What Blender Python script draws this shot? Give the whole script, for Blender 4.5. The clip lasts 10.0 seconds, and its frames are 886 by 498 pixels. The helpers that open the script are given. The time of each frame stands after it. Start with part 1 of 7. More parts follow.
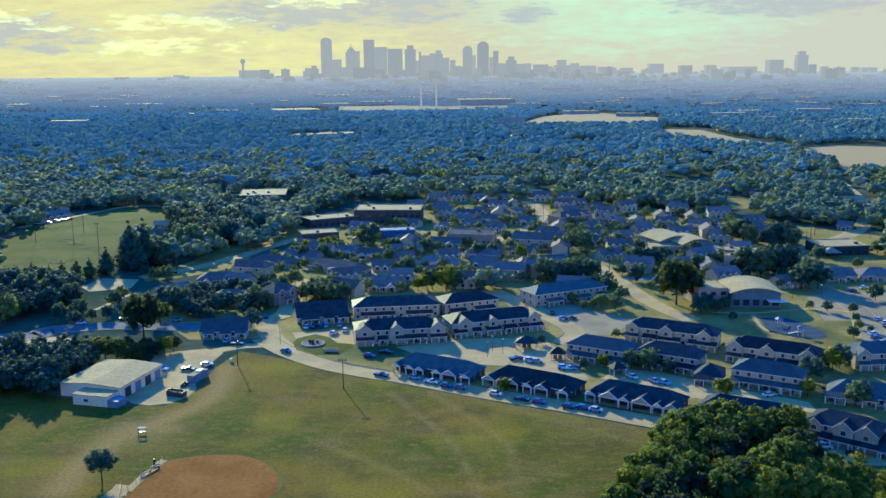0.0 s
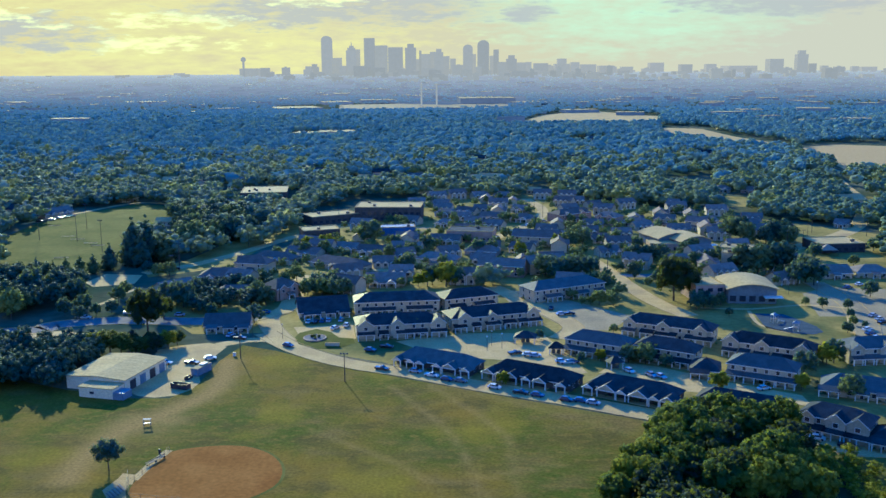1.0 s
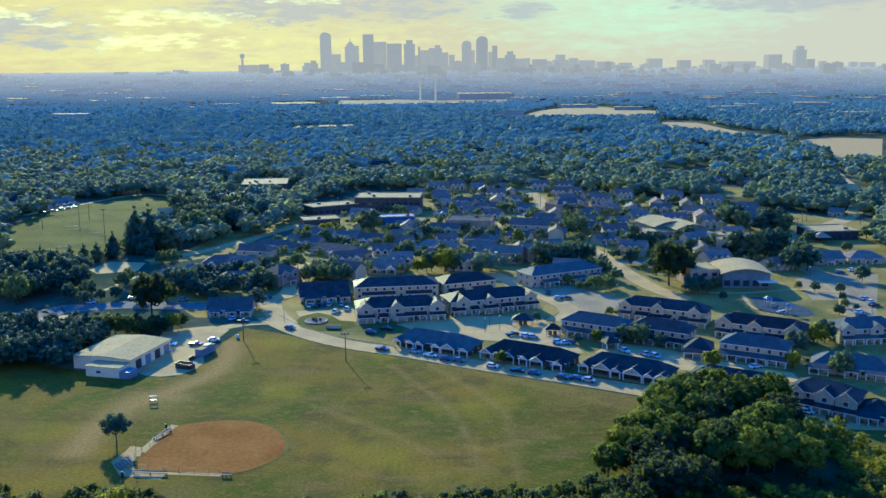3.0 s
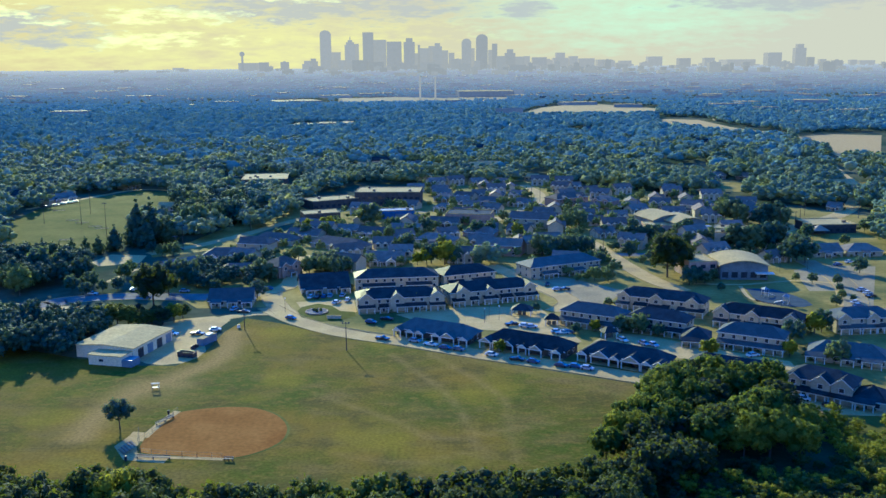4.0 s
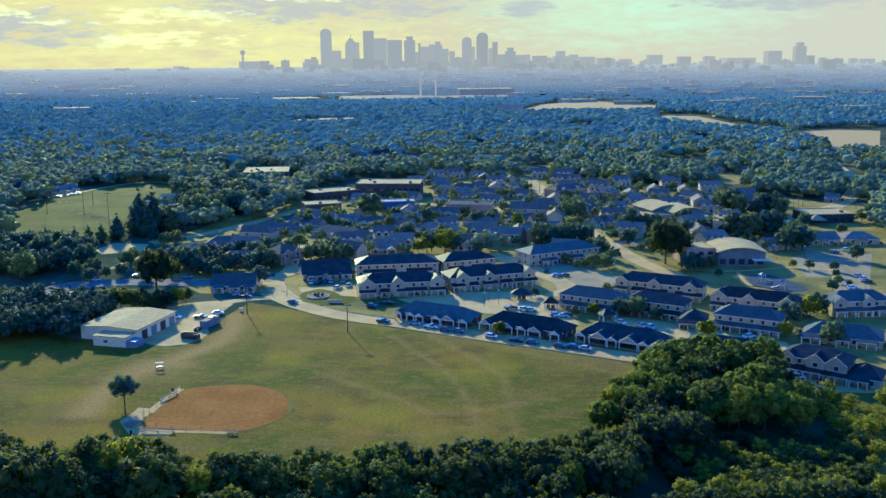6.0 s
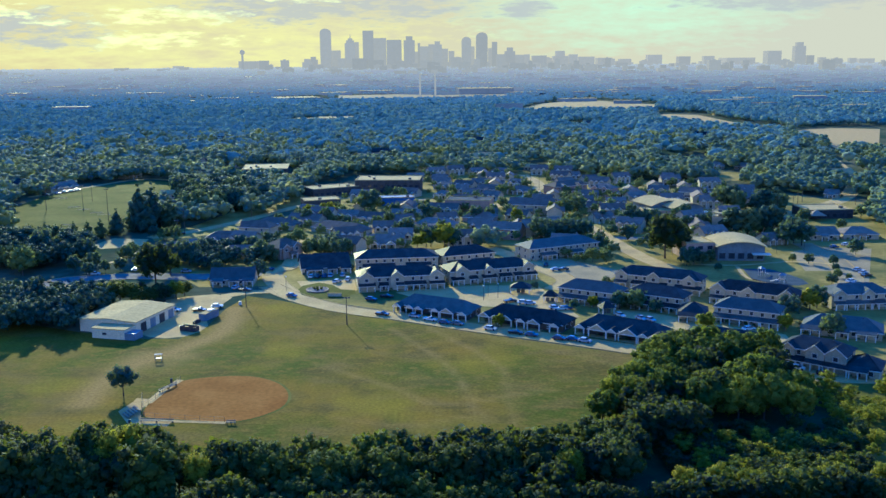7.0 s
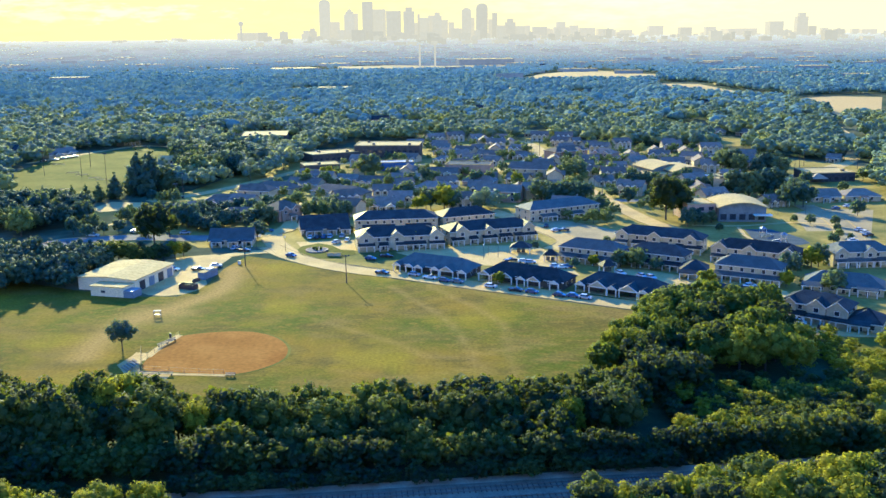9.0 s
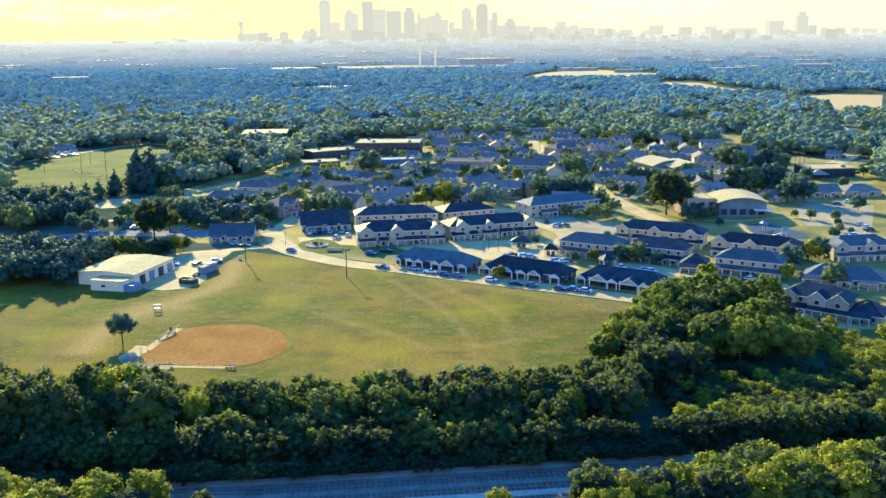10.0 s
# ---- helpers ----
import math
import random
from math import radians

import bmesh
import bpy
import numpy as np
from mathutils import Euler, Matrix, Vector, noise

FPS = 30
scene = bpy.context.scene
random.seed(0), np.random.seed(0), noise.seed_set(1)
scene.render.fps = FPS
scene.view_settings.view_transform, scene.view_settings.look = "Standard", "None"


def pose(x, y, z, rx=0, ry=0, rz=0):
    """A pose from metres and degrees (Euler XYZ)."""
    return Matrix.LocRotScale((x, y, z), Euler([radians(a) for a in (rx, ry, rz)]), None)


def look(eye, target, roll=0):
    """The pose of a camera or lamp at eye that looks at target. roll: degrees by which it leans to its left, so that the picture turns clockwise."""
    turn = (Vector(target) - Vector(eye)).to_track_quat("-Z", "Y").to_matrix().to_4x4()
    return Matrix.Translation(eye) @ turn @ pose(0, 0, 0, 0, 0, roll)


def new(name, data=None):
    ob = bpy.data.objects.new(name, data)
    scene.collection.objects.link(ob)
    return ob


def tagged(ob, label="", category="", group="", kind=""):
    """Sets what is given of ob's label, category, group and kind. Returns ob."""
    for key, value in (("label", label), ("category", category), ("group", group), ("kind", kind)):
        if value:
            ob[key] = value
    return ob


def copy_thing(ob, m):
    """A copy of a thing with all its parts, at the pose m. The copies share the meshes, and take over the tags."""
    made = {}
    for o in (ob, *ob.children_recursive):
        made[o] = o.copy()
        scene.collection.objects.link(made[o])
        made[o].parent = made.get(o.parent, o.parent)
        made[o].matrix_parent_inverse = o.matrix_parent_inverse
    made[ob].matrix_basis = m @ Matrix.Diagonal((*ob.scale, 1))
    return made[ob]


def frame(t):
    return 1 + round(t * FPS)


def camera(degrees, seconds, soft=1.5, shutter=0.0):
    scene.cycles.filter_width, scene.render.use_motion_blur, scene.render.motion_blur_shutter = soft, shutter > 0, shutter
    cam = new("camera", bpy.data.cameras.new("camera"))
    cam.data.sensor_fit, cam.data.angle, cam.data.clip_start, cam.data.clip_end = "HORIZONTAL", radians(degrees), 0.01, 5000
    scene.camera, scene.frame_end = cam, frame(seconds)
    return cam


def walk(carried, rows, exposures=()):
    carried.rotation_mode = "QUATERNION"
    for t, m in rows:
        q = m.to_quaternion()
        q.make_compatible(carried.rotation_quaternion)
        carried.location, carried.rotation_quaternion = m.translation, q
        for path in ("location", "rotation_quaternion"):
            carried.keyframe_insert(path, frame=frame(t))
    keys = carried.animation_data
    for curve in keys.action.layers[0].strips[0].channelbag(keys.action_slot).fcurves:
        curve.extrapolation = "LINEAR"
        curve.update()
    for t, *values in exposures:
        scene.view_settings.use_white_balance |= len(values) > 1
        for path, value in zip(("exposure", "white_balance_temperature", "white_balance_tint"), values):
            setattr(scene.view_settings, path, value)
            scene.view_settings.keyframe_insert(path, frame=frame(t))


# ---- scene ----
cam = camera(50.0, 10.0, soft=1.5)
PATH = [
    (0, (-0.16, 18.544, 105.268), (-0.165, 20.508, 104.894), -0.5),
    (0.5, (-0.167, 15.796, 105.203), (-0.172, 17.76, 104.827), -0.5),
    (1, (-0.215, 13.426, 105.176), (-0.22, 15.39, 104.799), -0.4),
    (1.5, (-0.228, 11.217, 104.891), (-0.232, 13.181, 104.512), -0.5),
    (2, (-0.136, 9.235, 103.97), (-0.141, 11.199, 103.589), -0.5),
    (2.5, (-0.082, 7.328, 102.818), (-0.086, 9.291, 102.436), -0.5),
    (4, (-0.083, 2.495, 98.94), (-0.086, 4.458, 98.554), -0.5),
    (4.5, (0.012, 0.768, 98.144), (0.008, 2.73, 97.756), -0.5),
    (5, (-0.035, -0.462, 97.09), (-0.039, 1.5, 96.701), -0.5),
    (5.5, (-0.044, -1.886, 95.55), (-0.048, 0.076, 95.162), -0.5),
    (7, (0.073, -2.826, 91.233), (0.07, -0.864, 90.847), -0.5),
    (7.5, (0.115, -2.611, 89.742), (0.113, -0.649, 89.356), -0.5),
    (8, (0.124, -2.635, 88.172), (0.121, -0.675, 87.777), -0.6),
    (8.5, (0.176, -2.393, 86.749), (0.172, -0.441, 86.309), -0.6),
    (9, (0.158, -2.231, 85.308), (0.154, -0.28, 84.868), -0.6),
    (9.5, (0.257, -2.338, 84.017), (0.252, -0.387, 83.577), -0.7),
    (10, (0.215, -2.515, 83.065), (0.21, -0.564, 82.626), -0.7),
]

EXPOSURES = [(0, 0.66, 4330, 1), (7.8, 0.72, 4330, 1), (8.45, 0.82, 4400, 1), (8.8, 1.42, 5100, -2), (10, 1.58, 5100, -3)]
walk(cam, [(t, look(e, a, r)) for t, e, a, r in PATH], EXPOSURES)

# ---- light ----
SUN = Vector((-0.34, 0.94, 0.338)).normalized()
world = bpy.data.worlds.new("world")
scene.world = world
world.use_nodes = True
wt = world.node_tree
wt.nodes.clear()


def wnode(kind, **values):
    n = wt.nodes.new(kind)
    for key, value in values.items():
        n.inputs[int(key[1:])].default_value = value
    return n


def wlink(a, b):
    wt.links.new(a, b)


def wmath(op, a, b=None, c=None, clamp=False):
    n = wt.nodes.new("ShaderNodeMath")
    n.operation, n.use_clamp = op, clamp
    for i, v in enumerate((a, b, c)):
        if v is None:
            continue
        if isinstance(v, (int, float)):
            n.inputs[i].default_value = v
        else:
            wlink(v, n.inputs[i])
    return n.outputs[0]


def wmix(f, a, b):
    n = wt.nodes.new("ShaderNodeMix")
    n.data_type = "RGBA"
    for i, v in ((0, f), (6, a), (7, b)):
        if isinstance(v, (int, float)):
            n.inputs[i].default_value = v
        elif isinstance(v, tuple):
            n.inputs[i].default_value = (*v, 1)
        else:
            wlink(v, n.inputs[i])
    return n.outputs[2]


sky = wt.nodes.new("ShaderNodeTexSky")
sky.sky_type, sky.sun_disc = "NISHITA", False
sky.sun_elevation, sky.sun_rotation = math.asin(SUN.z), math.atan2(SUN.x, SUN.y)
sky.air_density, sky.dust_density, sky.ozone_density = 1.2, 0.6, 6.0
co = wt.nodes.new("ShaderNodeTexCoord").outputs["Generated"]
sep = wt.nodes.new("ShaderNodeSeparateXYZ")
wlink(co, sep.inputs[0])
up = sep.outputs[2]
# evening haze along the horizon, yellower towards the sun
def wspan(v, lo, hi, a=0.0, z=1.0):
    n = wt.nodes.new("ShaderNodeMapRange")
    wlink(v, n.inputs[0])
    for i, x in ((1, lo), (2, hi), (3, a), (4, z)):
        n.inputs[i].default_value = x
    return n.outputs[0]


ahead = wmath("MAXIMUM", sep.outputs[1], 0.05)
east, rise_up = wmath("DIVIDE", sep.outputs[0], ahead), wmath("DIVIDE", up, ahead)
stretch = wt.nodes.new("ShaderNodeMapping")
wlink(co, stretch.inputs[0])
stretch.inputs[3].default_value = (3.0, 3.0, 22.0)
puff = wnode("ShaderNodeTexNoise", _2=3.4, _3=10.0, _4=0.66)
wlink(stretch.outputs[0], puff.inputs[0])
wisp_map = wt.nodes.new("ShaderNodeMapping")
wlink(co, wisp_map.inputs[0])
wisp_map.inputs[3].default_value = (4.0, 4.0, 17.0)
wisp = wnode("ShaderNodeTexNoise", _2=11.0, _3=6.0, _4=0.6)
wlink(wisp_map.outputs[0], wisp.inputs[0])
curl = wmath("ADD", wmath("SUBTRACT", puff.outputs[0], 0.5), wmath("MULTIPLY", wmath("SUBTRACT", wisp.outputs[0], 0.5), 1.1))


def bank_at(u, v, a, b, ragged=5.5):
    """How far a direction lies within a cloud bank centred on (u, v), with ragged rims."""
    du, dv = wmath("DIVIDE", wmath("SUBTRACT", east, u), a), wmath("DIVIDE", wmath("SUBTRACT", rise_up, v), b)
    d2 = wmath("ADD", wmath("MULTIPLY", du, du), wmath("MULTIPLY", dv, dv))
    return wmath("ADD", wmath("SUBTRACT", 1.0, d2), wmath("MULTIPLY", curl, ragged))


haze = wmix(wspan(east, -0.45, 0.35), (0.66, 0.44, 0.145), (0.56, 0.42, 0.225))
# the veiled sun's glow and the clearer, greenish gap beside it
haze = wmix(wspan(bank_at(-0.27, 0.045, 0.26, 0.075, 3.6), -0.4, 1.2, 0.0, 0.85), haze, (0.77, 0.56, 0.155))
haze = wmix(wspan(bank_at(0.19, 0.085, 0.19, 0.07, 2.2), -0.4, 1.2, 0.0, 0.85), haze, (0.58, 0.62, 0.29))
# banks of thin grey cloud, drawn out sideways
for u, v, a, b in ((-0.43, 0.040, 0.085, 0.018), (-0.12, 0.060, 0.15, 0.019), (0.087, 0.054, 0.026, 0.010), (0.34, 0.066, 0.11, 0.014), (-0.30, 0.115, 0.30, 0.02), (0.25, 0.13, 0.25, 0.018)):
    haze = wmix(wspan(bank_at(u, v, a, b), -0.5, 0.9, 0.0, 0.85), haze, (0.445, 0.345, 0.235))
# thin cloud edges lit by the low sun
for u, v, a, b in ((-0.455, 0.058, 0.035, 0.004), (-0.40, 0.044, 0.026, 0.004), (-0.30, 0.046, 0.075, 0.006), (-0.13, 0.066, 0.045, 0.004), (-0.27, 0.026, 0.06, 0.006)):
    haze = wmix(wspan(bank_at(u, v, a, b * 1.5, 9.0), -0.2, 1.6, 0.0, 0.8), haze, (0.98, 0.80, 0.24))
clear = wmath("MULTIPLY", wmath("SUBTRACT", up, 0.11), 5.0, clamp=True)
# the deep blue of the clear sky overhead
lit = wnode("ShaderNodeVectorMath")
lit.operation = "MULTIPLY"
wlink(sky.outputs[0], lit.inputs[0])
lit.inputs[1].default_value = (0.071, 0.129, 0.224)
whole = wmix(clear, haze, lit.outputs[0])
bg = wt.nodes.new("ShaderNodeBackground")
wlink(whole, bg.inputs[0])
bg.inputs[1].default_value = 0.95
wlink(bg.outputs[0], wt.nodes.new("ShaderNodeOutputWorld").inputs[0])

lamp = bpy.data.lights.new("sun", "SUN")
lamp.energy, lamp.angle, lamp.color = 5.0, radians(0.8), (1.0, 0.76, 0.27)
new("sun", lamp).matrix_world = look((0, 0, 500), Vector((0, 0, 500)) - SUN)


# ---- materials ----
def material(name, c1, c2, scale=1.0, rough=0.8, fine=8.0, bump=0.0, metal=0.0, spec=0.4, vary=0.0, island=False, c3=None, spread=(0.38, 0.62)):
    """Two colours mixed by coarse noise, worked over by fine noise, in metres."""
    m = bpy.data.materials.new(name)
    m.use_nodes = True
    nt = m.node_tree
    b = nt.nodes["Principled BSDF"]
    geo = nt.nodes.new("ShaderNodeNewGeometry")
    co = geo.outputs["Position"]

    def noise_of(s, detail=4.0):
        n = nt.nodes.new("ShaderNodeTexNoise")
        n.inputs["Scale"].default_value, n.inputs["Detail"].default_value = s, detail
        nt.links.new(co, n.inputs["Vector"])
        return n.outputs[0]

    def ranged(v, lo, hi, a=0.0, z=1.0):
        n = nt.nodes.new("ShaderNodeMapRange")
        nt.links.new(v, n.inputs[0])
        for i, x in ((1, lo), (2, hi), (3, a), (4, z)):
            n.inputs[i].default_value = x
        return n.outputs[0]

    def mixed(f, a, c, blend="MIX"):
        n = nt.nodes.new("ShaderNodeMix")
        n.data_type, n.blend_type = "RGBA", blend
        for i, x in ((0, f), (6, a), (7, c)):
            if isinstance(x, tuple):
                n.inputs[i].default_value = (*x, 1)
            elif isinstance(x, (int, float)):
                n.inputs[i].default_value = x
            else:
                nt.links.new(x, n.inputs[i])
        return n.outputs[2]

    coarse = noise_of(scale)
    col = mixed(ranged(coarse, *spread), tuple(c1), tuple(c2))
    if c3:
        col = mixed(ranged(noise_of(scale * 0.31 + 0.003), 0.52, 0.66), col, tuple(c3))
    fine_n = noise_of(scale * fine, 3.0)
    grey = ranged(fine_n, 0.3, 0.7, 0.82, 1.14)
    tint = nt.nodes.new("ShaderNodeVectorMath")
    tint.operation = "SCALE"
    nt.links.new(col, tint.inputs[0])
    nt.links.new(grey, tint.inputs[3])
    col = tint.outputs[0]
    if vary:
        rnd = geo.outputs["Random Per Island"] if island else nt.nodes.new("ShaderNodeObjectInfo").outputs["Random"]
        sc = nt.nodes.new("ShaderNodeVectorMath")
        sc.operation = "SCALE"
        nt.links.new(col, sc.inputs[0])
        nt.links.new(ranged(rnd, 0.0, 1.0, 1.0 - vary, 1.0 + vary), sc.inputs[3])
        col = sc.outputs[0]
    nt.links.new(col, b.inputs["Base Color"])
    b.inputs["Roughness"].default_value = rough
    b.inputs["Metallic"].default_value = metal
    b.inputs["Specular IOR Level"].default_value = spec
    if bump:
        bp = nt.nodes.new("ShaderNodeBump")
        bp.inputs["Strength"].default_value, bp.inputs["Distance"].default_value = bump, 0.1
        nt.links.new(fine_n, bp.inputs["Height"])
        nt.links.new(bp.outputs[0], b.inputs["Normal"])
    return m


def leaves(name, dark, light, dry, rough=0.7, through_light=0.42, spec=0.06, back=(0.20, 0.33, 0.03), spray_depth=0.5):
    """Foliage: greens that differ from tree to tree and from clump to clump, partly lit through."""
    m = bpy.data.materials.new(name)
    m.use_nodes = True
    nt = m.node_tree
    b = nt.nodes["Principled BSDF"]
    geo = nt.nodes.new("ShaderNodeNewGeometry")
    info = nt.nodes.new("ShaderNodeObjectInfo")
    nz = nt.nodes.new("ShaderNodeTexNoise")
    nz.inputs["Scale"].default_value = 0.035
    nz.inputs["Detail"].default_value = 5
    nt.links.new(geo.outputs["Position"], nz.inputs["Vector"])

    def mixed(f, a, c):
        n = nt.nodes.new("ShaderNodeMix")
        n.data_type = "RGBA"
        for i, x in ((0, f), (6, a), (7, c)):
            if isinstance(x, tuple):
                n.inputs[i].default_value = (*x, 1)
            elif isinstance(x, float):
                n.inputs[i].default_value = x
            else:
                nt.links.new(x, n.inputs[i])
        return n.outputs[2]

    def ranged(v, lo, hi):
        n = nt.nodes.new("ShaderNodeMapRange")
        nt.links.new(v, n.inputs[0])
        n.inputs[1].default_value, n.inputs[2].default_value = lo, hi
        return n.outputs[0]

    fleck = nt.nodes.new("ShaderNodeTexNoise")
    fleck.inputs["Scale"].default_value, fleck.inputs["Detail"].default_value = 0.45, 4
    nt.links.new(geo.outputs["Position"], fleck.inputs["Vector"])
    col = mixed(ranged(fleck.outputs[0], 0.36, 0.64), dark, light)
    # dry: yellow patches that also paint in sunlit parts of the canopy
    col = mixed(ranged(nz.outputs[0], 0.50, 0.68), col, dry)
    col = mixed(ranged(info.outputs["Random"], 0.70, 1.15), col, dry)
    # single sprays of leaves, lighter and darker
    spray = nt.nodes.new("ShaderNodeTexNoise")
    spray.inputs["Scale"].default_value, spray.inputs["Detail"].default_value = 2.1, 3
    nt.links.new(geo.outputs["Position"], spray.inputs["Vector"])
    grade = nt.nodes.new("ShaderNodeMapRange")
    nt.links.new(spray.outputs[0], grade.inputs[0])
    for i, x in ((1, 0.34), (2, 0.66), (3, 1.0 - spray_depth), (4, 1.0 + spray_depth)):
        grade.inputs[i].default_value = x
    shade = nt.nodes.new("ShaderNodeVectorMath")
    shade.operation = "SCALE"
    nt.links.new(col, shade.inputs[0])
    nt.links.new(grade.outputs[0], shade.inputs[3])
    col = shade.outputs[0]
    nt.links.new(col, b.inputs["Base Color"])
    b.inputs["Roughness"].default_value = rough
    b.inputs["Specular IOR Level"].default_value = spec
    tr = nt.nodes.new("ShaderNodeBsdfTranslucent")
    nt.links.new(mixed(0.6, col, back), tr.inputs[0])
    mx = nt.nodes.new("ShaderNodeMixShader")
    mx.inputs[0].default_value = through_light
    nt.links.new(b.outputs[0], mx.inputs[1])
    nt.links.new(tr.outputs[0], mx.inputs[2])
    nt.links.new(mx.outputs[0], nt.nodes["Material Output"].inputs[0])
    return m


M_EARTH = material("dry_earth_and_scrub", (0.06, 0.085, 0.05), (0.15, 0.145, 0.08), 0.02, 0.95, 9, spec=0.0)
M_CONCRETE = material("concrete_paving", (0.52, 0.365, 0.135), (0.58, 0.415, 0.165), 0.15, 0.9, 10, spec=0.05, c3=(0.43, 0.305, 0.13))
M_ASPHALT = material("asphalt", (0.185, 0.170, 0.145), (0.24, 0.22, 0.19), 0.12, 0.95, 12, spec=0.05)
M_GREYWALL = material("grey_cladding", (0.16, 0.18, 0.17), (0.21, 0.23, 0.215), 0.3, 0.8, 8, spec=0.1)
# dark brick tone that also has wall and porch shade put into it
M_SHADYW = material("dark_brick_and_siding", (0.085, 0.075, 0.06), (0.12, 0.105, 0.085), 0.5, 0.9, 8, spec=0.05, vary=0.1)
M_DIRT = material("infield_clay", (0.268, 0.118, 0.022), (0.318, 0.146, 0.030), 0.10, 0.95, 8, bump=0.2, spec=0.03, c3=(0.24, 0.100, 0.018))
M_SAND = material("pale_sand", (0.46, 0.31, 0.11), (0.52, 0.36, 0.14), 0.3, 0.95, 6, spec=0.1)
M_DRYGRASS = material("dry_yellow_grass", (0.25, 0.195, 0.045), (0.36, 0.27, 0.07), 0.05, 0.95, 9, spec=0.05, c3=(0.12, 0.125, 0.035))
M_PLAY = material("blue_grey_rubber_surface", (0.050, 0.072, 0.088), (0.070, 0.094, 0.110), 0.3, 0.9, 8, spec=0.05)
M_CONC2 = material("worn_grey_brown_paving", (0.34, 0.265, 0.135), (0.40, 0.31, 0.155), 0.12, 0.9, 10, spec=0.05, c3=(0.27, 0.215, 0.12))
M_LAWN2 = material("park_grass", (0.088, 0.096, 0.016), (0.130, 0.126, 0.024), 0.04, 0.95, 9, spec=0.03, c3=(0.20, 0.175, 0.04))
M_UNDER = material("leafy_undergrowth", (0.030, 0.050, 0.024), (0.060, 0.080, 0.032), 0.1, 0.95, 9, spec=0.1)
M_SHOULDER = material("pale_gravel_shoulder", (0.40, 0.315, 0.20), (0.48, 0.38, 0.245), 0.3, 0.95, 9, bump=0.15, spec=0.05)
M_GRAVEL = material("track_ballast", (0.175, 0.142, 0.092), (0.240, 0.196, 0.128), 0.4, 0.95, 9, bump=0.15, spec=0.1)
M_STEEL = material("worn_rail_steel", (0.13, 0.11, 0.08), (0.18, 0.155, 0.115), 1.0, 0.6, 6, spec=0.2)
M_TIE = material("dark_timber", (0.06, 0.05, 0.04), (0.10, 0.08, 0.06), 2.0, 0.9, 6)
M_WALL = material("cream_siding", (0.48, 0.40, 0.235), (0.56, 0.46, 0.275), 0.25, 0.8, 8, vary=0.12)
M_BRICKW = material("tan_brick", (0.36, 0.24, 0.16), (0.44, 0.31, 0.21), 0.5, 0.85, 9, vary=0.15)
M_ROOF = material("slate_blue_shingles", (0.032, 0.037, 0.036), (0.048, 0.054, 0.052), 0.35, 0.56, 10, bump=0.10, spec=0.035, vary=0.3)
M_ROOF2 = material("blue_grey_shingles", (0.082, 0.090, 0.080), (0.106, 0.114, 0.100), 0.35, 0.56, 10, bump=0.10, spec=0.07, vary=0.2)
# village roofs: base colours lightened to put distance haze into them
M_ROOF4 = material("weathered_brown_grey_shingles", (0.200, 0.155, 0.110), (0.255, 0.200, 0.145), 0.35, 0.6, 10, bump=0.12, spec=0.02, vary=0.25)
M_ROOF5 = material("weathered_grey_shingles", (0.175, 0.145, 0.105), (0.225, 0.185, 0.135), 0.35, 0.6, 10, bump=0.12, spec=0.02, vary=0.3)
M_ROOF3 = material("light_membrane_roof", (0.49, 0.37, 0.155), (0.55, 0.42, 0.18), 0.12, 0.85, 8, spec=0.04, c3=(0.43, 0.325, 0.14))
M_TRIM = material("white_paint", (0.78, 0.71, 0.56), (0.84, 0.77, 0.62), 0.6, 0.6, 8)
M_SHEDW = material("weathered_metal_cladding", (0.86, 0.70, 0.41), (0.90, 0.75, 0.46), 0.3, 0.7, 8, spec=0.15)
M_ALU = material("dull_aluminium_planks", (0.34, 0.27, 0.17), (0.40, 0.32, 0.20), 0.8, 0.7, 8, spec=0.1)
M_GLASS = material("dark_window_glass", (0.03, 0.035, 0.045), (0.05, 0.055, 0.065), 0.5, 0.12, 5, spec=0.6)
M_DARKM = material("dark_painted_metal", (0.03, 0.03, 0.035), (0.05, 0.05, 0.055), 1.0, 0.5, 6)
M_BARK = material("bark", (0.07, 0.055, 0.04), (0.11, 0.09, 0.065), 1.5, 0.95, 6, bump=0.5)
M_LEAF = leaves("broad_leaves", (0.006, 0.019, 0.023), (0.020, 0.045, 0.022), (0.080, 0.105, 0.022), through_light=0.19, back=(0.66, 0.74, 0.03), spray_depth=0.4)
# lit copy of the broad leaves: sunlight put into the green
M_LEAF_SUNLIT = leaves("bright_green_leaves", (0.014, 0.044, 0.018), (0.060, 0.105, 0.022), (0.19, 0.20, 0.026), through_light=0.28, back=(0.70, 0.76, 0.03), spray_depth=0.4)
# haze is put into the wood and distant canopy colours: paler, bluer leaves
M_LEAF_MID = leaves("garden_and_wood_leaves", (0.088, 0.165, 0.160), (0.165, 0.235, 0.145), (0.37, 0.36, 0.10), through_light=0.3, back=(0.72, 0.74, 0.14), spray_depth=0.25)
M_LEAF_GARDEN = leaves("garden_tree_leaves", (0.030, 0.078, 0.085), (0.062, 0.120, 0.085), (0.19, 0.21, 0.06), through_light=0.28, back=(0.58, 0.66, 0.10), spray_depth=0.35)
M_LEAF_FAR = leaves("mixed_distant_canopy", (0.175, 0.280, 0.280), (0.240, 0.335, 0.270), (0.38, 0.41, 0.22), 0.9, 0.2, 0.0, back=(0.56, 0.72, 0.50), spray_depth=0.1)
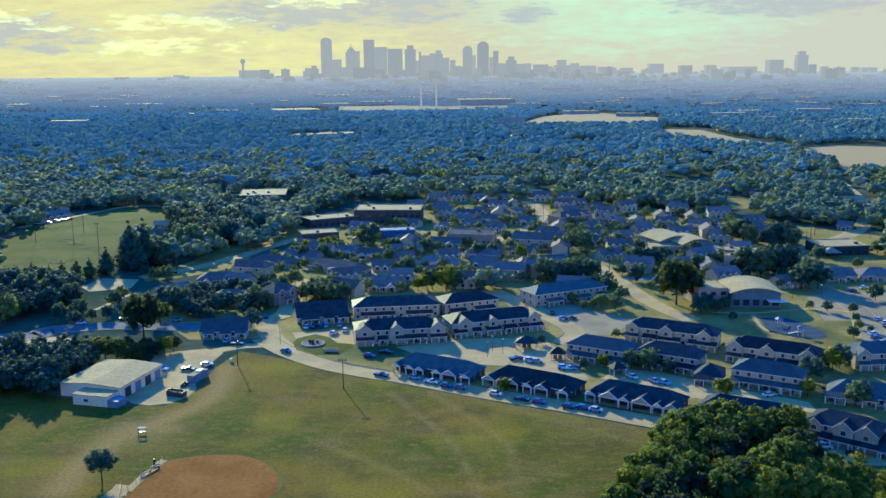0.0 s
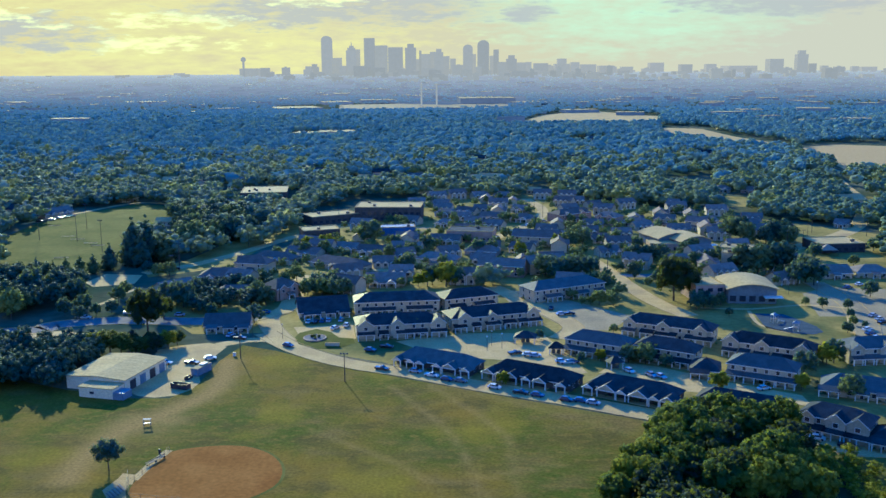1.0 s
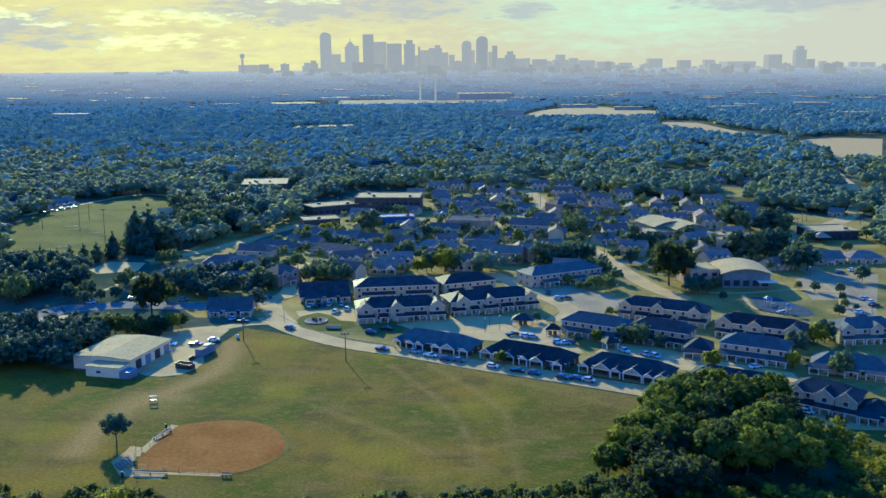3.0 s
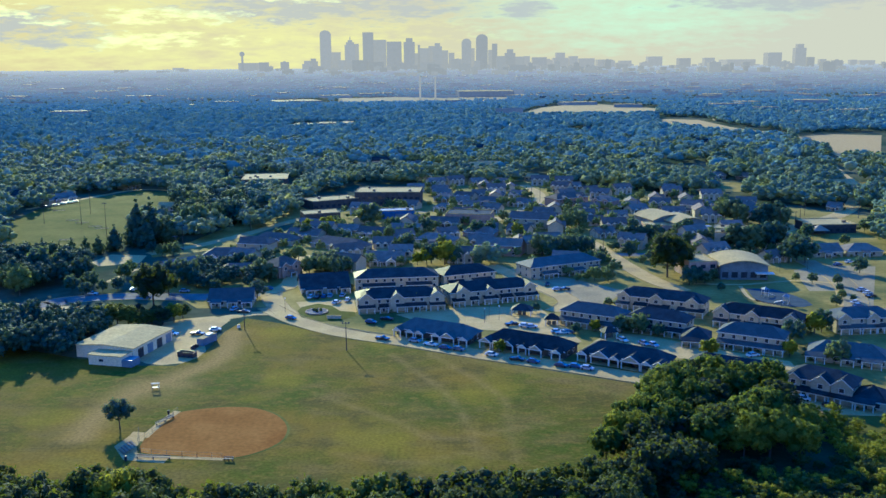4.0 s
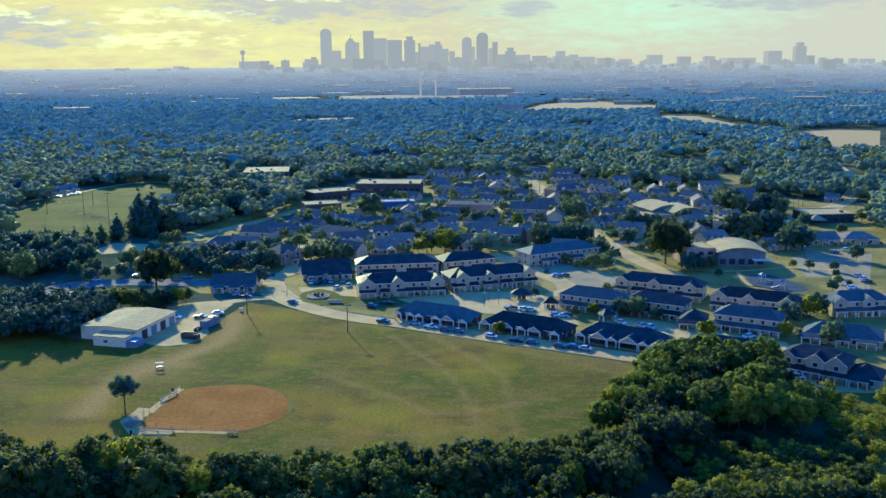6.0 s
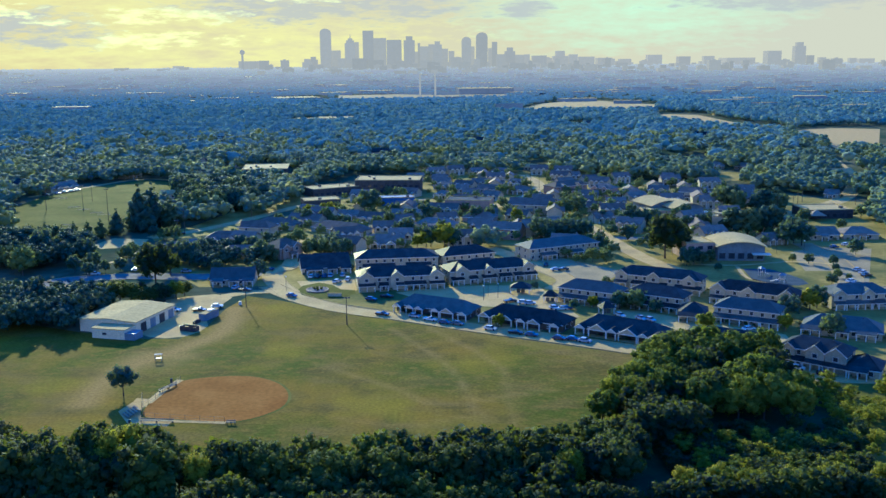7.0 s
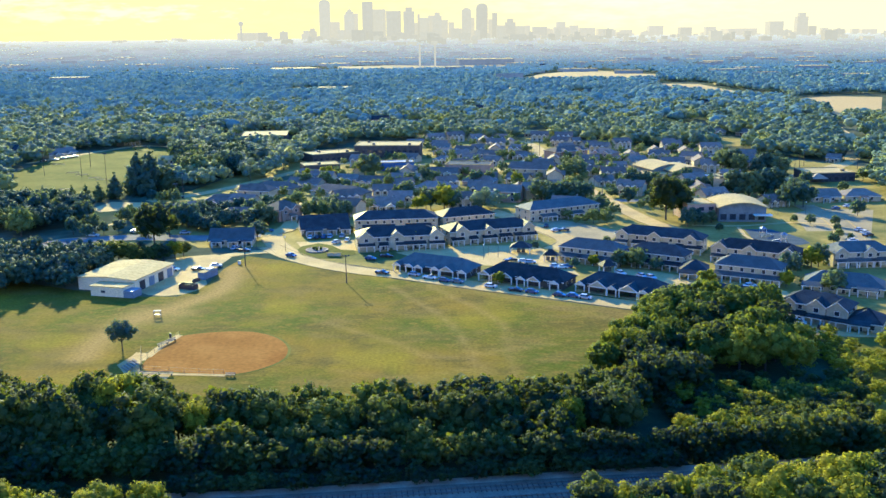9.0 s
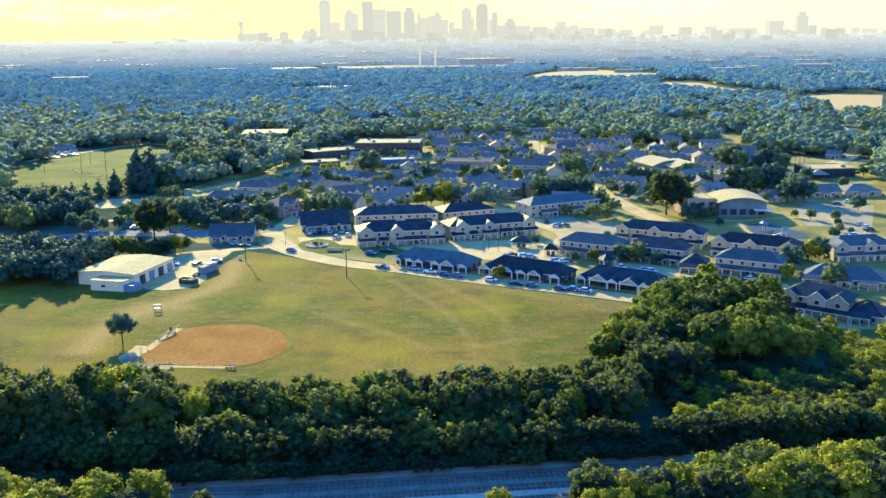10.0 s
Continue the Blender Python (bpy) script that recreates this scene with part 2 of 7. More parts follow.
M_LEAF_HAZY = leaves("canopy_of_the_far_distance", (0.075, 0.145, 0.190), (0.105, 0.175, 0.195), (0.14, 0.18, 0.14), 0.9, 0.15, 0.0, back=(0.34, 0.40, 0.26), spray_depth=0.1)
M_LEAF_DARK = leaves("dark_evergreen_leaves", (0.038, 0.076, 0.066), (0.072, 0.118, 0.066), (0.12, 0.15, 0.05), through_light=0.12, back=(0.25, 0.33, 0.05), spray_depth=0.35)
M_LEAF_YEL = leaves("yellowing_leaves", (0.072, 0.112, 0.020), (0.175, 0.195, 0.020), (0.32, 0.28, 0.025), through_light=0.4, back=(0.70, 0.68, 0.03), spray_depth=0.4)
M_TYRE = material("rubber", (0.02, 0.02, 0.02), (0.03, 0.03, 0.03), 2, 0.9, 5)
# dim base colours; the towers' paleness is haze painted on as emission
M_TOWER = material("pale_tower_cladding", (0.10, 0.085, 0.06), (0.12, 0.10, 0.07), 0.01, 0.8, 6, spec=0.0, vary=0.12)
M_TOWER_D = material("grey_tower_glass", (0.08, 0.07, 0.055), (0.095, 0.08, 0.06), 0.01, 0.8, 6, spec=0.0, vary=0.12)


def paint_haze_glow(m, near, far, y0, y1, power):
    """Paints haze as glow on skyline and farthest land, paler the farther they lie."""
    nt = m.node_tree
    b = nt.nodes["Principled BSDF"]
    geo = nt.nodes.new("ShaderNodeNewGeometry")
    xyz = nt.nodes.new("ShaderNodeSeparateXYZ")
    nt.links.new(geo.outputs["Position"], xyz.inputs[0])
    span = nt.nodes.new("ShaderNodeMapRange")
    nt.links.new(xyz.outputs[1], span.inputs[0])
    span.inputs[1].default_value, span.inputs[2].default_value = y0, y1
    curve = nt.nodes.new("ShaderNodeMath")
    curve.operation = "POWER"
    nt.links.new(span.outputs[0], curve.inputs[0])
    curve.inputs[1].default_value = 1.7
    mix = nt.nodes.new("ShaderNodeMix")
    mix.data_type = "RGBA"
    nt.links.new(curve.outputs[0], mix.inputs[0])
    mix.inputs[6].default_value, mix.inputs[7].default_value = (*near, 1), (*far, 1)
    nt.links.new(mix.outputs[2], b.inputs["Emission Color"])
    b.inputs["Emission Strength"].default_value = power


paint_haze_glow(M_TOWER, (0.28, 0.225, 0.155), (0.32, 0.25, 0.17), 4300, 4700, 0.97)
paint_haze_glow(M_TOWER_D, (0.26, 0.21, 0.145), (0.305, 0.24, 0.165), 4300, 4700, 0.97)
paint_haze_glow(M_LEAF_HAZY, (0.045, 0.070, 0.085), (0.44, 0.345, 0.235), 2000, 4700, 0.97)
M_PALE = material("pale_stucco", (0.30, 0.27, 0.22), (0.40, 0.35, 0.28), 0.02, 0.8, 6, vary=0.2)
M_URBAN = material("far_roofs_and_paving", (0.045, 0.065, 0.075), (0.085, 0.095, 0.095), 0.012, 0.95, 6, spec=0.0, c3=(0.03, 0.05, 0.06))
# the paved plain round the city and the far walls get the same painted haze glow
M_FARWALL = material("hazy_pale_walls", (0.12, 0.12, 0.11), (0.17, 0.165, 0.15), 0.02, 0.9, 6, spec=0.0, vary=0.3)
paint_haze_glow(M_FARWALL, (0.03, 0.04, 0.06), (0.38, 0.30, 0.205), 2000, 4700, 0.97)
paint_haze_glow(M_URBAN, (0.03, 0.04, 0.06), (0.38, 0.30, 0.205), 2000, 4700, 0.97)
M_GREYBLUE = material("grey_blue_enamel", (0.17, 0.20, 0.23), (0.22, 0.25, 0.28), 0.4, 0.55, 6)
M_BLUE = material("blue_tarpaulin", (0.05, 0.11, 0.24), (0.07, 0.14, 0.30), 0.3, 0.6, 5)
CAR_PAINTS = [material("car_paint_" + n, c, tuple(v * 1.1 for v in c), 1.0, 0.25, 4, spec=0.6)
              for n, c in (("white", (0.72, 0.68, 0.58)), ("silver", (0.42, 0.43, 0.45)), ("black", (0.025, 0.025, 0.03)),
                           ("blue", (0.04, 0.08, 0.18)), ("navy", (0.03, 0.045, 0.10)), ("grey", (0.16, 0.17, 0.18)))]


# ---- builders ----
def mesh_of(name, verts, faces, mat, smooth=False):
    me = bpy.data.meshes.new(name)
    me.from_pydata(verts, [], faces)
    me.materials.append(mat)
    if smooth:
        me.shade_smooth()
    return me


def part(name, bm, mat, parent, label=""):
    """One mesh object under a thing or a part. bm: a bmesh, or (verts, faces)."""
    if isinstance(bm, tuple):
        me = mesh_of(name, bm[0], bm[1], mat)
    else:
        me = bpy.data.meshes.new(name)
        bm.to_mesh(me)
        bm.free()
        me.materials.append(mat)
    ob = new(name, me)
    ob.parent = parent
    return tagged(ob, label)


def box(x0, x1, y0, y1, z0, z1):
    v = [(x, y, z) for z in (z0, z1) for y in (y0, y1) for x in (x0, x1)]
    return v, [(0, 2, 3, 1), (4, 5, 7, 6), (0, 1, 5, 4), (2, 6, 7, 3), (0, 4, 6, 2), (1, 3, 7, 5)]


def joined(*shapes):
    verts, faces = [], []
    for v, f in shapes:
        n = len(verts)
        verts += v
        faces += [tuple(i + n for i in q) for q in f]
    return verts, faces


def tube(p, q, r0, r1, sides=6):
    p, q = Vector(p), Vector(q)
    d = (q - p).normalized()
    a = d.orthogonal().normalized()
    b = d.cross(a)
    v, f = [], []
    for c, r in ((p, r0), (q, r1)):
        v += [tuple(c + (a * math.cos(k * math.tau / sides) + b * math.sin(k * math.tau / sides)) * r) for k in range(sides)]
    f = [(k, (k + 1) % sides, sides + (k + 1) % sides, sides + k) for k in range(sides)]
    f += [tuple(range(sides))[::-1], tuple(range(sides, 2 * sides))]
    return v, f


def empty(name, label, category, m=Matrix(), group=""):
    ob = new(name)
    ob.empty_display_size = 0.5
    ob.matrix_world = m
    return tagged(ob, label, category, group)


def sheet(name, points, mat, z, label, category="", kind="structure"):
    """A flat patch of ground with a rounded-off outline."""
    bm = bmesh.new()
    vs = [bm.verts.new((x, y, z)) for x, y in points]
    face = bm.faces.new(vs)
    if face.normal.z < 0:
        face.normal_flip()
    face.normal_update()
    if face.normal.z < 0:
        face.normal_flip()
    bmesh.ops.triangulate(bm, faces=bm.faces[:])
    me = bpy.data.meshes.new(name)
    bm.to_mesh(me)
    bm.free()
    me.materials.append(mat)
    return tagged(new(name, me), label, category or name.split("_")[-1], kind=kind)


def smooth_line(points, step=4.0):
    pts = [Vector((*p, 0)) for p in points]
    out = []
    for i in range(len(pts) - 1):
        p0, p1, p2, p3 = pts[max(i - 1, 0)], pts[i], pts[i + 1], pts[min(i + 2, len(pts) - 1)]
        n = max(2, int((p2 - p1).length / step))
        for k in range(n):
            t = k / n
            out.append(0.5 * (2 * p1 + (p2 - p0) * t + (2 * p0 - 5 * p1 + 4 * p2 - p3) * t * t + (3 * p1 - p0 - 3 * p2 + p3) * t ** 3))
    out.append(pts[-1])
    return out


ROADS = []


def ribbon(name, points, width, mat, z, label, category="road", kerb=False):
    """A road or path along a line; with kerb, raised kerbstones along both sides."""
    line = smooth_line(points)
    v, f, rims = [], [], ([], [])
    for i, p in enumerate(line):
        d = (line[min(i + 1, len(line) - 1)] - line[max(i - 1, 0)]).normalized()
        s = Vector((d.y, -d.x, 0))
        v += [(p.x - s.x * width / 2, p.y - s.y * width / 2, z), (p.x + s.x * width / 2, p.y + s.y * width / 2, z)]
        ROADS.append((p.x, p.y, width / 2))
        for rim, sign in zip(rims, (-1, 1)):
            rim += [(p.x + s.x * sign * (width / 2 + o), p.y + s.y * sign * (width / 2 + o), z + h) for o, h in ((0, -0.05), (0, 0.14), (0.22, 0.14), (0.22, -0.05))]
    f = [(2 * i, 2 * i + 1, 2 * i + 3, 2 * i + 2) for i in range(len(line) - 1)]
    ob = tagged(new(name, mesh_of(name, v, f, mat)), label, category, kind="structure")
    if kerb:
        for rim in rims:
            kf = [(4 * i + k, 4 * i + 4 + k, 4 * i + 5 + k, 4 * i + 1 + k) for i in range(len(line) - 1) for k in range(3)]
            part("kerb", (rim, kf), M_CONCRETE, ob)
    return ob


FOOT = []          # footprints (x, y, radius) that trees keep clear of


def block(x, y, r):
    FOOT.append((x, y, r))


# ---- ground ----
def swell(y):
    """Bends the ground up far out, towards and past the city, to fit the camera's view."""
    t = min(max((y - 3000) / 1900, 0), 1)
    return 72 * t * t * (3 - 2 * t)


def make_ground():
    xs = np.linspace(-4900, 4900, 99)
    ys = np.concatenate([np.linspace(-4900, 2900, 40), np.linspace(3000, 4950, 40)])
    v = [(x, y, swell(y)) for y in ys for x in xs]
    n = len(xs)
    f = [(j * n + i, j * n + i + 1, j * n + n + i + 1, j * n + n + i) for j in range(len(ys) - 1) for i in range(n - 1)]
    tagged(new("ground", mesh_of("ground", v, f, M_EARTH, True)), "dry scrubby earth and grass reaching the horizon", "ground", kind="structure")


make_ground()

def make_city_ground():
    ys = np.linspace(2700, 4940, 46)
    edge = [(2700 if k % 2 else 2900) for k in range(23)]
    v, n = [], 23
    for y in ys:
        for i in range(n):
            v.append((-2700 + i * 5400 / (n - 1), max(y, edge[i]), swell(max(y, edge[i])) + 0.4))
    f = [(j * n + i, j * n + i + 1, j * n + n + i + 1, j * n + n + i) for j in range(len(ys) - 1) for i in range(n - 1) if v[(j + 1) * n + i][1] > v[j * n + i][1] or v[(j + 1) * n + i + 1][1] > v[j * n + i + 1][1]]
    tagged(new("city_ground", mesh_of("city_ground", v, f, M_URBAN)), "streets and low roofs round the distant city, pale with painted haze", "ground", kind="structure")


make_city_ground()

FIELD = [(-330, 420), (-155.8, 330.2), (-127.8, 316.6), (-102.6, 307.3), (-90.1, 307.0), (-84.3, 320.3), (-83.1, 346.6), (-78.6, 366.6), (-64.1, 358.8), (-47.5, 345.8), (-30.1, 335.5), (-13.7, 325.3),
         (16.4, 308.1), (38.7, 296.2), (60.9, 284.2), (99.4, 264.5), (117.4, 252.6), (200, 245), (200, 176), (-330, 150)]


def make_field():
    """Mown grass with worn tracks: colour painted as wear on a fine grid."""
    m = bpy.data.materials.new("mown_field_grass")
    m.use_nodes = True
    nt = m.node_tree
    b = nt.nodes["Principled BSDF"]
    b.inputs["Roughness"].default_value = 0.95
    b.inputs["Specular IOR Level"].default_value = 0.03
    at = nt.nodes.new("ShaderNodeAttribute")
    at.attribute_name = "wear"
    geo = nt.nodes.new("ShaderNodeNewGeometry")

    def nz(scale, detail, sx=1.0, sy=1.0):
        mp = nt.nodes.new("ShaderNodeMapping")
        mp.inputs[3].default_value = (sx, sy, 1)
        nt.links.new(geo.outputs["Position"], mp.inputs[0])
        n = nt.nodes.new("ShaderNodeTexNoise")
        n.inputs["Scale"].default_value, n.inputs["Detail"].default_value = scale, detail
        nt.links.new(mp.outputs[0], n.inputs["Vector"])
        return n.outputs[0]

    def mp(v, lo, hi, a=0.0, z=1.0):
        n = nt.nodes.new("ShaderNodeMapRange")
        nt.links.new(v, n.inputs[0])
        for i, x in ((1, lo), (2, hi), (3, a), (4, z)):
            n.inputs[i].default_value = x
        return n.outputs[0]

    def mixed(f, a, c):
        n = nt.nodes.new("ShaderNodeMix")
        n.data_type = "RGBA"
        for i, x in ((0, f), (6, a), (7, c)):
            if isinstance(x, tuple):
                n.inputs[i].default_value = (*x, 1)
            else:
                nt.links.new(x, n.inputs[i])
        return n.outputs[2]

    col = mixed(mp(nz(0.016, 7), 0.40, 0.58), (0.079, 0.096, 0.009), (0.207, 0.136, 0.016))
    col = mixed(mp(nz(0.05, 5, 1.0, 0.35), 0.50, 0.66), col, (0.086, 0.100, 0.011))
    col = mixed(mp(nz(0.10, 7, 0.7, 1.1), 0.48, 0.70), col, (0.170, 0.122, 0.028))
    col = mixed(mp(nz(0.06, 9, 0.9, 1.2), 0.50, 0.66, 0.0, 0.85), col, (0.094, 0.076, 0.017))
    col = mixed(mp(nz(0.35, 7, 0.8, 1.1), 0.50, 0.68, 0.0, 0.7), col, (0.201, 0.137, 0.023))
    col = mixed(mp(nz(0.028, 4, 1.0, 1.0), 0.54, 0.70, 0.0, 0.8), col, (0.243, 0.182, 0.014))
    col = mixed(at.outputs["Fac"], col, (0.324, 0.208, 0.060))
    sc = nt.nodes.new("ShaderNodeVectorMath")
    sc.operation = "SCALE"
    nt.links.new(col, sc.inputs[0])
    nt.links.new(mp(nz(1.1, 6), 0.3, 0.7, 0.74, 1.26), sc.inputs[3])
    nt.links.new(sc.outputs[0], b.inputs["Base Color"])
    bm = bmesh.new()
    face = bm.faces.new([bm.verts.new((x, y, 0.03)) for x, y in FIELD])
    face.normal_update()
    if face.normal.z < 0:
        face.normal_flip()
    for axis, lo, hi, step in (((1, 0, 0), -330, 200, 2.5), ((0, 1, 0), 150, 420, 2.5)):
        c = lo
        while c < hi:
            bmesh.ops.bisect_plane(bm, geom=bm.faces[:] + bm.edges[:] + bm.verts[:], plane_co=(c * axis[0], c * axis[1], 0), plane_no=axis)
            c += step
    me = bpy.data.meshes.new("field")
    bm.to_mesh(me)
    bm.free()
    me.materials.append(m)
    tracks = [(4.6, 0.9, [(-79.6, 346.5), (-77.4, 315.6), (-86.6, 294.7), (-96.2, 278.5), (-100.0, 263.9), (-99.1, 245.4)]),
              (8.0, 0.45, [(-88.0, 280.0), (-96.0, 284.0)]),
              (6.5, 0.75, [(-84.5, 287.4), (-94.9, 287.6), (-98.0, 274.2)]),
              (1.3, 0.42, [(-19.2, 318.5), (0.3, 276.8), (6.5, 249.4), (8.9, 230.9)]),
              (1.3, 0.38, [(-5.4, 317.9), (15.9, 276.2), (18.3, 249.0), (18.1, 226.4)]),
              (1.6, 0.32, [(-39.7, 278.4), (-14.2, 255.2), (-1.3, 242.5), (30.5, 253.6)]),
              (1.6, 0.30, [(-27.8, 232.1), (-9.9, 227.3), (10.6, 235.2)]),
              (7.0, 0.30, [(54.9, 282.0), (21.6, 310.6), (-18.3, 340.0)]),
              (2.5, 0.30, [(53.5, 274.7), (21.1, 302.0), (-18.0, 333.1)])]
    co = np.empty(len(me.vertices) * 3)
    me.vertices.foreach_get("co", co)
    co = co.reshape(-1, 3)[:, :2]
    wear = np.zeros(len(co))
    for width, force, pts in tracks:
        line = np.array([(p.x, p.y) for p in smooth_line(pts, 1.5)])
        d = np.sqrt(((co[:, None, :] - line[None]) ** 2).sum(2)).min(1)
        wear = np.maximum(wear, force * np.exp(-(d / width) ** 2))
    att = me.attributes.new("wear", "FLOAT", "POINT")
    att.data.foreach_set("value", wear.astype(np.float32))
    tagged(new("playing_field", me), "mown dry green grass playing field with worn tracks", "field", kind="structure")


make_field()

# gardens and verges of the housing, under everything else there
sheet("estate_grass", [(-131.6, 426.7), (-113.2, 518.6), (-87.3, 594.7), (-58.2, 665.9), (-13.0, 799.2), (80.6, 794.0), (136.9, 744.6), (190.8, 700.8), (228.7, 633.8), (277.7, 552.3), (128.2, 252.4), (62.5, 291.8), (-14.2, 338.4), (-49.1, 358.4), (-70.7, 383.8), (-102.5, 382.9)], M_DRYGRASS, 0.02, "dry yellow grass round the houses", "grass")
# soccer ground, dry lots and parks beyond the road
sheet("park_lawn", [(-280.9, 602.6), (-284.6, 661.7), (-268.2, 712.4), (-242.8, 758.4), (-214.2, 744.5), (-194.6, 682.3), (-207.9, 642.0), (-186.9, 561.7), (-179.1, 518.0), (-195.7, 501.3), (-239.0, 511.3)], M_LAWN2, 0.04, "mown green sports field", "lawn")
sheet("dry_lot", [(-159.9, 505.7), (-144.5, 532.0), (-133.9, 583.1), (-118.7, 631.3), (-101.7, 667.9), (-92.4, 643.7), (-94.4, 595.0), (-108.2, 574.7), (-116.3, 518.7), (-135.7, 499.2), (-152.7, 489.0)], M_DRYGRASS, 0.05, "dry yellow grass lot", "lot")
sheet("park_green", [(80.1, 464.8), (103.8, 472.7), (103.5, 425.0), (96.4, 416.2), (90.9, 425.4)], M_DRYGRASS, 0.05, "dry grass verge beside the street", "verge")
sheet("playground_lawn", [(105.9, 410.1), (130.0, 429.4), (160.2, 428.5), (174.8, 414.9), (163.8, 377.7), (148.0, 361.0), (132.9, 366.6), (121.5, 378.8), (111.7, 391.7)], M_DRYGRASS, 0.05, "dry yellow park grass round a playground", "lawn")
sheet("dry_clearing", [(205.3, 898.2), (242.3, 886.8), (226.6, 822.1), (191.1, 835.8)], M_DRYGRASS, 0.06, "dry yellow grass clearing among trees", "clearing")
sheet("dry_clearing", [(220.4, 786.1), (257.3, 770.4), (225.4, 721.9), (205.3, 722.9)], M_DRYGRASS, 0.06, "dry yellow grass clearing among trees", "clearing")
sheet("dry_clearing", [(190.0, 700.8), (207.2, 673.4), (233.6, 647.5), (274.9, 597.5), (254.7, 553.2), (227.5, 591.4), (205.2, 630.4), (178.4, 654.9)], M_DRYGRASS, 0.06, "long strip of dry yellow grass", "clearing")
sheet("dry_clearing", [(337.5, 783.0), (348.5, 758.7), (334.5, 728.1), (323.8, 740.9)], M_DRYGRASS, 0.06, "dry yellow grass clearing among trees", "clearing")
sheet("dry_clearing", [(-11.0, 716.5), (0.9, 745.6), (31.0, 750.2), (29.8, 720.2), (5.0, 710.1)], M_DRYGRASS, 0.06, "dry yellow grass lot among houses", "clearing")
sheet("bare_field", [(435.3, 1229.9), (518.8, 1275.8), (573.8, 1252.3), (455.0, 992.0), (403.3, 963.0), (432.8, 1120.4)], M_SAND, 0.08, "wide bare pale field", "field")
sheet("dry_channel", [(372.9, 1650.6), (428.9, 1613.7), (430.5, 1430.2), (457.3, 1281.6), (435.3, 1229.9), (380.5, 1288.9), (369.9, 1391.4), (337.6, 1463.8)], M_SAND, 0.08, "bare pale flood channel", "channel")
sheet("car_park", [(116.2, 1747.0), (213.7, 2100.4), (341.1, 2295.7), (447.4, 2017.3), (389.9, 1781.3), (261.9, 1762.7)], M_CONCRETE, 0.08, "large pale concrete car park", "car park")
sheet("yard", [(-110.2, 322.7), (-105.2, 313.3), (-100.9, 309.4), (-95.1, 307.7), (-88.9, 309.6), (-85.1, 315.4), (-84.1, 323.1), (-86.7, 331.3), (-87.1, 345.1), (-84.5, 364.7), (-92.5, 370.2), (-103.0, 366.7), (-109.9, 361.1), (-107.0, 339.0)], M_CONCRETE, 0.06, "pale concrete yard of the park shed", "yard")
sheet("car_park", [(158.2, 403.9), (166.1, 444.5), (181.9, 457.9), (208.6, 452.4), (174.4, 377.4), (162.6, 369.7), (170.1, 403.6)], M_CONC2, 0.055, "pale concrete car park", "car park")
sheet("car_park", [(24.6, 458.2), (45.4, 448.3), (79.6, 406.1), (66.2, 384.4), (50.3, 384.8), (41.2, 407.2), (28.4, 432.4)], M_CONC2, 0.055, "pale concrete car park between the townhouses", "car park")
sheet("car_park", [(-19.9, 370.5), (9.1, 381.7), (38.5, 380.9), (44.2, 354.0), (49.1, 330.6), (42.8, 327.7), (28.6, 344.0), (12.3, 347.8), (-6.4, 355.2)], M_CONCRETE, 0.05, "pale car park behind the row houses", "car park")
sheet("car_park", [(61.2, 343.3), (76.0, 336.3), (93.5, 320.6), (114.8, 306.1), (114.5, 295.7), (93.1, 306.5), (72.5, 312.4), (53.0, 330.5)], M_CONCRETE, 0.052, "pale car park behind the row houses", "car park")
sheet("car_park", [(-62.9, 392.0), (-38.8, 395.7), (-35.7, 374.8), (-39.7, 371.0), (-47.6, 381.5), (-58.7, 379.4)], M_CONCRETE, 0.054, "pale forecourt with parked cars", "car park")
sheet("car_park", [(-47.5, 539.6), (-21.5, 527.5), (-11.7, 507.7), (-26.2, 498.3), (-41.3, 501.6)], M_CONCRETE, 0.054, "pale concrete court between houses", "car park")

sheet("forecourt", [(-185.4, 366.2), (-175.0, 372.0), (-163.6, 376.4), (-148.5, 384.1), (-155.1, 389.3), (-171.7, 384.7), (-190.8, 377.1)], M_CONCRETE, 0.075, "pale concrete strip beside the main road", "forecourt")

sheet("fairground", [(-248.7, 2278.2), (163.4, 2452.5), (194.9, 2924.2), (-301.1, 2761.2)], M_CONC2, 0.08, "wide paved fairground", "fairground")
sheet("stadium_apron", [(36.5, 2617.8), (223.9, 2658.8), (271.4, 3221.9), (44.2, 3162.1)], M_CONC2, 0.10, "paved apron round the stadium", "apron")
# streets
ribbon("field_street", [(-73.0, 383.8), (-61.0, 366.1), (-46.0, 350.5), (-30.5, 340.1), (-14.0, 332.0), (11.2, 317.1), (37.8, 303.4), (62.1, 289.8), (101.5, 270.2), (121.2, 260.9), (230, 262)], 9.5, M_CONCRETE, 0.07, "pale concrete street along the field", kerb=True)
ribbon("side_street", [(-62.9, 370.8), (-72.3, 392.3), (-76.0, 410.5), (-70.5, 425.0), (-73.1, 476.0), (-71.1, 491.6)], 9.0, M_CONCRETE, 0.075, "pale concrete side street", kerb=True)
ribbon("main_road", [(-330, 372), (-181.7, 386.7), (-163.3, 398.2), (-137.0, 404.7), (-107.5, 402.1), (-86.6, 405.2), (-74.4, 418.1)], 12.0, M_ASPHALT, 0.065, "wide grey asphalt road", kerb=True)
ribbon("driveway", [(-88.5, 366.8), (-77.8, 373.5), (-64.5, 373.9)], 6.0, M_CONCRETE, 0.08, "pale concrete driveway")
ribbon("cross_street", [(22.2, 463.0), (33.9, 437.6), (45.3, 411.8), (52.0, 389.0), (44.3, 372.7)], 9.0, M_CONCRETE, 0.07, "pale concrete street between townhouses", kerb=True)
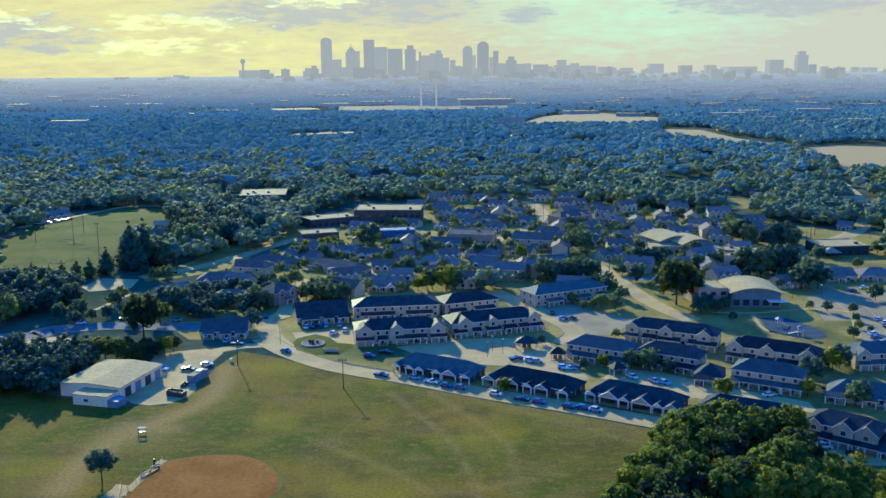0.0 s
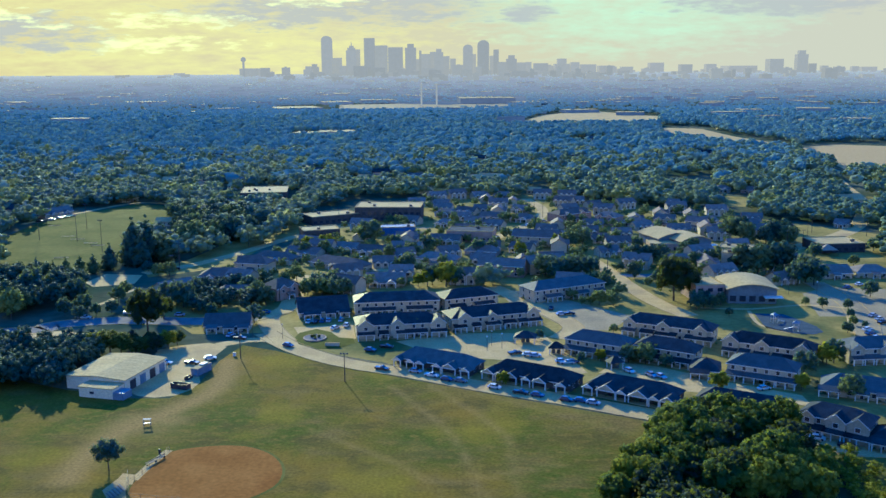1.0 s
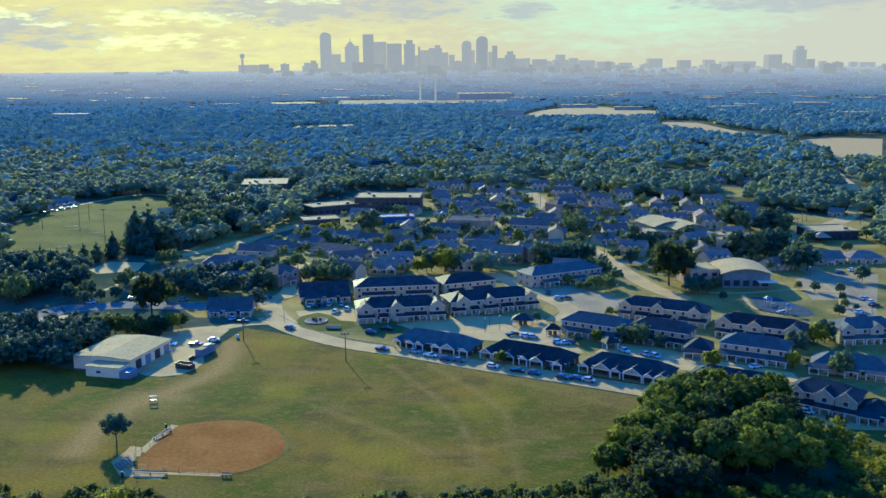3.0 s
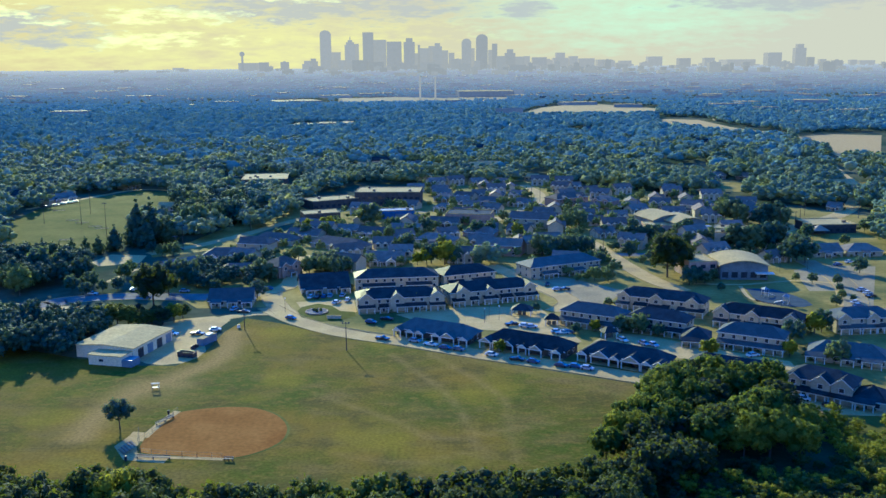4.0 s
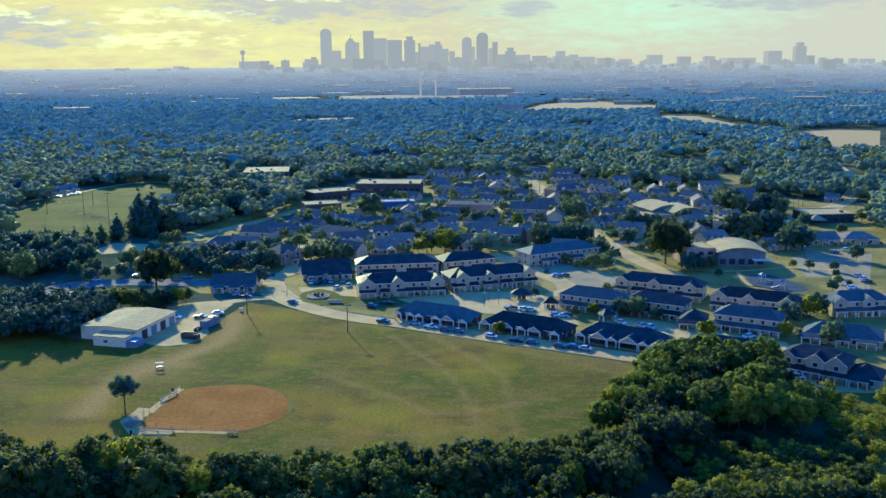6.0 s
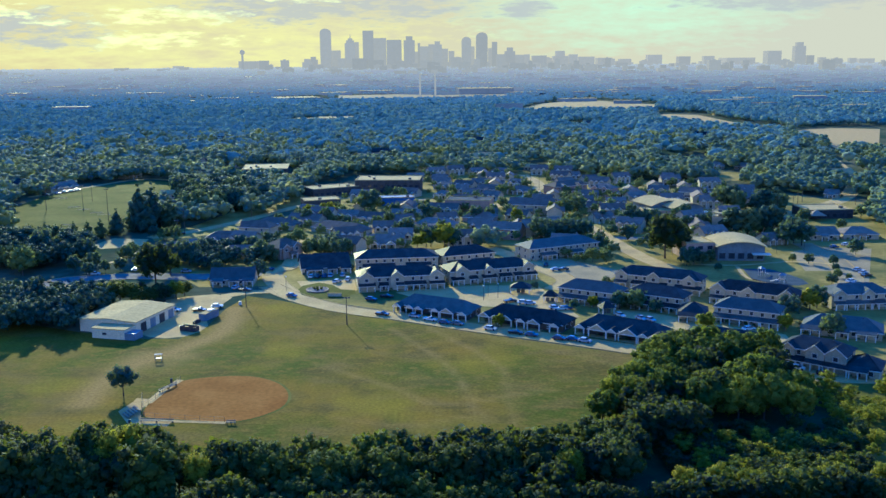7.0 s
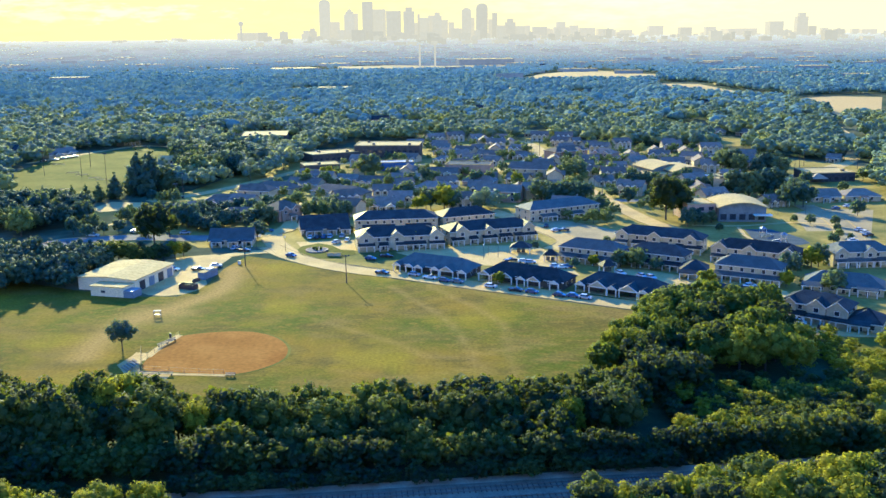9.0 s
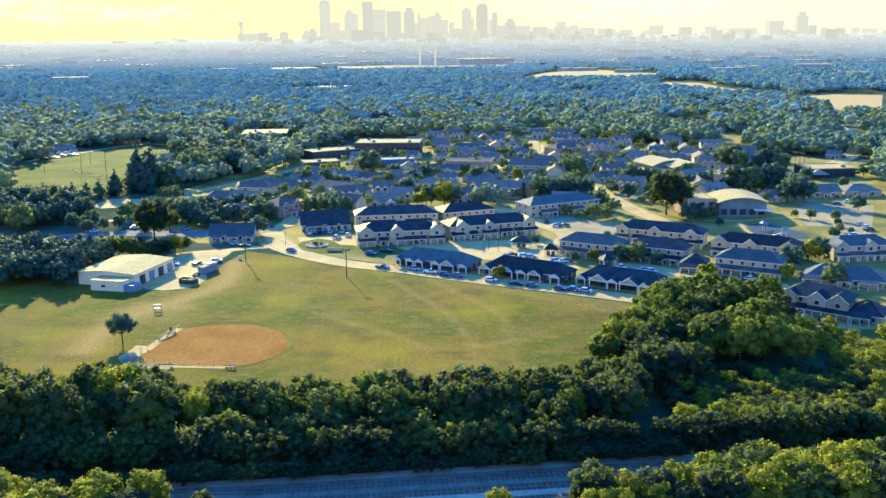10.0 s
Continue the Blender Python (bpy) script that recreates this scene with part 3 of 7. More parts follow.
ribbon("park_street", [(77.9, 534.9), (84.2, 497.2), (88.3, 464.5), (94.6, 430.4), (103.5, 405.5)], 9.0, M_CONCRETE, 0.075, "pale concrete street past the school", kerb=True)
ribbon("park_street", [(78.1, 486.5), (103.8, 485.7), (121.5, 487.8)], 8.0, M_ASPHALT, 0.07, "grey street past the school")
ribbon("boulevard", [(374.9, 934.3), (343.3, 819.0), (327.6, 759.9), (296.3, 679.4), (256.4, 610.7), (200.6, 555.3), (173.1, 531.3)], 11.0, M_CONCRETE, 0.08, "pale wide boulevard running off among trees")
ribbon("east_street", [(180.2, 467.7), (180.2, 427.9), (173.3, 394.4), (169.1, 369.6), (215, 372)], 10.0, M_CONC2, 0.08, "pale street past the car park", kerb=True)
ribbon("back_street", [(64.9, 774.3), (72.3, 712.3), (58.5, 653.2), (32.4, 599.6), (24.5, 580.5)], 8.0, M_CONCRETE, 0.08, "pale street between small houses")
ribbon("far_street", [(-157.7, 498.6), (-140.4, 516.6), (-120.1, 550.6), (-95.9, 605.0), (-68.1, 647.2), (-33.4, 641.0), (-10.6, 633.2)], 8.0, M_CONCRETE, 0.08, "pale street behind the houses")
ribbon("far_street", [(-292.6, 662.1), (-272.5, 712.7), (-244.8, 764.8), (-200.9, 743.8)], 5.0, M_CONCRETE, 0.08, "pale lane beside the sports field")
ribbon("footpath", [(112.1, 419.7), (133.7, 417.1), (158.3, 423.4), (176.0, 417.8)], 2.0, M_CONCRETE, 0.09, "pale concrete park footpath", "path")
ribbon("footpath", [(131.5, 414.2), (129.0, 391.2), (137.1, 378.4)], 1.8, M_CONCRETE, 0.09, "pale concrete park footpath", "path")
ribbon("footpath", [(173.2, 411.1), (161.5, 377.7)], 2.2, M_CONCRETE, 0.09, "pale concrete park footpath", "path")

# leafy floor, its colour darkened to stand in for shade below the trees
sheet("woodland_floor", [(-150, 157), (-58, 163), (-31, 165), (1, 168.5), (30, 171.5), (80, 177), (150, 187), (150, 250), (118, 262), (104, 280), (66, 280), (52, 232), (38, 218), (10, 200), (-60, 194), (-104, 204), (-150, 216)], M_UNDER, 0.045, "leafy floor of the woodland belt, darkened as tree shade", "woodland floor")
sheet("scrub_ground", [(97, 192), (150, 190), (150, 250), (118, 262), (104, 262)], M_LAWN2, 0.055, "rough grass among the scrub", "grass")
sheet("ball_court", [(-181.2, 478.2), (-177.3, 497.9), (-157.3, 494.5), (-155.2, 474.9), (-173.3, 468.0)], M_CONCRETE, 0.07, "pale fenced ball court beside the park", "court")
ribbon("footpath", [(-159.8, 427.6), (-155.8, 437.9), (-154.1, 452.1), (-149.0, 466.1)], 2.5, M_CONCRETE, 0.07, "pale curving park footpath", "path")

# softball infield
SKIN = [(-81.2, 242.2), (-80.1, 250.7), (-78.6, 260.6), (-76.5, 263.9), (-71.2, 266.2), (-64.0, 267.5), (-57.1, 266.8), (-51.4, 263.3), (-46.9, 258.0), (-44.0, 250.7),
        (-43.8, 243.0), (-46.1, 237.7), (-49.9, 233.5), (-54.5, 230.9), (-61.9, 231.1), (-71.2, 232.8), (-79.6, 234.9)]
sheet("infield", [(p.x, p.y) for p in smooth_line([SKIN[i] for i in range(len(SKIN))] + [SKIN[0]], 2.0)[:-1]], M_DIRT, 0.07, "reddish clay softball infield", "infield")
ribbon("infield_rim", SKIN[2:] + SKIN[:1], 1.7, M_LAWN2, 0.062, "worn pale grass rim round the infield", "rim")
sheet("backstop_pad", [(-87.8, 238.7), (-86.1, 246.1), (-86.0, 249.1), (-82.0, 248.1), (-81.2, 242.2), (-80.0, 235.0), (-71.1, 232.4), (-71.5, 227.6), (-82.5, 230.0)], M_SAND, 0.06, "pale sandy pad behind home plate", "pad")
ribbon("infield_edge", [(-81.6, 244.7), (-80.4, 254.2), (-78.0, 264.4)], 2.2, M_SAND, 0.075, "pale sand strip along the foul line", "strip")
ribbon("infield_edge", [(-72.3, 231.3), (-64.8, 230.8), (-56.9, 229.9)], 1.6, M_SAND, 0.075, "pale sand strip along the foul line", "strip")

# railway
RAIL_LINE = [(-220, 150), (-57.9, 159.6), (-30.9, 161.6), (1.0, 165.0), (29.6, 168.2), (80.1, 173.5), (200, 192)]
ribbon("gravel_shoulder", [(x - 0.3, y + 3.9) for x, y in RAIL_LINE], 2.6, M_SHOULDER, 0.13, "pale gravel shoulder beside the railway", "railway")
ribbon("service_path", [(x + 0.3, y - 7.1) for x, y in RAIL_LINE], 2.0, M_SHOULDER, 0.13, "pale gravel path between the tracks", "railway")
ribbon("track_bed", [(x + 0.4, y - 4.6) for x, y in RAIL_LINE], 15.5, M_GRAVEL, 0.10, "grey ballast bed of a railway", "railway")


# ---- townhouses ----
def gable_roof(x0, x1, y0, y1, z, rise, over=0.5, thick=0.22):
    """A pitched roof with its ridge along x and overhanging eaves."""
    ym = (y0 + y1) / 2
    k = rise / (ym - y0)
    a, b = y0 - over, y1 + over
    zl = z - over * k
    prof = [(a, zl), (ym, z + rise), (b, zl), (b, zl + thick), (ym, z + rise + thick * 1.15), (a, zl + thick)]
    v = [(x, y, h) for x in (x0 - over, x1 + over) for y, h in prof]
    f = [(0, 1, 7, 6), (1, 2, 8, 7), (2, 3, 9, 8), (3, 4, 10, 9), (4, 5, 11, 10), (5, 0, 6, 11), (5, 4, 1, 0), (4, 3, 2, 1), (6, 7, 10, 11), (7, 8, 9, 10)]
    return v, f


def hip_roof(x0, x1, y0, y1, z, rise, over=0.5, thick=0.22):
    """A hipped roof: the ridge is set in from both ends, over a thin eaves edge."""
    a, b, c, d = x0 - over, x1 + over, y0 - over, y1 + over
    ym = (y0 + y1) / 2
    k = rise / (ym - y0)
    zl = z - over * k
    inset = (d - c) / 2 * 0.92
    v = [(a, c, zl), (b, c, zl), (b, d, zl), (a, d, zl), (a, c, zl + thick), (b, c, zl + thick), (b, d, zl + thick), (a, d, zl + thick), (a + inset, ym, z + rise + thick), (b - inset, ym, z + rise + thick)]
    return v, [(3, 2, 1, 0), (0, 1, 5, 4), (1, 2, 6, 5), (2, 3, 7, 6), (3, 0, 4, 7), (4, 5, 9, 8), (5, 6, 9), (6, 7, 8, 9), (7, 4, 8)]


def cross_gable(x, w, y_front, y_back, z, rise, over=0.35, thick=0.2):
    """A small pitched roof whose ridge runs back along y."""
    k = rise / (w / 2)
    a = w / 2 + over
    zl = z - over * k
    prof = [(-a, zl), (0, z + rise), (a, zl), (a, zl + thick), (0, z + rise + thick * 1.2), (-a, zl + thick)]
    v = [(x + px, y, h) for y in (y_front - over, y_back) for px, h in prof]
    f = [(0, 6, 7, 1), (1, 7, 8, 2), (2, 8, 9, 3), (3, 9, 10, 4), (4, 10, 11, 5), (5, 11, 6, 0), (0, 1, 4, 5), (1, 2, 3, 4), (7, 6, 11, 10), (8, 7, 10, 9)]
    return v, f


def wall_body(L, depth, eave, rise):
    v = [(x, y, z) for x in (0, L) for y, z in ((0, -0.3), (depth, -0.3), (depth, eave), (depth / 2, eave + rise - 0.05), (0, eave))]
    f = [(0, 4, 3, 2, 1), (5, 6, 7, 8, 9), (0, 5, 9, 4), (1, 2, 7, 6), (4, 9, 8, 3), (2, 3, 8, 7), (0, 1, 6, 5)]
    return v, f


def window(parent, x, y, z, w, h, face=-1):
    """A framed window on the front (face -1) or back (face 1) wall."""
    o = face * 0.05
    fr = part("window", joined(box(x - w / 2 - 0.1, x + w / 2 + 0.1, min(y, y + o), max(y, y + o), z + h, z + h + 0.12), box(x - w / 2 - 0.1, x + w / 2 + 0.1, min(y, y + o * 1.6), max(y, y + o * 1.6), z - 0.12, z),
                                box(x - w / 2 - 0.1, x - w / 2, min(y, y + o), max(y, y + o), z, z + h), box(x + w / 2, x + w / 2 + 0.1, min(y, y + o), max(y, y + o), z, z + h)), M_TRIM, parent)
    part("pane", box(x - w / 2, x + w / 2, min(y, y + o * 0.4), max(y, y + o * 0.4), z, z + h), M_GLASS, fr)


def end_window(parent, x, y, z, w, h, face):
    o = face * 0.06
    fr = part("window", box(min(x, x + o), max(x, x + o), y - w / 2 - 0.1, y + w / 2 + 0.1, z - 0.1, z + h + 0.1), M_TRIM, parent)
    part("pane", box(min(x + o, x + o * 1.5), max(x + o, x + o * 1.5), y - w / 2, y + w / 2, z, z + h), M_GLASS, fr)


FRONTS = []        # house fronts, for the shrubs along them


def townhouse(p, q, depth, storeys=2, gables=(), porches=(), roof=None, wall=None, label="", rise=None, name="townhouse", bay=3.4, hip=True):
    """A row of homes whose front runs from p to q; gables and porches as (share of the front, width)."""
    roof, wall = roof or M_ROOF, wall or M_WALL
    p, q = Vector((*p, 0)), Vector((*q, 0))
    d = q - p
    L = d.length
    eave = 2.9 if storeys == 1 else 5.7
    rise = rise or depth * (0.21 if depth > 12 else 0.26)
    th = empty(name, label or ("two-storey cream townhouse row with dark grey shingle roof" if storeys == 2 else "single-storey cream row house with dark shingle roof"), "house",
               Matrix.Translation(p) @ Matrix.Rotation(math.atan2(d.y, d.x), 4, "Z"), "townhouses by the field")
    if hip:
        part("wall", box(0, L, 0, depth, -0.3, eave - 0.1), wall, th)
        part("roof", hip_roof(0, L, 0, depth, eave, rise), roof, th)
    else:
        part("wall", wall_body(L, depth, eave, rise), wall, th)
        part("roof", gable_roof(0, L, 0, depth, eave, rise), roof, th)
    part("fascia", box(-0.45, L + 0.45, -0.60, -0.52, eave - 0.55 * rise / (depth / 2) - 0.05, eave - 0.55 * rise / (depth / 2) + 0.2), M_TRIM, th)
    k = rise / (depth / 2)
    for s, w in gables if storeys == 1 else ():
        x, gr, out = s * L, w * 0.30, 2.6
        back = (gr + 0.1) / k + 0.3
        z = eave - 0.25
        part("pediment", ([(x - w / 2, -out, z), (x + w / 2, -out, z), (x, -out, z + gr), (x - w / 2, -out + 0.15, z), (x + w / 2, -out + 0.15, z), (x, -out + 0.15, z + gr)], [(0, 1, 2), (5, 4, 3), (0, 3, 4, 1)]), M_TRIM if w < 4 else M_WALL, th)
        part("pediment_roof", cross_gable(x, w, -out, back, z, gr, 0.3, 0.16), roof, th)
        part("barge_board", joined(tube((x - w / 2 - 0.3, -out - 0.36, z - 0.16), (x, -out - 0.36, z + gr + 0.06), 0.17, 0.17, 4), tube((x + w / 2 + 0.3, -out - 0.36, z - 0.16), (x, -out - 0.36, z + gr + 0.06), 0.17, 0.17, 4)), M_TRIM, th)
        part("porch_beam", box(x - w / 2 - 0.1, x + w / 2 + 0.1, -out - 0.12, -out + 0.18, z - 0.3, z + 0.02), M_TRIM, th)
        for px in (x - w / 2 + 0.15, x + w / 2 - 0.15):
            part("porch_post", box(px - 0.18, px + 0.18, -out - 0.1, -out + 0.2, 0, z - 0.3), M_TRIM, th)
        part("porch_slab", box(x - w / 2, x + w / 2, -out - 0.1, -0.01, -0.1, 0.15), M_CONCRETE, th)
        part("door", box(x - 0.55, x + 0.55, -0.06, 0.02, 0.15, 2.2), M_DARKM, th)
    for s, w in gables if storeys == 2 else ():
        x, gr = s * L, w * 0.36
        back = (gr + 0.1) / k + 0.4
        part("gable", ([(x - w / 2, -0.7, -0.3), (x + w / 2, -0.7, -0.3), (x + w / 2, -0.7, eave), (x, -0.7, eave + gr - 0.03), (x - w / 2, -0.7, eave),
                        (x - w / 2, 0.3, -0.3), (x + w / 2, 0.3, -0.3), (x + w / 2, 0.3, eave), (x, back, eave + gr - 0.03), (x - w / 2, 0.3, eave)],
                       [(0, 1, 2, 3, 4), (0, 4, 9, 5), (1, 6, 7, 2), (4, 3, 8, 9), (2, 7, 8, 3)]), wall, th)
        part("gable_roof", cross_gable(x, w, -0.7, back, eave, gr), roof, th)
        part("barge_board", joined(tube((x - w / 2 - 0.4, -1.08, eave - 0.32), (x, -1.08, eave + gr + 0.02), 0.14, 0.14, 4), tube((x + w / 2 + 0.4, -1.08, eave - 0.32), (x, -1.08, eave + gr + 0.02), 0.14, 0.14, 4)), M_TRIM, th)
        if storeys == 2:
            window(th, x, -0.7, 3.7, 1.4, 1.3)
    for s, w in porches:
        x, out = s * L, 2.4
        v = [(x - w / 2 - 0.3, -out - 0.3, 2.45), (x + w / 2 + 0.3, -out - 0.3, 2.45), (x + w / 2 + 0.3, 0, 3.25), (x - w / 2 - 0.3, 0, 3.25)]
        v += [(a, b, c + 0.2) for a, b, c in v]
        part("porch_roof", (v, [(0, 3, 2, 1), (4, 5, 6, 7), (0, 1, 5, 4), (1, 2, 6, 5), (3, 0, 4, 7)]), roof, th)
        part("porch_beam", box(x - w / 2 - 0.25, x + w / 2 + 0.25, -out - 0.2, -out + 0.15, 2.15, 2.44), M_TRIM, th)
        n = max(2, round(w / 3) + 1)
        for i in range(n):
            px = x - w / 2 + 0.1 + i * (w - 0.2) / (n - 1)
            part("porch_post", box(px - 0.17, px + 0.17, -out - 0.12, -out + 0.22, 0, 2.2), M_TRIM, th)
        part("porch_slab", box(x - w / 2, x + w / 2, -out - 0.1, -0.01, -0.1, 0.18), M_CONCRETE, th)
        dr = part("door", box(x - 0.5, x + 0.5, -0.06, 0.02, 0.18, 2.2), M_DARKM, th)
        part("door_frame", joined(box(x - 0.62, x - 0.5, -0.08, 0.02, 0.18, 2.3), box(x + 0.5, x + 0.62, -0.08, 0.02, 0.18, 2.3)), M_TRIM, dr)
    n = max(2, int(L / bay))
    for i in range(n):
        x = (i + 0.5) * L / n
        near_gable = any(abs(x - s * L) < w / 2 + 0.9 for s, w in gables)
        if storeys == 2 and not near_gable:
            window(th, x, 0, 3.75, 1.1, 1.35)
        if not near_gable and not any(abs(x - s * L) < 1.4 for s, w in porches):
            window(th, x, 0, 0.9, 1.2, 1.35)
    for z in (0.9, 3.75)[:storeys if bay < 4 else 0]:
        for y in (depth * 0.3, depth * 0.7):
            end_window(th, 0, y, z, 1.1, 1.3, -1)
            end_window(th, L, y, z, 1.1, 1.3, 1)
    n = max(1, int(L / 9))
    for i in range(n):
        x = (i + 0.5) * L / n
        part("roof_vent", joined(tube((x, depth * 0.42, eave + rise * 0.7), (x, depth * 0.42, eave + rise * 0.95 + 0.35), 0.12, 0.12, 6)), M_DARKM, th)
    FRONTS.append((p, d, depth))
    for i in range(int(L / 6) + 1):
        c = p + d * ((i + 0.5) / (int(L / 6) + 1)) + Vector((-d.y, d.x, 0)).normalized() * depth / 2
        block(c.x, c.y, depth * 0.62)
    return th


# the two long terraces in the middle
townhouse((-39.4, 410.4), (-2.9, 415.1), 13, 2, (), ((0.28, 14), (0.76, 11)))
townhouse((-0.4, 415.0), (23.0, 424.3), 13, 2, (), ((0.22, 7), (0.72, 9)))
townhouse((-35.1, 373.2), (-0.9, 378.7), 13, 2, ((0.10, 6), (0.46, 5.5), (0.93, 6)), ((0.10, 6.5), (0.30, 3.4), (0.50, 3.4), (0.68, 8), (0.93, 6)))
townhouse((2.3, 382.7), (38.5, 394.5), 13, 2, ((0.14, 6), (0.45, 4), (0.92, 5.5)), ((0.08, 5), (0.26, 3.4), (0.45, 6), (0.64, 5), (0.80, 4), (0.94, 5)))
townhouse((39.7, 430.0), (74.4, 447.4), 13, 2, (), ((0.25, 8), (0.62, 9), (0.90, 5)), M_ROOF2)
townhouse((-62.4, 404.5), (-41.8, 409.5), 16, 1, (), ((0.25, 7), (0.62, 4), (0.9, 4)), label="single-storey community hall with a tall dark roof", rise=4.6, hip=False)
townhouse((-97.9, 384.5), (-80.0, 385.7), 12, 1, (), ((0.18, 4), (0.55, 4), (0.88, 4)), M_ROOF2, label="single-storey house with blue-grey shingle roof", rise=3.6, hip=False)
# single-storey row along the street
# dark wall colour carries the shade under the porches
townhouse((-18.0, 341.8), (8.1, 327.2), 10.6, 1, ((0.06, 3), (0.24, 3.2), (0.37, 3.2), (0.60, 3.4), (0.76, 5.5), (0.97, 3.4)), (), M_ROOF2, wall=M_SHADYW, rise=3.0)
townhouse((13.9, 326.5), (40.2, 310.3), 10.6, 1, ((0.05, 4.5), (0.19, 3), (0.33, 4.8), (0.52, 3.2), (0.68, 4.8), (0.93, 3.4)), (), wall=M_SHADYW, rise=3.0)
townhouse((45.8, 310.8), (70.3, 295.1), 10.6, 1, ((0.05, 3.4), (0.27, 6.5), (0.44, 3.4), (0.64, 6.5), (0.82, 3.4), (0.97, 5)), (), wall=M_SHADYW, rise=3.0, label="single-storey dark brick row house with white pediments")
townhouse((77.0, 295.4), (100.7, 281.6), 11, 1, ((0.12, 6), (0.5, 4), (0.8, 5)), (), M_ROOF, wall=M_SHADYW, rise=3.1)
townhouse((102.4, 276.2), (117.0, 264.1), 10.5, 2, ((0.14, 4), (0.56, 5.5), (0.88, 6)), ((0.06, 4), (0.30, 4.5), (0.60, 8), (0.90, 7)))
townhouse((117.3, 263.3), (125.0, 258.5), 11, 1, (), ((0.4, 5),))
# homes round the inner courts
townhouse((44.3, 354.7), (64.8, 342.5), 10.4, 2, (), ((0.2, 9), (0.55, 9), (0.86, 7)), M_ROOF2)
townhouse((70.6, 378.5), (100.7, 362.1), 10.4, 2, ((0.07, 5), (0.46, 5), (0.88, 5)), ((0.07, 5), (0.28, 5), (0.50, 8), (0.78, 4), (0.93, 6)))
townhouse((68.3, 345.8), (86.7, 334.2), 10.4, 2, (), ((0.3, 7), (0.82, 6)))
townhouse((83.5, 324.9), (92.8, 322.4), 11, 1, (), ((0.3, 6),), rise=3.0)
townhouse((102.3, 351.2), (129.2, 335.1), 10.4, 2, ((0.08, 6), (0.44, 5), (0.88, 6)), ((0.08, 5), (0.25, 3.4), (0.44, 5), (0.62, 3.4), (0.76, 5)))
townhouse((95.5, 323.5), (114.7, 312.7), 10.4, 2, (), ((0.14, 6), (0.5, 10), (0.88, 6)), M_ROOF2)
townhouse((143.4, 338.7), (166.2, 340.8), 10.4, 2, ((0.12, 5), (0.6, 5)), ((0.10, 3.4), (0.28, 3.4), (0.52, 6), (0.75, 6)), M_ROOF2)
townhouse((121.0, 307.0), (143.4, 297.1), 11.5, 1, (), ((0.10, 6), (0.5, 4), (0.8, 6)), M_ROOF2, rise=3.2)

# older homes behind
BACK = [((-110.1, 498.4), (-92.7, 493.7), 11, 2, M_ROOF5), ((-107.0, 527.5), (-84.8, 517.6), 11, 1, M_ROOF5), ((-73.3, 514.2), (-45.5, 496.2), 12, 1, M_ROOF4), ((-39.5, 465.0), (-20.6, 463.2), 12, 1, M_ROOF4),
        ((-90.6, 539.6), (-72.1, 532.5), 11, 1, M_ROOF5), ((-50.5, 544.6), (-33.4, 539.0), 10, 1, M_ROOF5), ((-16.3, 521.2), (4.0, 513.0), 11, 1, M_ROOF4), ((-32.3, 554.0), (-15.2, 549.9), 10, 1, M_ROOF5),
        ((-77.6, 436.6), (-68.3, 447.3), 12, 2, M_ROOF5)]
BACK2 = [((-131.6, 445.8), (-119.3, 458.0), 12, 1, M_ROOF5), ((-123.8, 477.6), (-101.2, 478.2), 12, 1, M_ROOF5), ((-107.3, 439.6), (-86.8, 441.2), 11, 1, M_ROOF4), ((39.4, 572.4), (65.5, 564.2), 15, 2, M_ROOF4),
         ((77.4, 650.0), (101.3, 665.8), 13, 2, M_ROOF5), ((10.7, 542.3), (28.3, 536.7), 10, 1, M_ROOF5), ((16.2, 488.6), (39.1, 482.6), 11, 2, M_ROOF5), ((43.1, 489.1), (63.2, 496.6), 12, 2, M_ROOF5),
         ((58.1, 501.0), (71.8, 494.9), 11, 1, M_ROOF5)]
BACK3 = [((-7.3, 686.3), (4.8, 677.9), 10, 1, M_ROOF5), ((7.4, 693.5), (20.3, 687.6), 10, 1, M_ROOF5), ((23.6, 667.0), (36.6, 661.5), 10, 1, M_ROOF5), ((43.6, 661.1), (58.5, 653.2), 10, 1, M_ROOF5),
         ((48.5, 702.4), (58.3, 696.4), 9, 1, M_ROOF5), ((101.0, 648.9), (113.8, 639.0), 10, 2, M_ROOF5), ((117.2, 641.1), (131.8, 631.4), 10, 1, M_ROOF5), ((137.4, 633.4), (149.7, 628.4), 10, 2, M_ROOF5),
         ((155.9, 623.7), (166.6, 616.7), 10, 2, M_ROOF5), ((169.6, 614.4), (183.5, 607.5), 10, 1, M_ROOF5), ((193.2, 613.4), (202.5, 608.8), 9, 1, M_ROOF5)]
BACK4 = [((185.8, 475.1), (202.4, 475.8), 14, 1, M_ROOF5), ((205.2, 477.0), (223.0, 476.4), 13, 1, M_ROOF5), ((-9.7, 578.1), (8.0, 573.7), 10, 1, M_ROOF5), ((-30.7, 586.5), (-14.0, 583.9), 10, 1, M_ROOF5),
         ((-65.2, 555.3), (-51.7, 551.3), 9, 1, M_ROOF5), ((-6.9, 639.8), (2.5, 637.2), 9, 1, M_ROOF5), ((225.4, 807.2), (238.3, 802.8), 10, 1, M_ROOF5), ((245.6, 798.8), (260.6, 794.4), 10, 1, M_ROOF5),
         ((163.5, 707.7), (171.1, 704.6), 9, 2, M_ROOF5), ((254.4, 628.2), (261.7, 623.4), 9, 1, M_ROOF5), ((-287.1, 686.6), (-274.7, 707.3), 12, 1, M_ROOF5), ((-258.6, 765.5), (-249.0, 778.0), 10, 1, M_ROOF3)]
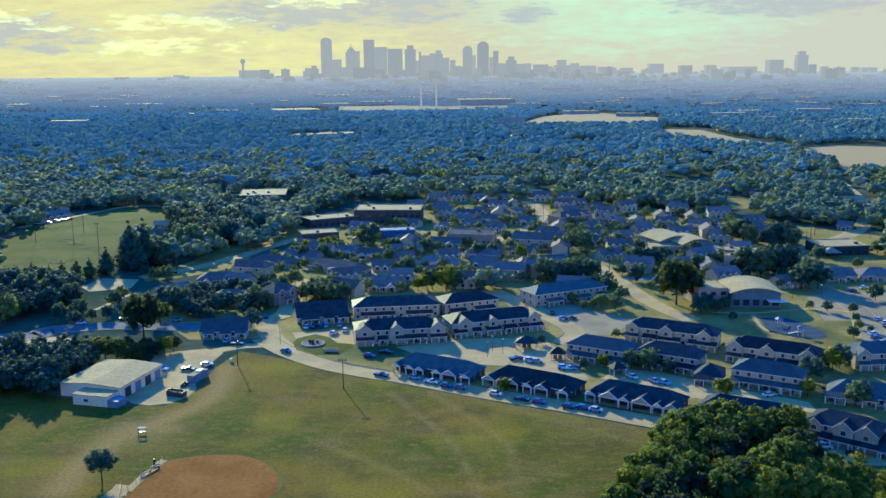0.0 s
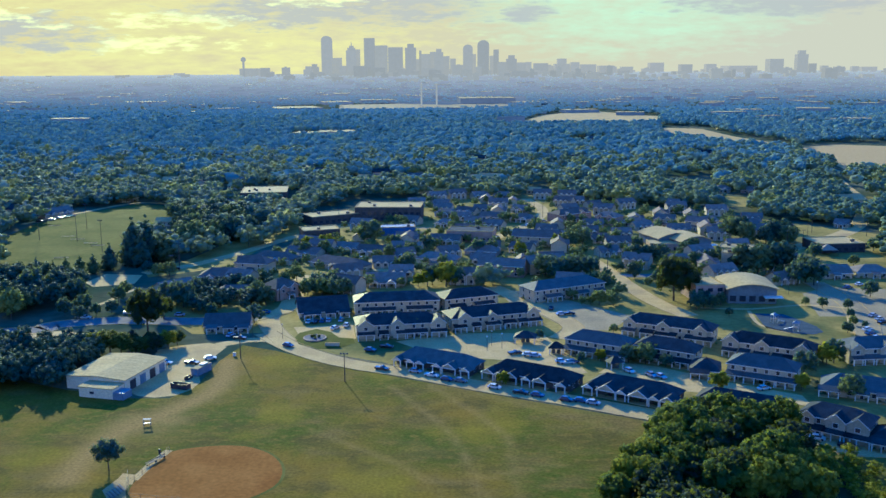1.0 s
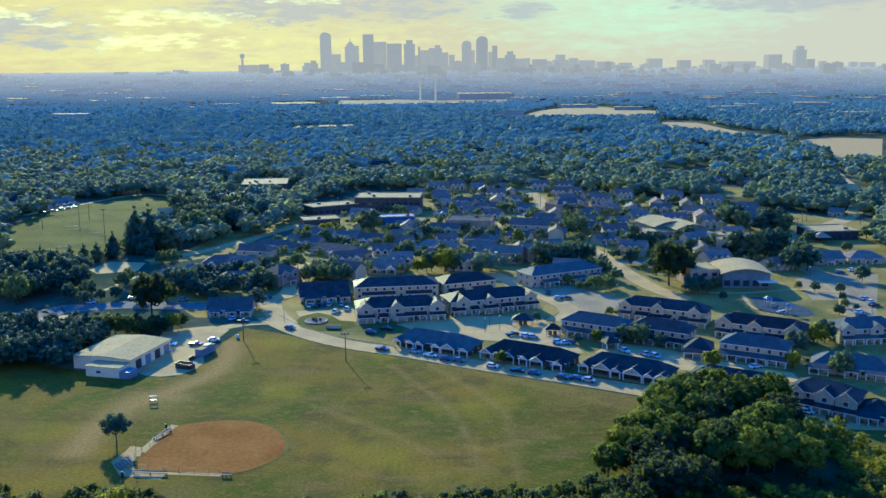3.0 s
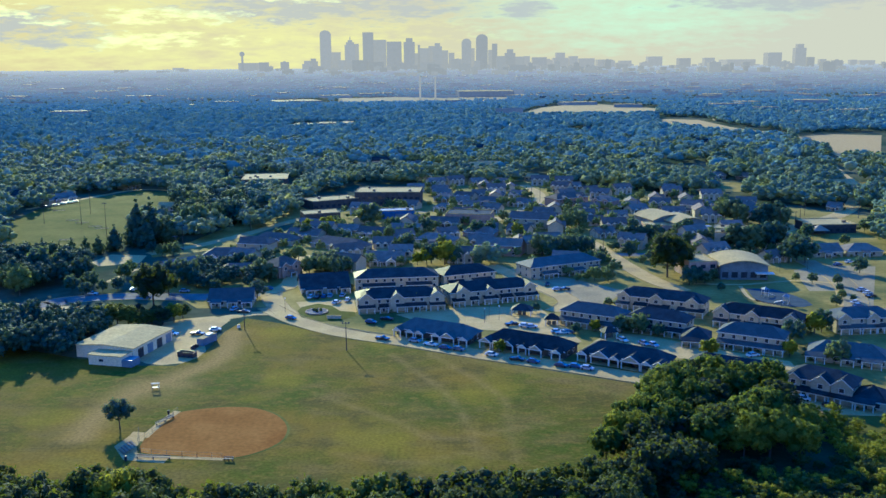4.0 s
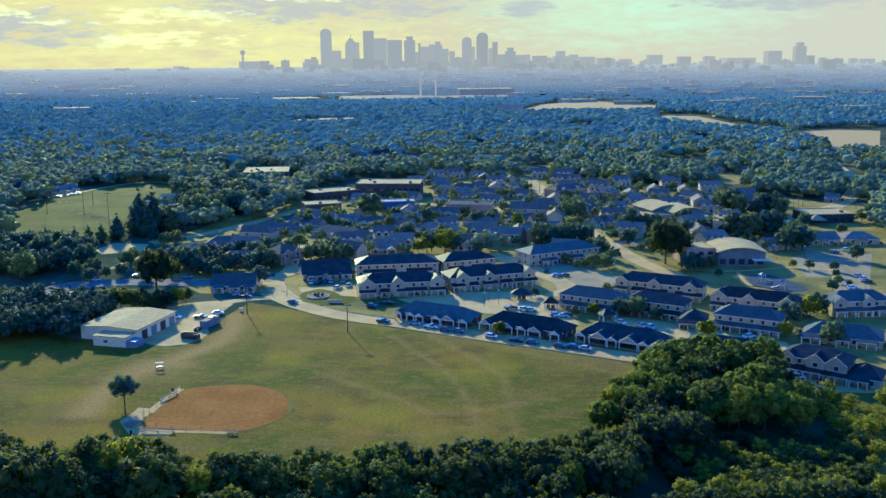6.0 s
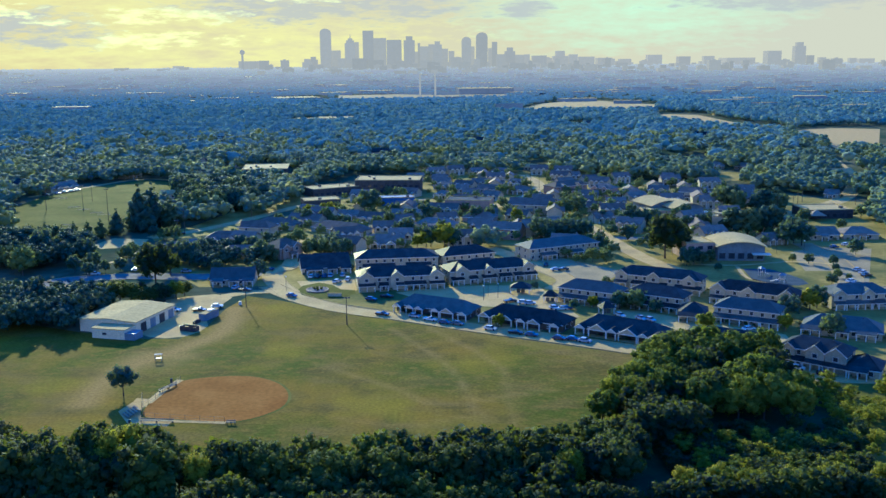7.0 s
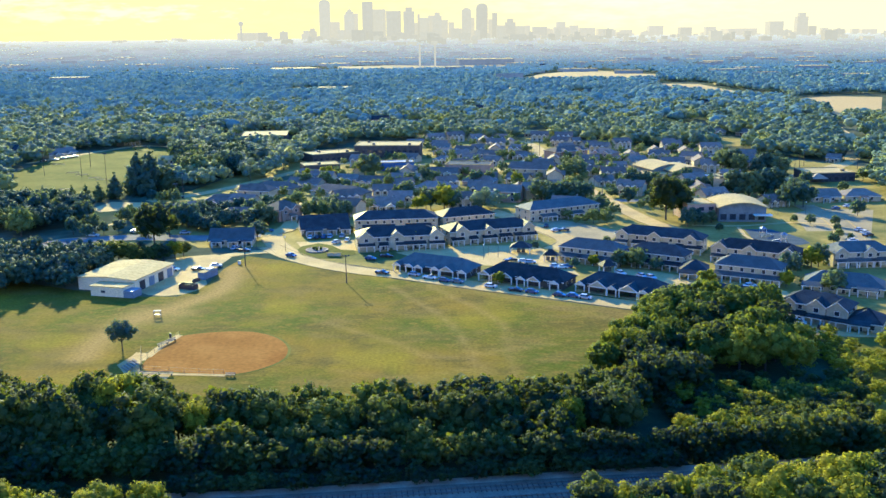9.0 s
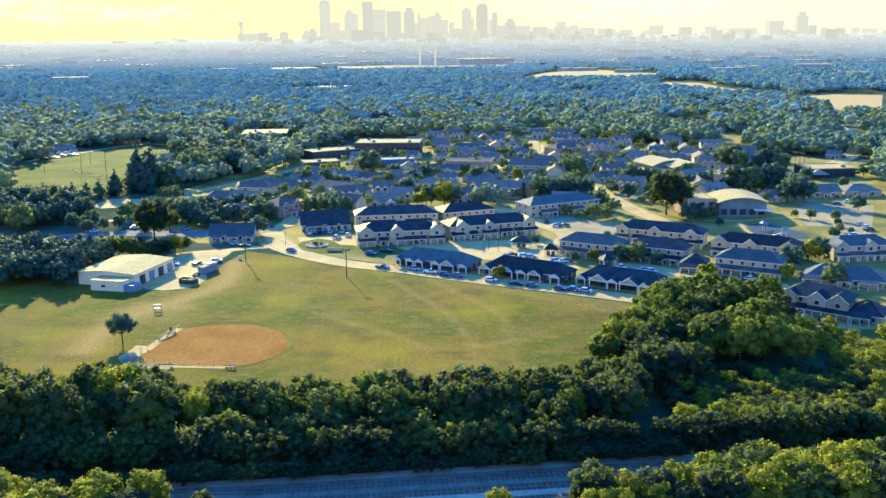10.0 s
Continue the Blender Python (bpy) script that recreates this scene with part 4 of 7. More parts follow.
for rows in (BACK, BACK2, BACK3, BACK4):
    for p, q, depth, storeys, roof in rows:
        gs = ((0.25, 4.2), (0.7, 4.6)) if random.random() < 0.7 else ()
        townhouse(p, q, depth, storeys, gs, ((0.5, 3.4),), roof, M_BRICKW if random.random() < 0.3 else M_WALL, "%s home with a %s roof among trees" % (("single-storey", "two-storey")[storeys - 1], "brown-grey shingle" if roof is M_ROOF4 else "grey shingle" if roof is M_ROOF5 else "pale flat"), name="house", bay=6.5, hip=random.random() < 0.5)


# ---- flat-roofed buildings ----
def hall(p, q, depth, height, wall, roof, label, name="hall", windows=True, category="building"):
    """A flat-roofed block with a parapet, windows and roof plant; front from p to q."""
    p, q = Vector((*p, 0)), Vector((*q, 0))
    d = q - p
    L = d.length
    th = empty(name, label, category, Matrix.Translation(p) @ Matrix.Rotation(math.atan2(d.y, d.x), 4, "Z"))
    part("wall", box(0, L, 0, depth, -0.3, height), wall, th)
    part("roof", box(0.3, L - 0.3, 0.3, depth - 0.3, height, height + 0.06), roof, th)
    part("parapet", joined(box(0, L, 0, 0.3, height, height + 0.5), box(0, L, depth - 0.3, depth, height, height + 0.5), box(0, 0.3, 0.3, depth - 0.3, height, height + 0.5), box(L - 0.3, L, 0.3, depth - 0.3, height, height + 0.5)), M_ROOF3, th)
    for i in range(min(5, max(1, int(L * depth / 350)))):
        x, y = random.uniform(0.15, 0.85) * L, random.uniform(0.2, 0.8) * depth
        part("roof_unit", box(x - 1, x + 1, y - 0.7, y + 0.7, height + 0.06, height + 1.3), M_STEEL, th)
    if windows:
        n = min(12, max(2, int(L / 4)))
        for lv in range(max(1, int(height / 3.6))):
            for i in range(n):
                x = (i + 0.5) * L / n
                part("window", box(x - 1.2, x + 1.2, -0.06, 0.02, 1.0 + lv * 3.6, 2.7 + lv * 3.6), M_GLASS, th)
    c = p + d / 2 + Vector((-d.y, d.x, 0)).normalized() * depth / 2
    for i in range(int(L / 10) + 1):
        c = p + d * ((i + 0.5) / (int(L / 10) + 1)) + Vector((-d.y, d.x, 0)).normalized() * depth / 2
        block(c.x, c.y, max(depth, 10) * 0.6)
    return th


hall((-62.9, 666.1), (-16.9, 663.9), 28, 9.5, M_SHADYW, M_ROOF3, "two-storey brown brick school with a pale flat roof", "school")
hall((-90.0, 648.2), (-59.8, 665.9), 20, 5.5, M_SHADYW, M_ROOF3, "low brick school wing with a pale flat roof", "school_wing")
hall((-88.6, 596.7), (-66.5, 603.8), 16, 5.0, M_SHADYW, M_ROOF3, "low brick school wing with a grey flat roof", "school_wing")
hall((-165.4, 773.5), (-128.3, 778.1), 42, 6.0, M_SHADYW, M_ROOF3, "low brick school with a wide pale flat roof", "school")
hall((211.5, 541.3), (238.1, 543.6), 22, 5.0, M_DARKM, M_ROOF3, "dark commercial building with a pale flat roof", "shop")
hall((112.3, 429.9), (126.0, 431.6), 18, 7.5, M_BRICKW, M_ROOF3, "tan brick block of the recreation centre", "recreation_centre_wing")
hall((117.1, 548.3), (137.9, 547.5), 14, 4.5, M_BRICKW, M_ROOF3, "low school block with a pale flat roof", "school_wing")
hall((152.8, 536.9), (169.5, 529.9), 14, 4.5, M_BRICKW, M_ROOF3, "low school block with a pale flat roof", "school_wing")
hall((-43.1, 606.9), (-19.2, 610.0), 12, 5.0, M_BLUE, M_BLUE, "bright blue building site hoarding", "site_shed", False)
hall((0.5, 585.3), (28.6, 580.3), 18, 6.5, M_BRICKW, M_ROOF, "brown brick apartment block", "apartment_block")


def vault(p, q, depth, eave, rise, label, name):
    """A hall under one shallow curved roof, whose curve runs across the front."""
    p, q = Vector((*p, 0)), Vector((*q, 0))
    d = q - p
    L = d.length
    th = empty(name, label, "building", Matrix.Translation(p) @ Matrix.Rotation(math.atan2(d.y, d.x), 4, "Z"))
    n = 16
    arc = [(-1 + (L + 2) * i / n, eave + rise * math.sin(math.pi * (0.12 + 0.76 * i / n)) ) for i in range(n + 1)]
    v = [(x, y, z + o) for o in (0, 0.35) for y in (-1.0, depth + 1.0) for x, z in arc]
    m = n + 1
    f = []
    for i in range(n):
        f += [(i, i + 1, m + i + 1, m + i), (2 * m + i, 3 * m + i, 3 * m + i + 1, 2 * m + i + 1), (i, 2 * m + i, 2 * m + i + 1, i + 1), (m + i, m + i + 1, 3 * m + i + 1, 3 * m + i)]
    f += [(0, m, 3 * m, 2 * m), (n, 2 * m + n, 3 * m + n, m + n)]
    part("roof", (v, f), M_ROOF3, th)
    inner = [(min(max(x, 0), L), z) for x, z in arc]
    v = [(x, y, z) for y in (0, depth) for x, z in [(0, -0.3)] + inner + [(L, -0.3)]]
    k = len(inner) + 2
    f = [tuple(range(k)), tuple(range(k, 2 * k))[::-1], (0, k, k + 1, 1), (k - 2, 2 * k - 2, 2 * k - 1, k - 1)]
    part("wall", (v, f), M_GREYWALL, th)
    for i in range(5):
        x = (i + 0.5) * L / 5
        part("window", box(x - 1.4, x + 1.4, -0.06, 0.02, 1.0, 3.6), M_GLASS, th)
    part("canopy", box(L * 0.72, L + 2, -4.0, -0.1, 3.4, 3.8), M_TRIM, th)
    for i in range(3):
        c = p + d * ((i + 0.5) / 3) + Vector((-d.y, d.x, 0)).normalized() * depth / 2
        block(c.x, c.y, depth * 0.6)


vault((126.3, 427.4), (147.5, 425.8), 24, 5.0, 3.8, "recreation centre with a pale curved metal roof", "recreation_centre")
vault((124.2, 558.3), (145.6, 564.6), 24, 4.0, 4.5, "school hall with a grey curved roof", "school_hall")
vault((134.7, 547.6), (153.1, 552.0), 20, 4.0, 4.5, "school hall with a grey curved roof", "school_hall")
hall((143.2, 498.0), (153.1, 494.9), 10, 9.0, M_WALL, M_ROOF3, "pale block with a flat overhanging roof", "stair_block", False)


# ---- park shed and its yard ----
def park_shed():
    p, q = Vector((-127.6, 318.0, 0)), Vector((-106.2, 312.4, 0))
    d = q - p
    L, D = d.length, 25.3
    th = empty("park_shed", "white metal park shed with a low pale roof", "shed", Matrix.Translation(p) @ Matrix.Rotation(math.atan2(d.y, d.x), 4, "Z"))
    e, r = 4.4, 0.7
    v = [(x, y, z) for y in (0, D) for x, z in ((0, -0.3), (L, -0.3), (L, e), (L / 2, e + r), (0, e))]
    part("wall", (v, [(0, 1, 2, 3, 4), (9, 8, 7, 6, 5), (0, 4, 9, 5), (1, 6, 7, 2)]), M_SHEDW, th)
    a = [(-0.5, e - 0.02), (L / 2, e + r + 0.05), (L + 0.5, e - 0.02)]
    v = [(x, y, z + o) for o in (0, 0.18) for y in (-0.5, D + 0.5) for x, z in a]
    part("roof", (v, [(0, 1, 4, 3), (1, 2, 5, 4), (6, 9, 10, 7), (7, 10, 11, 8), (0, 6, 7, 1), (1, 7, 8, 2), (3, 4, 10, 9), (4, 5, 11, 10), (0, 3, 9, 6), (2, 8, 11, 5)]), M_ROOF3, th)
    for i in range(4):
        y = 3 + i * 6
        part("roller_door", box(L - 0.01, L + 0.08, y, y + 3.4, 0, 3.3), (M_DARKM, M_GREYBLUE)[i % 2], th, "dark roller door")
    x0 = L * 0.42
    ann = part("annexe", box(x0, L - 0.3, -6.5, -0.02, -0.3, 3.4), M_SHEDW, th)
    part("annexe_roof", joined(box(x0 - 0.3, L, -6.8, -0.05, 3.42, 3.62)), M_ROOF3, ann)
    part("hatch", box(x0 + 4.0, x0 + 5.6, -6.58, -6.48, 1.3, 2.1), M_DARKM, ann)
    part("lean_to", box(L - 0.3, L + 3.5, -6.5, -1.5, 0, 2.4), M_GREYBLUE, th, "low grey lean-to")
    n = int(D / 3)
    for i in range(n):
        y = (i + 0.5) * D / n
        part("roof_rib", joined(tube((0, y, e + 0.2), (L / 2, y, e + r + 0.24), 0.02, 0.02, 4), tube((L / 2, y, e + r + 0.24), (L, y, e + 0.2), 0.02, 0.02, 4)), M_ROOF3, th)
    for i in range(4):
        c = p + d * 0.5 + Vector((-d.y, d.x, 0)).normalized() * (i * 8)
        block(c.x, c.y, 13)


park_shed()
c0, c1 = Vector((*(-86.4, 328.7), 0)), Vector((*(-82.2, 339.9), 0))
th = empty("storage_container", "long grey storage container with a pale top", "container", Matrix.Translation(c0) @ Matrix.Rotation(math.atan2((c1 - c0).y, (c1 - c0).x), 4, "Z"))
part("body", box(0, 8.5, 0, 2.8, 0.1, 2.7), M_GREYBLUE, th)
part("top", box(-0.05, 8.55, -0.05, 2.85, 2.7, 2.8), M_ROOF3, th)
part("load", box(4.2, 7.2, 0.6, 2.2, 2.8, 3.2), M_TRIM, th, "white sacks on top")


def skip(p, turn, k=1.0):
    th = empty("skip", "open dark steel rubbish skip", "skip", Matrix.Translation((*p, 0)) @ Matrix.Rotation(turn, 4, "Z") @ Matrix.Scale(k, 4))
    part("floor", box(-3.0, 3.0, -1.2, 1.2, 0.15, 0.3), M_DARKM, th)
    for nm, b in (("side", box(-3.0, 3.0, -1.3, -1.2, 0.15, 1.9)), ("side", box(-3.0, 3.0, 1.2, 1.3, 0.15, 1.9)), ("end", box(-3.1, -3.0, -1.3, 1.3, 0.15, 1.9)), ("end", box(3.0, 3.1, -1.3, 1.3, 0.15, 1.9))):
        part(nm, b, M_DARKM, th)
    for i in range(5):
        part("rib", joined(box(-2.6 + i * 1.3, -2.45 + i * 1.3, -1.38, -1.3, 0.15, 1.85), box(-2.6 + i * 1.3, -2.45 + i * 1.3, 1.3, 1.38, 0.15, 1.85)), M_DARKM, th)


skip((-89.1, 316.9), -0.35)
skip((-89.0, 326.5), 1.35, 0.55)


HOUSE_FOOT = list(FOOT)


# ---- vehicles ----
def make_car(paint, kind="car"):
    """A parked car: body with bonnet and boot, glasshouse, wheels, lights."""
    th = empty("parked_car", "parked %s %s on pale paving" % (paint.name.split("_")[-1], "pick-up truck" if kind == "pickup" else "saloon car"), "car", group="parked cars")
    l, w = (2.65, 0.95) if kind == "pickup" else (2.25, 0.9)
    prof = [(-l, 0.35), (-l, 0.85), (-l + 0.1, 0.98), (-0.9 if kind != "pickup" else -0.3, 1.0), (1.0, 1.0), (l - 0.15, 0.82), (l, 0.65), (l, 0.35)]
    n = len(prof)
    v = [(x, y, z) for y in (-w, w) for x, z in prof]
    f = [tuple(range(n))[::-1], tuple(range(n, 2 * n))] + [(i, (i + 1) % n, n + (i + 1) % n, n + i) for i in range(n)]
    part("body", (v, f), paint, th)
    a, b = (-0.5, 1.2) if kind == "pickup" else (-1.75, 1.15)
    cab = [(a, 1.0, w - 0.04), (a + 0.45, 1.48, w - 0.2), (b - 0.75, 1.5, w - 0.2), (b, 1.0, w - 0.04)]
    v = [(x, s * y, z) for s in (-1, 1) for x, z, y in cab]
    part("glasshouse", (v, [(3, 2, 1, 0), (4, 5, 6, 7), (0, 1, 5, 4), (1, 2, 6, 5), (2, 3, 7, 6)]), M_GLASS, th)
    part("roof", box(a + 0.4, b - 0.7, -w + 0.18, w - 0.18, 1.49, 1.55), paint, th)
    for x in (-l + 0.85, l - 0.85):
        for y in (-w - 0.02, w - 0.2):
            part("wheel", joined(tube((x, y, 0.34), (x, y + 0.22, 0.34), 0.34, 0.34, 12)), M_TYRE, th)
    for y in (-w + 0.25, w - 0.25):
        part("headlight", box(l - 0.02, l + 0.02, y - 0.18, y + 0.18, 0.6, 0.74), M_TRIM, th)
    return th


CARS = [make_car(c, "pickup" if i in (2, 6) else "car") for i, c in enumerate(CAR_PAINTS + CAR_PAINTS[:2])]
USED = set()


def park(p, turn_deg, which):
    """Park a car of one of the kinds; the first of each kind is the pattern itself."""
    m = Matrix.Translation((p[0], p[1], 0.09)) @ Matrix.Rotation(radians(turn_deg), 4, "Z")
    if which in USED:
        copy_thing(CARS[which], m)
    else:
        USED.add(which)
        CARS[which].matrix_world = m


# along the street, in front of the row houses
for p, k in (((-22.9, 335.4), 2), ((-11.0, 332.0), 1), ((-5.2, 327.5), 6), ((-0.1, 323.2), 3), ((4.6, 321.3), 5), ((15.8, 314.7), 0), ((24.2, 309.6), 2), ((29.3, 306.8), 3), ((38.1, 302.3), 4), ((42.6, 301.2), 3), ((46.2, 299.1), 7),
             ((105.4, 269.3), 0), ((111.6, 263.4), 2)):
    park(p, -25 + random.uniform(-3, 3), k)
park((-60.8, 364.6), -30, 3)
# forecourts and courts
for p, a, k in (((-57.6, 398.9), 80, 0), ((-54.7, 398.8), 80, 2), ((-52.0, 399.7), 85, 3), ((-49.4, 400.5), 85, 7), ((-44.3, 401.3), 85, 1), ((-41.3, 393.2), 85, 0), ((-45.5, 389.0), 60, 0), ((-28.8, 357.9), -20, 3), ((-22.9, 362.2), -15, 2),
                ((-86.2, 379.3), 70, 7), ((-81.5, 375.1), -10, 2), ((25.4, 353.1), 20, 2), ((30.2, 350.8), 0, 0), ((32.6, 349.4), 0, 1), ((41.3, 342.4), 0, 7), ((43.2, 341.0), 0, 6), ((45.5, 341.6), 10, 3), ((63.6, 330.9), -60, 0),
                ((70.3, 326.4), -60, 1), ((73.2, 324.6), -60, 7), ((104.3, 311.8), 20, 0), ((46.1, 418.6), 80, 2), ((49.3, 408.8), 15, 1), ((52.6, 409.7), 15, 2)):
    park(p, a, k)
for p, a, k in (((121.6, 443.7), 70, 0), ((122.7, 438.1), 70, 1), ((126.4, 445.8), 70, 2), ((199.5, 461.0), 20, 0), ((205.1, 458.4), 10, 7), ((168.9, 381.7), 20, 0), ((167.5, 376.0), 20, 3), ((166.9, 369.6), 20, 1), ((180.7, 403.3), 30, 7),
                ((180.9, 397.8), 30, 0), ((179.9, 392.5), 30, 2), ((-92.2, 343.5), -10, 2), ((-102.1, 343.7), -8, 6), ((-86.9, 348.7), 10, 0), ((-105.4, 324.9), 0, 7), ((-101.7, 500.9), 10, 0), ((-46.3, 533.1), 30, 0), ((-26.9, 511.1), 20, 1),
                ((-32.1, 614.7), 15, 2), ((-28.1, 623.0), 15, 1), ((-23.0, 616.4), 15, 0), ((4.7, 665.4), 10, 0), ((9.5, 670.1), 10, 2), ((15.5, 674.9), 10, 7), ((55.6, 641.6), 25, 0), ((62.1, 650.7), 25, 1), ((67.5, 657.6), 25, 7), ((73.3, 664.7), 25, 0)):
    park(p, a, k)
for p, a, k in (((-284.8, 671.4), 15, 2), ((-278.9, 678.6), 15, 0), ((-276.7, 686.2), 15, 1), ((-273.8, 691.2), 15, 7), ((-271.7, 696.4), 15, 0), ((-144.1, 508.0), 12, 2), ((-78.7, 414.3), 10, 3), ((-155.1, 408.0), 0, 6), ((-138.5, 415.1), 0, 0), ((-115.3, 411.6), 3, 7),
                ((328.1, 766.5), 80, 0), ((312.7, 720.3), 80, 1), ((296.2, 684.7), 80, 7), ((361.6, 888.1), 50, 0), ((349.6, 846.2), 50, 1), ((28.4, 589.9), 20, 1), ((31.6, 597.6), 20, 0), ((59.4, 569.8), 10, 0), ((90.0, 617.9), 10, 1), ((191.6, 455.2), 20, 3)):
    park(p, a, k)


# ---- trees ----
def crown(seed, lobes, n, size, flat=1.0, core=0.78):
    """Leaf clumps set over irregular lobes round a lumpy core: verts, quads and triangles as arrays."""
    rng = np.random.default_rng(seed)
    vs, ns = [], []
    base = bmesh.new()
    bmesh.ops.create_icosphere(base, subdivisions=1, radius=1.0)
    ico_v = np.array([v.co[:] for v in base.verts])
    ico_f = [tuple(v.index for v in f.verts) for f in base.faces]
    base.free()
    faces, count = [], 0
    heart = np.mean([c for c, _ in lobes], axis=0)

    def whole(at):
        out = at - heart
        return out / np.maximum(np.linalg.norm(out, axis=1)[:, None], 0.01)

    for c, r in lobes:
        c = np.array(c)
        if core:
            vs.append(c + ico_v * (r * core * rng.uniform(0.82, 1.12, (len(ico_v), 1))) * (1, 1, flat))
            ns.append(0.8 * ico_v + 0.2 * whole(vs[-1]))
            faces += [tuple(i + count for i in f) for f in ico_f]
            count += len(ico_v)
    total = sum(r * r for _, r in lobes)
    for c, r in lobes:
        k = max(3, int(n * r * r / total))
        d = rng.normal(size=(k, 3))
        d[:, 2] += 0.25
        d /= np.linalg.norm(d, axis=1)[:, None]
        rad = r * (1.0 - 0.30 * rng.uniform(0, 1, (k, 1)) ** 2 + 0.34 * rng.uniform(0, 1, (k, 1)) ** 2.5)
        pos = np.array(c) + d * rad * (1, 1, flat)
        nrm = d + rng.normal(scale=0.42, size=(k, 3))
        nrm /= np.linalg.norm(nrm, axis=1)[:, None]
        a = np.cross(nrm, rng.normal(size=(k, 3)))
        a /= np.linalg.norm(a, axis=1)[:, None]
        b = np.cross(nrm, a)
        s = size * rng.uniform(0.55, 1.25, (k, 1))
        q = rng.uniform(0.5, 0.95, (k, 1))
        for j, (u, w) in enumerate(((1, 0.15), (0.1, 1), (-1, -0.1), (-0.15, -1))):
            vs.append(pos + a * s * u + b * s * q * w - nrm * s * (0.18 if j % 2 else 0.0))
            ns.append(0.66 * d + 0.18 * whole(pos) + 0.20 * nrm)
        faces += [(count + i, count + k + i, count + 2 * k + i, count + 3 * k + i) for i in range(k)]
        count += 4 * k
    ns = np.concatenate(ns)
    return np.concatenate(vs), faces, ns / np.linalg.norm(ns, axis=1)[:, None]


def lobes_round(seed, r, h, z0, n):
    """Lobes of a domed crown of radius r between heights z0 and h: many small ones over a large heart."""
    rng = np.random.default_rng(seed)
    mid, half = z0 + (h - z0) * 0.46, (h - z0) * 0.54
    out = [((0, 0, mid), min(r * 0.66, half * 0.8))]
    for i in range(n):
        a = i * 2.4 + rng.uniform(-0.4, 0.4)
        t = -0.55 + 1.5 * (i + 0.5) / n
        ring = math.sqrt(max(0.05, 1 - min(t, 0.97) ** 2))
        k = rng.uniform(0.60, 0.86)
        out.append(((r * ring * k * math.cos(a), r * ring * k * math.sin(a), mid + half * t * rng.uniform(0.72, 0.92)), r * rng.uniform(0.19, 0.36)))
    return out


def lobes_cone(seed, r, h, z0, n):
    rng = np.random.default_rng(seed)
    out = []
    for i in range(n):
        t = i / (n - 1)
        w = r * (1 - t) ** 0.8
        a = i * 2.4
        out.append(((w * 0.35 * math.cos(a), w * 0.35 * math.sin(a), z0 + (h - z0) * (0.12 + 0.82 * t)), max(w * 0.75, 0.35) * rng.uniform(0.9, 1.1)))
    return out


def trunk_shape(seed, h, r, limbs):
    rng = np.random.default_rng(seed)
    shapes = [tube((0, 0, -0.3), (0.1, 0.05, h * 0.45), r, r * 0.7, 8), tube((0.1, 0.05, h * 0.45), (0, 0, h * 0.85), r * 0.7, r * 0.2, 6)]
    for i in range(limbs):
        a = i * math.tau / limbs + rng.uniform(-0.4, 0.4)
        z = h * rng.uniform(0.28, 0.5)
        d = h * rng.uniform(0.22, 0.34)
        shapes.append(tube((0, 0, z), (d * math.cos(a), d * math.sin(a), z + h * rng.uniform(0.2, 0.34)), r * 0.42, r * 0.12, 5))
    return joined(*shapes)


def soften(me, normals):
    """Leaf clumps take the light of the lobe that they sit on."""
    me.polygons.foreach_set("use_smooth", np.ones(len(me.polygons), dtype=bool))
    me.normals_split_custom_set_from_vertices(normals.tolist())


def tree_pattern(label, seed, h, r, z0, n_lobes, n, size, leaf, cone=False, name="tree"):
    th = empty(name, label, "tree")
    part("trunk", trunk_shape(seed, h * 0.9, max(0.12, h * 0.022), 2 if cone else 5), M_BARK, th)
    v, f, nn = crown(seed, (lobes_cone if cone else lobes_round)(seed, r, h, z0, n_lobes), n, size)
    soften(part("crown", (v.tolist(), f), leaf, th).data, nn)
    return th


PATTERNS, PLANTED = {}, set()


def plant(kind, x, y, scale=1.0, z=0.0, wide=1.0):
    """Plant a tree of a kind at (x, y); the first of a kind is the pattern itself."""
    m = Matrix.Translation((x, y, z)) @ Matrix.Rotation(random.uniform(0, math.tau), 4, "Z")
    th = PATTERNS[kind]
    if kind in PLANTED:
        th = copy_thing(th, m)
    else:
        PLANTED.add(kind)
        th.matrix_world = m
    th.scale = (scale * wide, scale * wide, scale)


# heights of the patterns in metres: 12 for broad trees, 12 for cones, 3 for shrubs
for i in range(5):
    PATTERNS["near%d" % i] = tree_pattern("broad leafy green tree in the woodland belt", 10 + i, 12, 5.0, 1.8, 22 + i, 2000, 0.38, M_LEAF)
for i in range(3):
    PATTERNS["yellow%d" % i] = tree_pattern("leafy tree with yellow-green leaves", 20 + i, 12, 4.4, 1.8, 26, 2500, 0.30, M_LEAF_YEL)
for i in range(4):
    PATTERNS["mid%d" % i] = tree_pattern("rounded green tree between the houses", 30 + i, 12, 5.6, 1.2, 17, 560, 0.70, M_LEAF_GARDEN)
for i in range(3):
    PATTERNS["green%d" % i] = tree_pattern("broad tree with sunlight painted into its green leaves", 50 + i, 12, 4.9, 1.6, 24 + i, 2000, 0.37, M_LEAF_SUNLIT)
PATTERNS["midyel"] = tree_pattern("rounded yellow-green tree between the houses", 40, 12, 5.6, 1.6, 12, 480, 0.85, M_LEAF_YEL)
PATTERNS["dark0"] = tree_pattern("dense dark green tree beside the park", 41, 12, 5.2, 0.9, 14, 700, 0.8, M_LEAF_DARK)
PATTERNS["cone0"] = tree_pattern("dark conical evergreen tree", 42, 12, 3.4, 0.5, 9, 700, 0.55, M_LEAF_DARK, True)
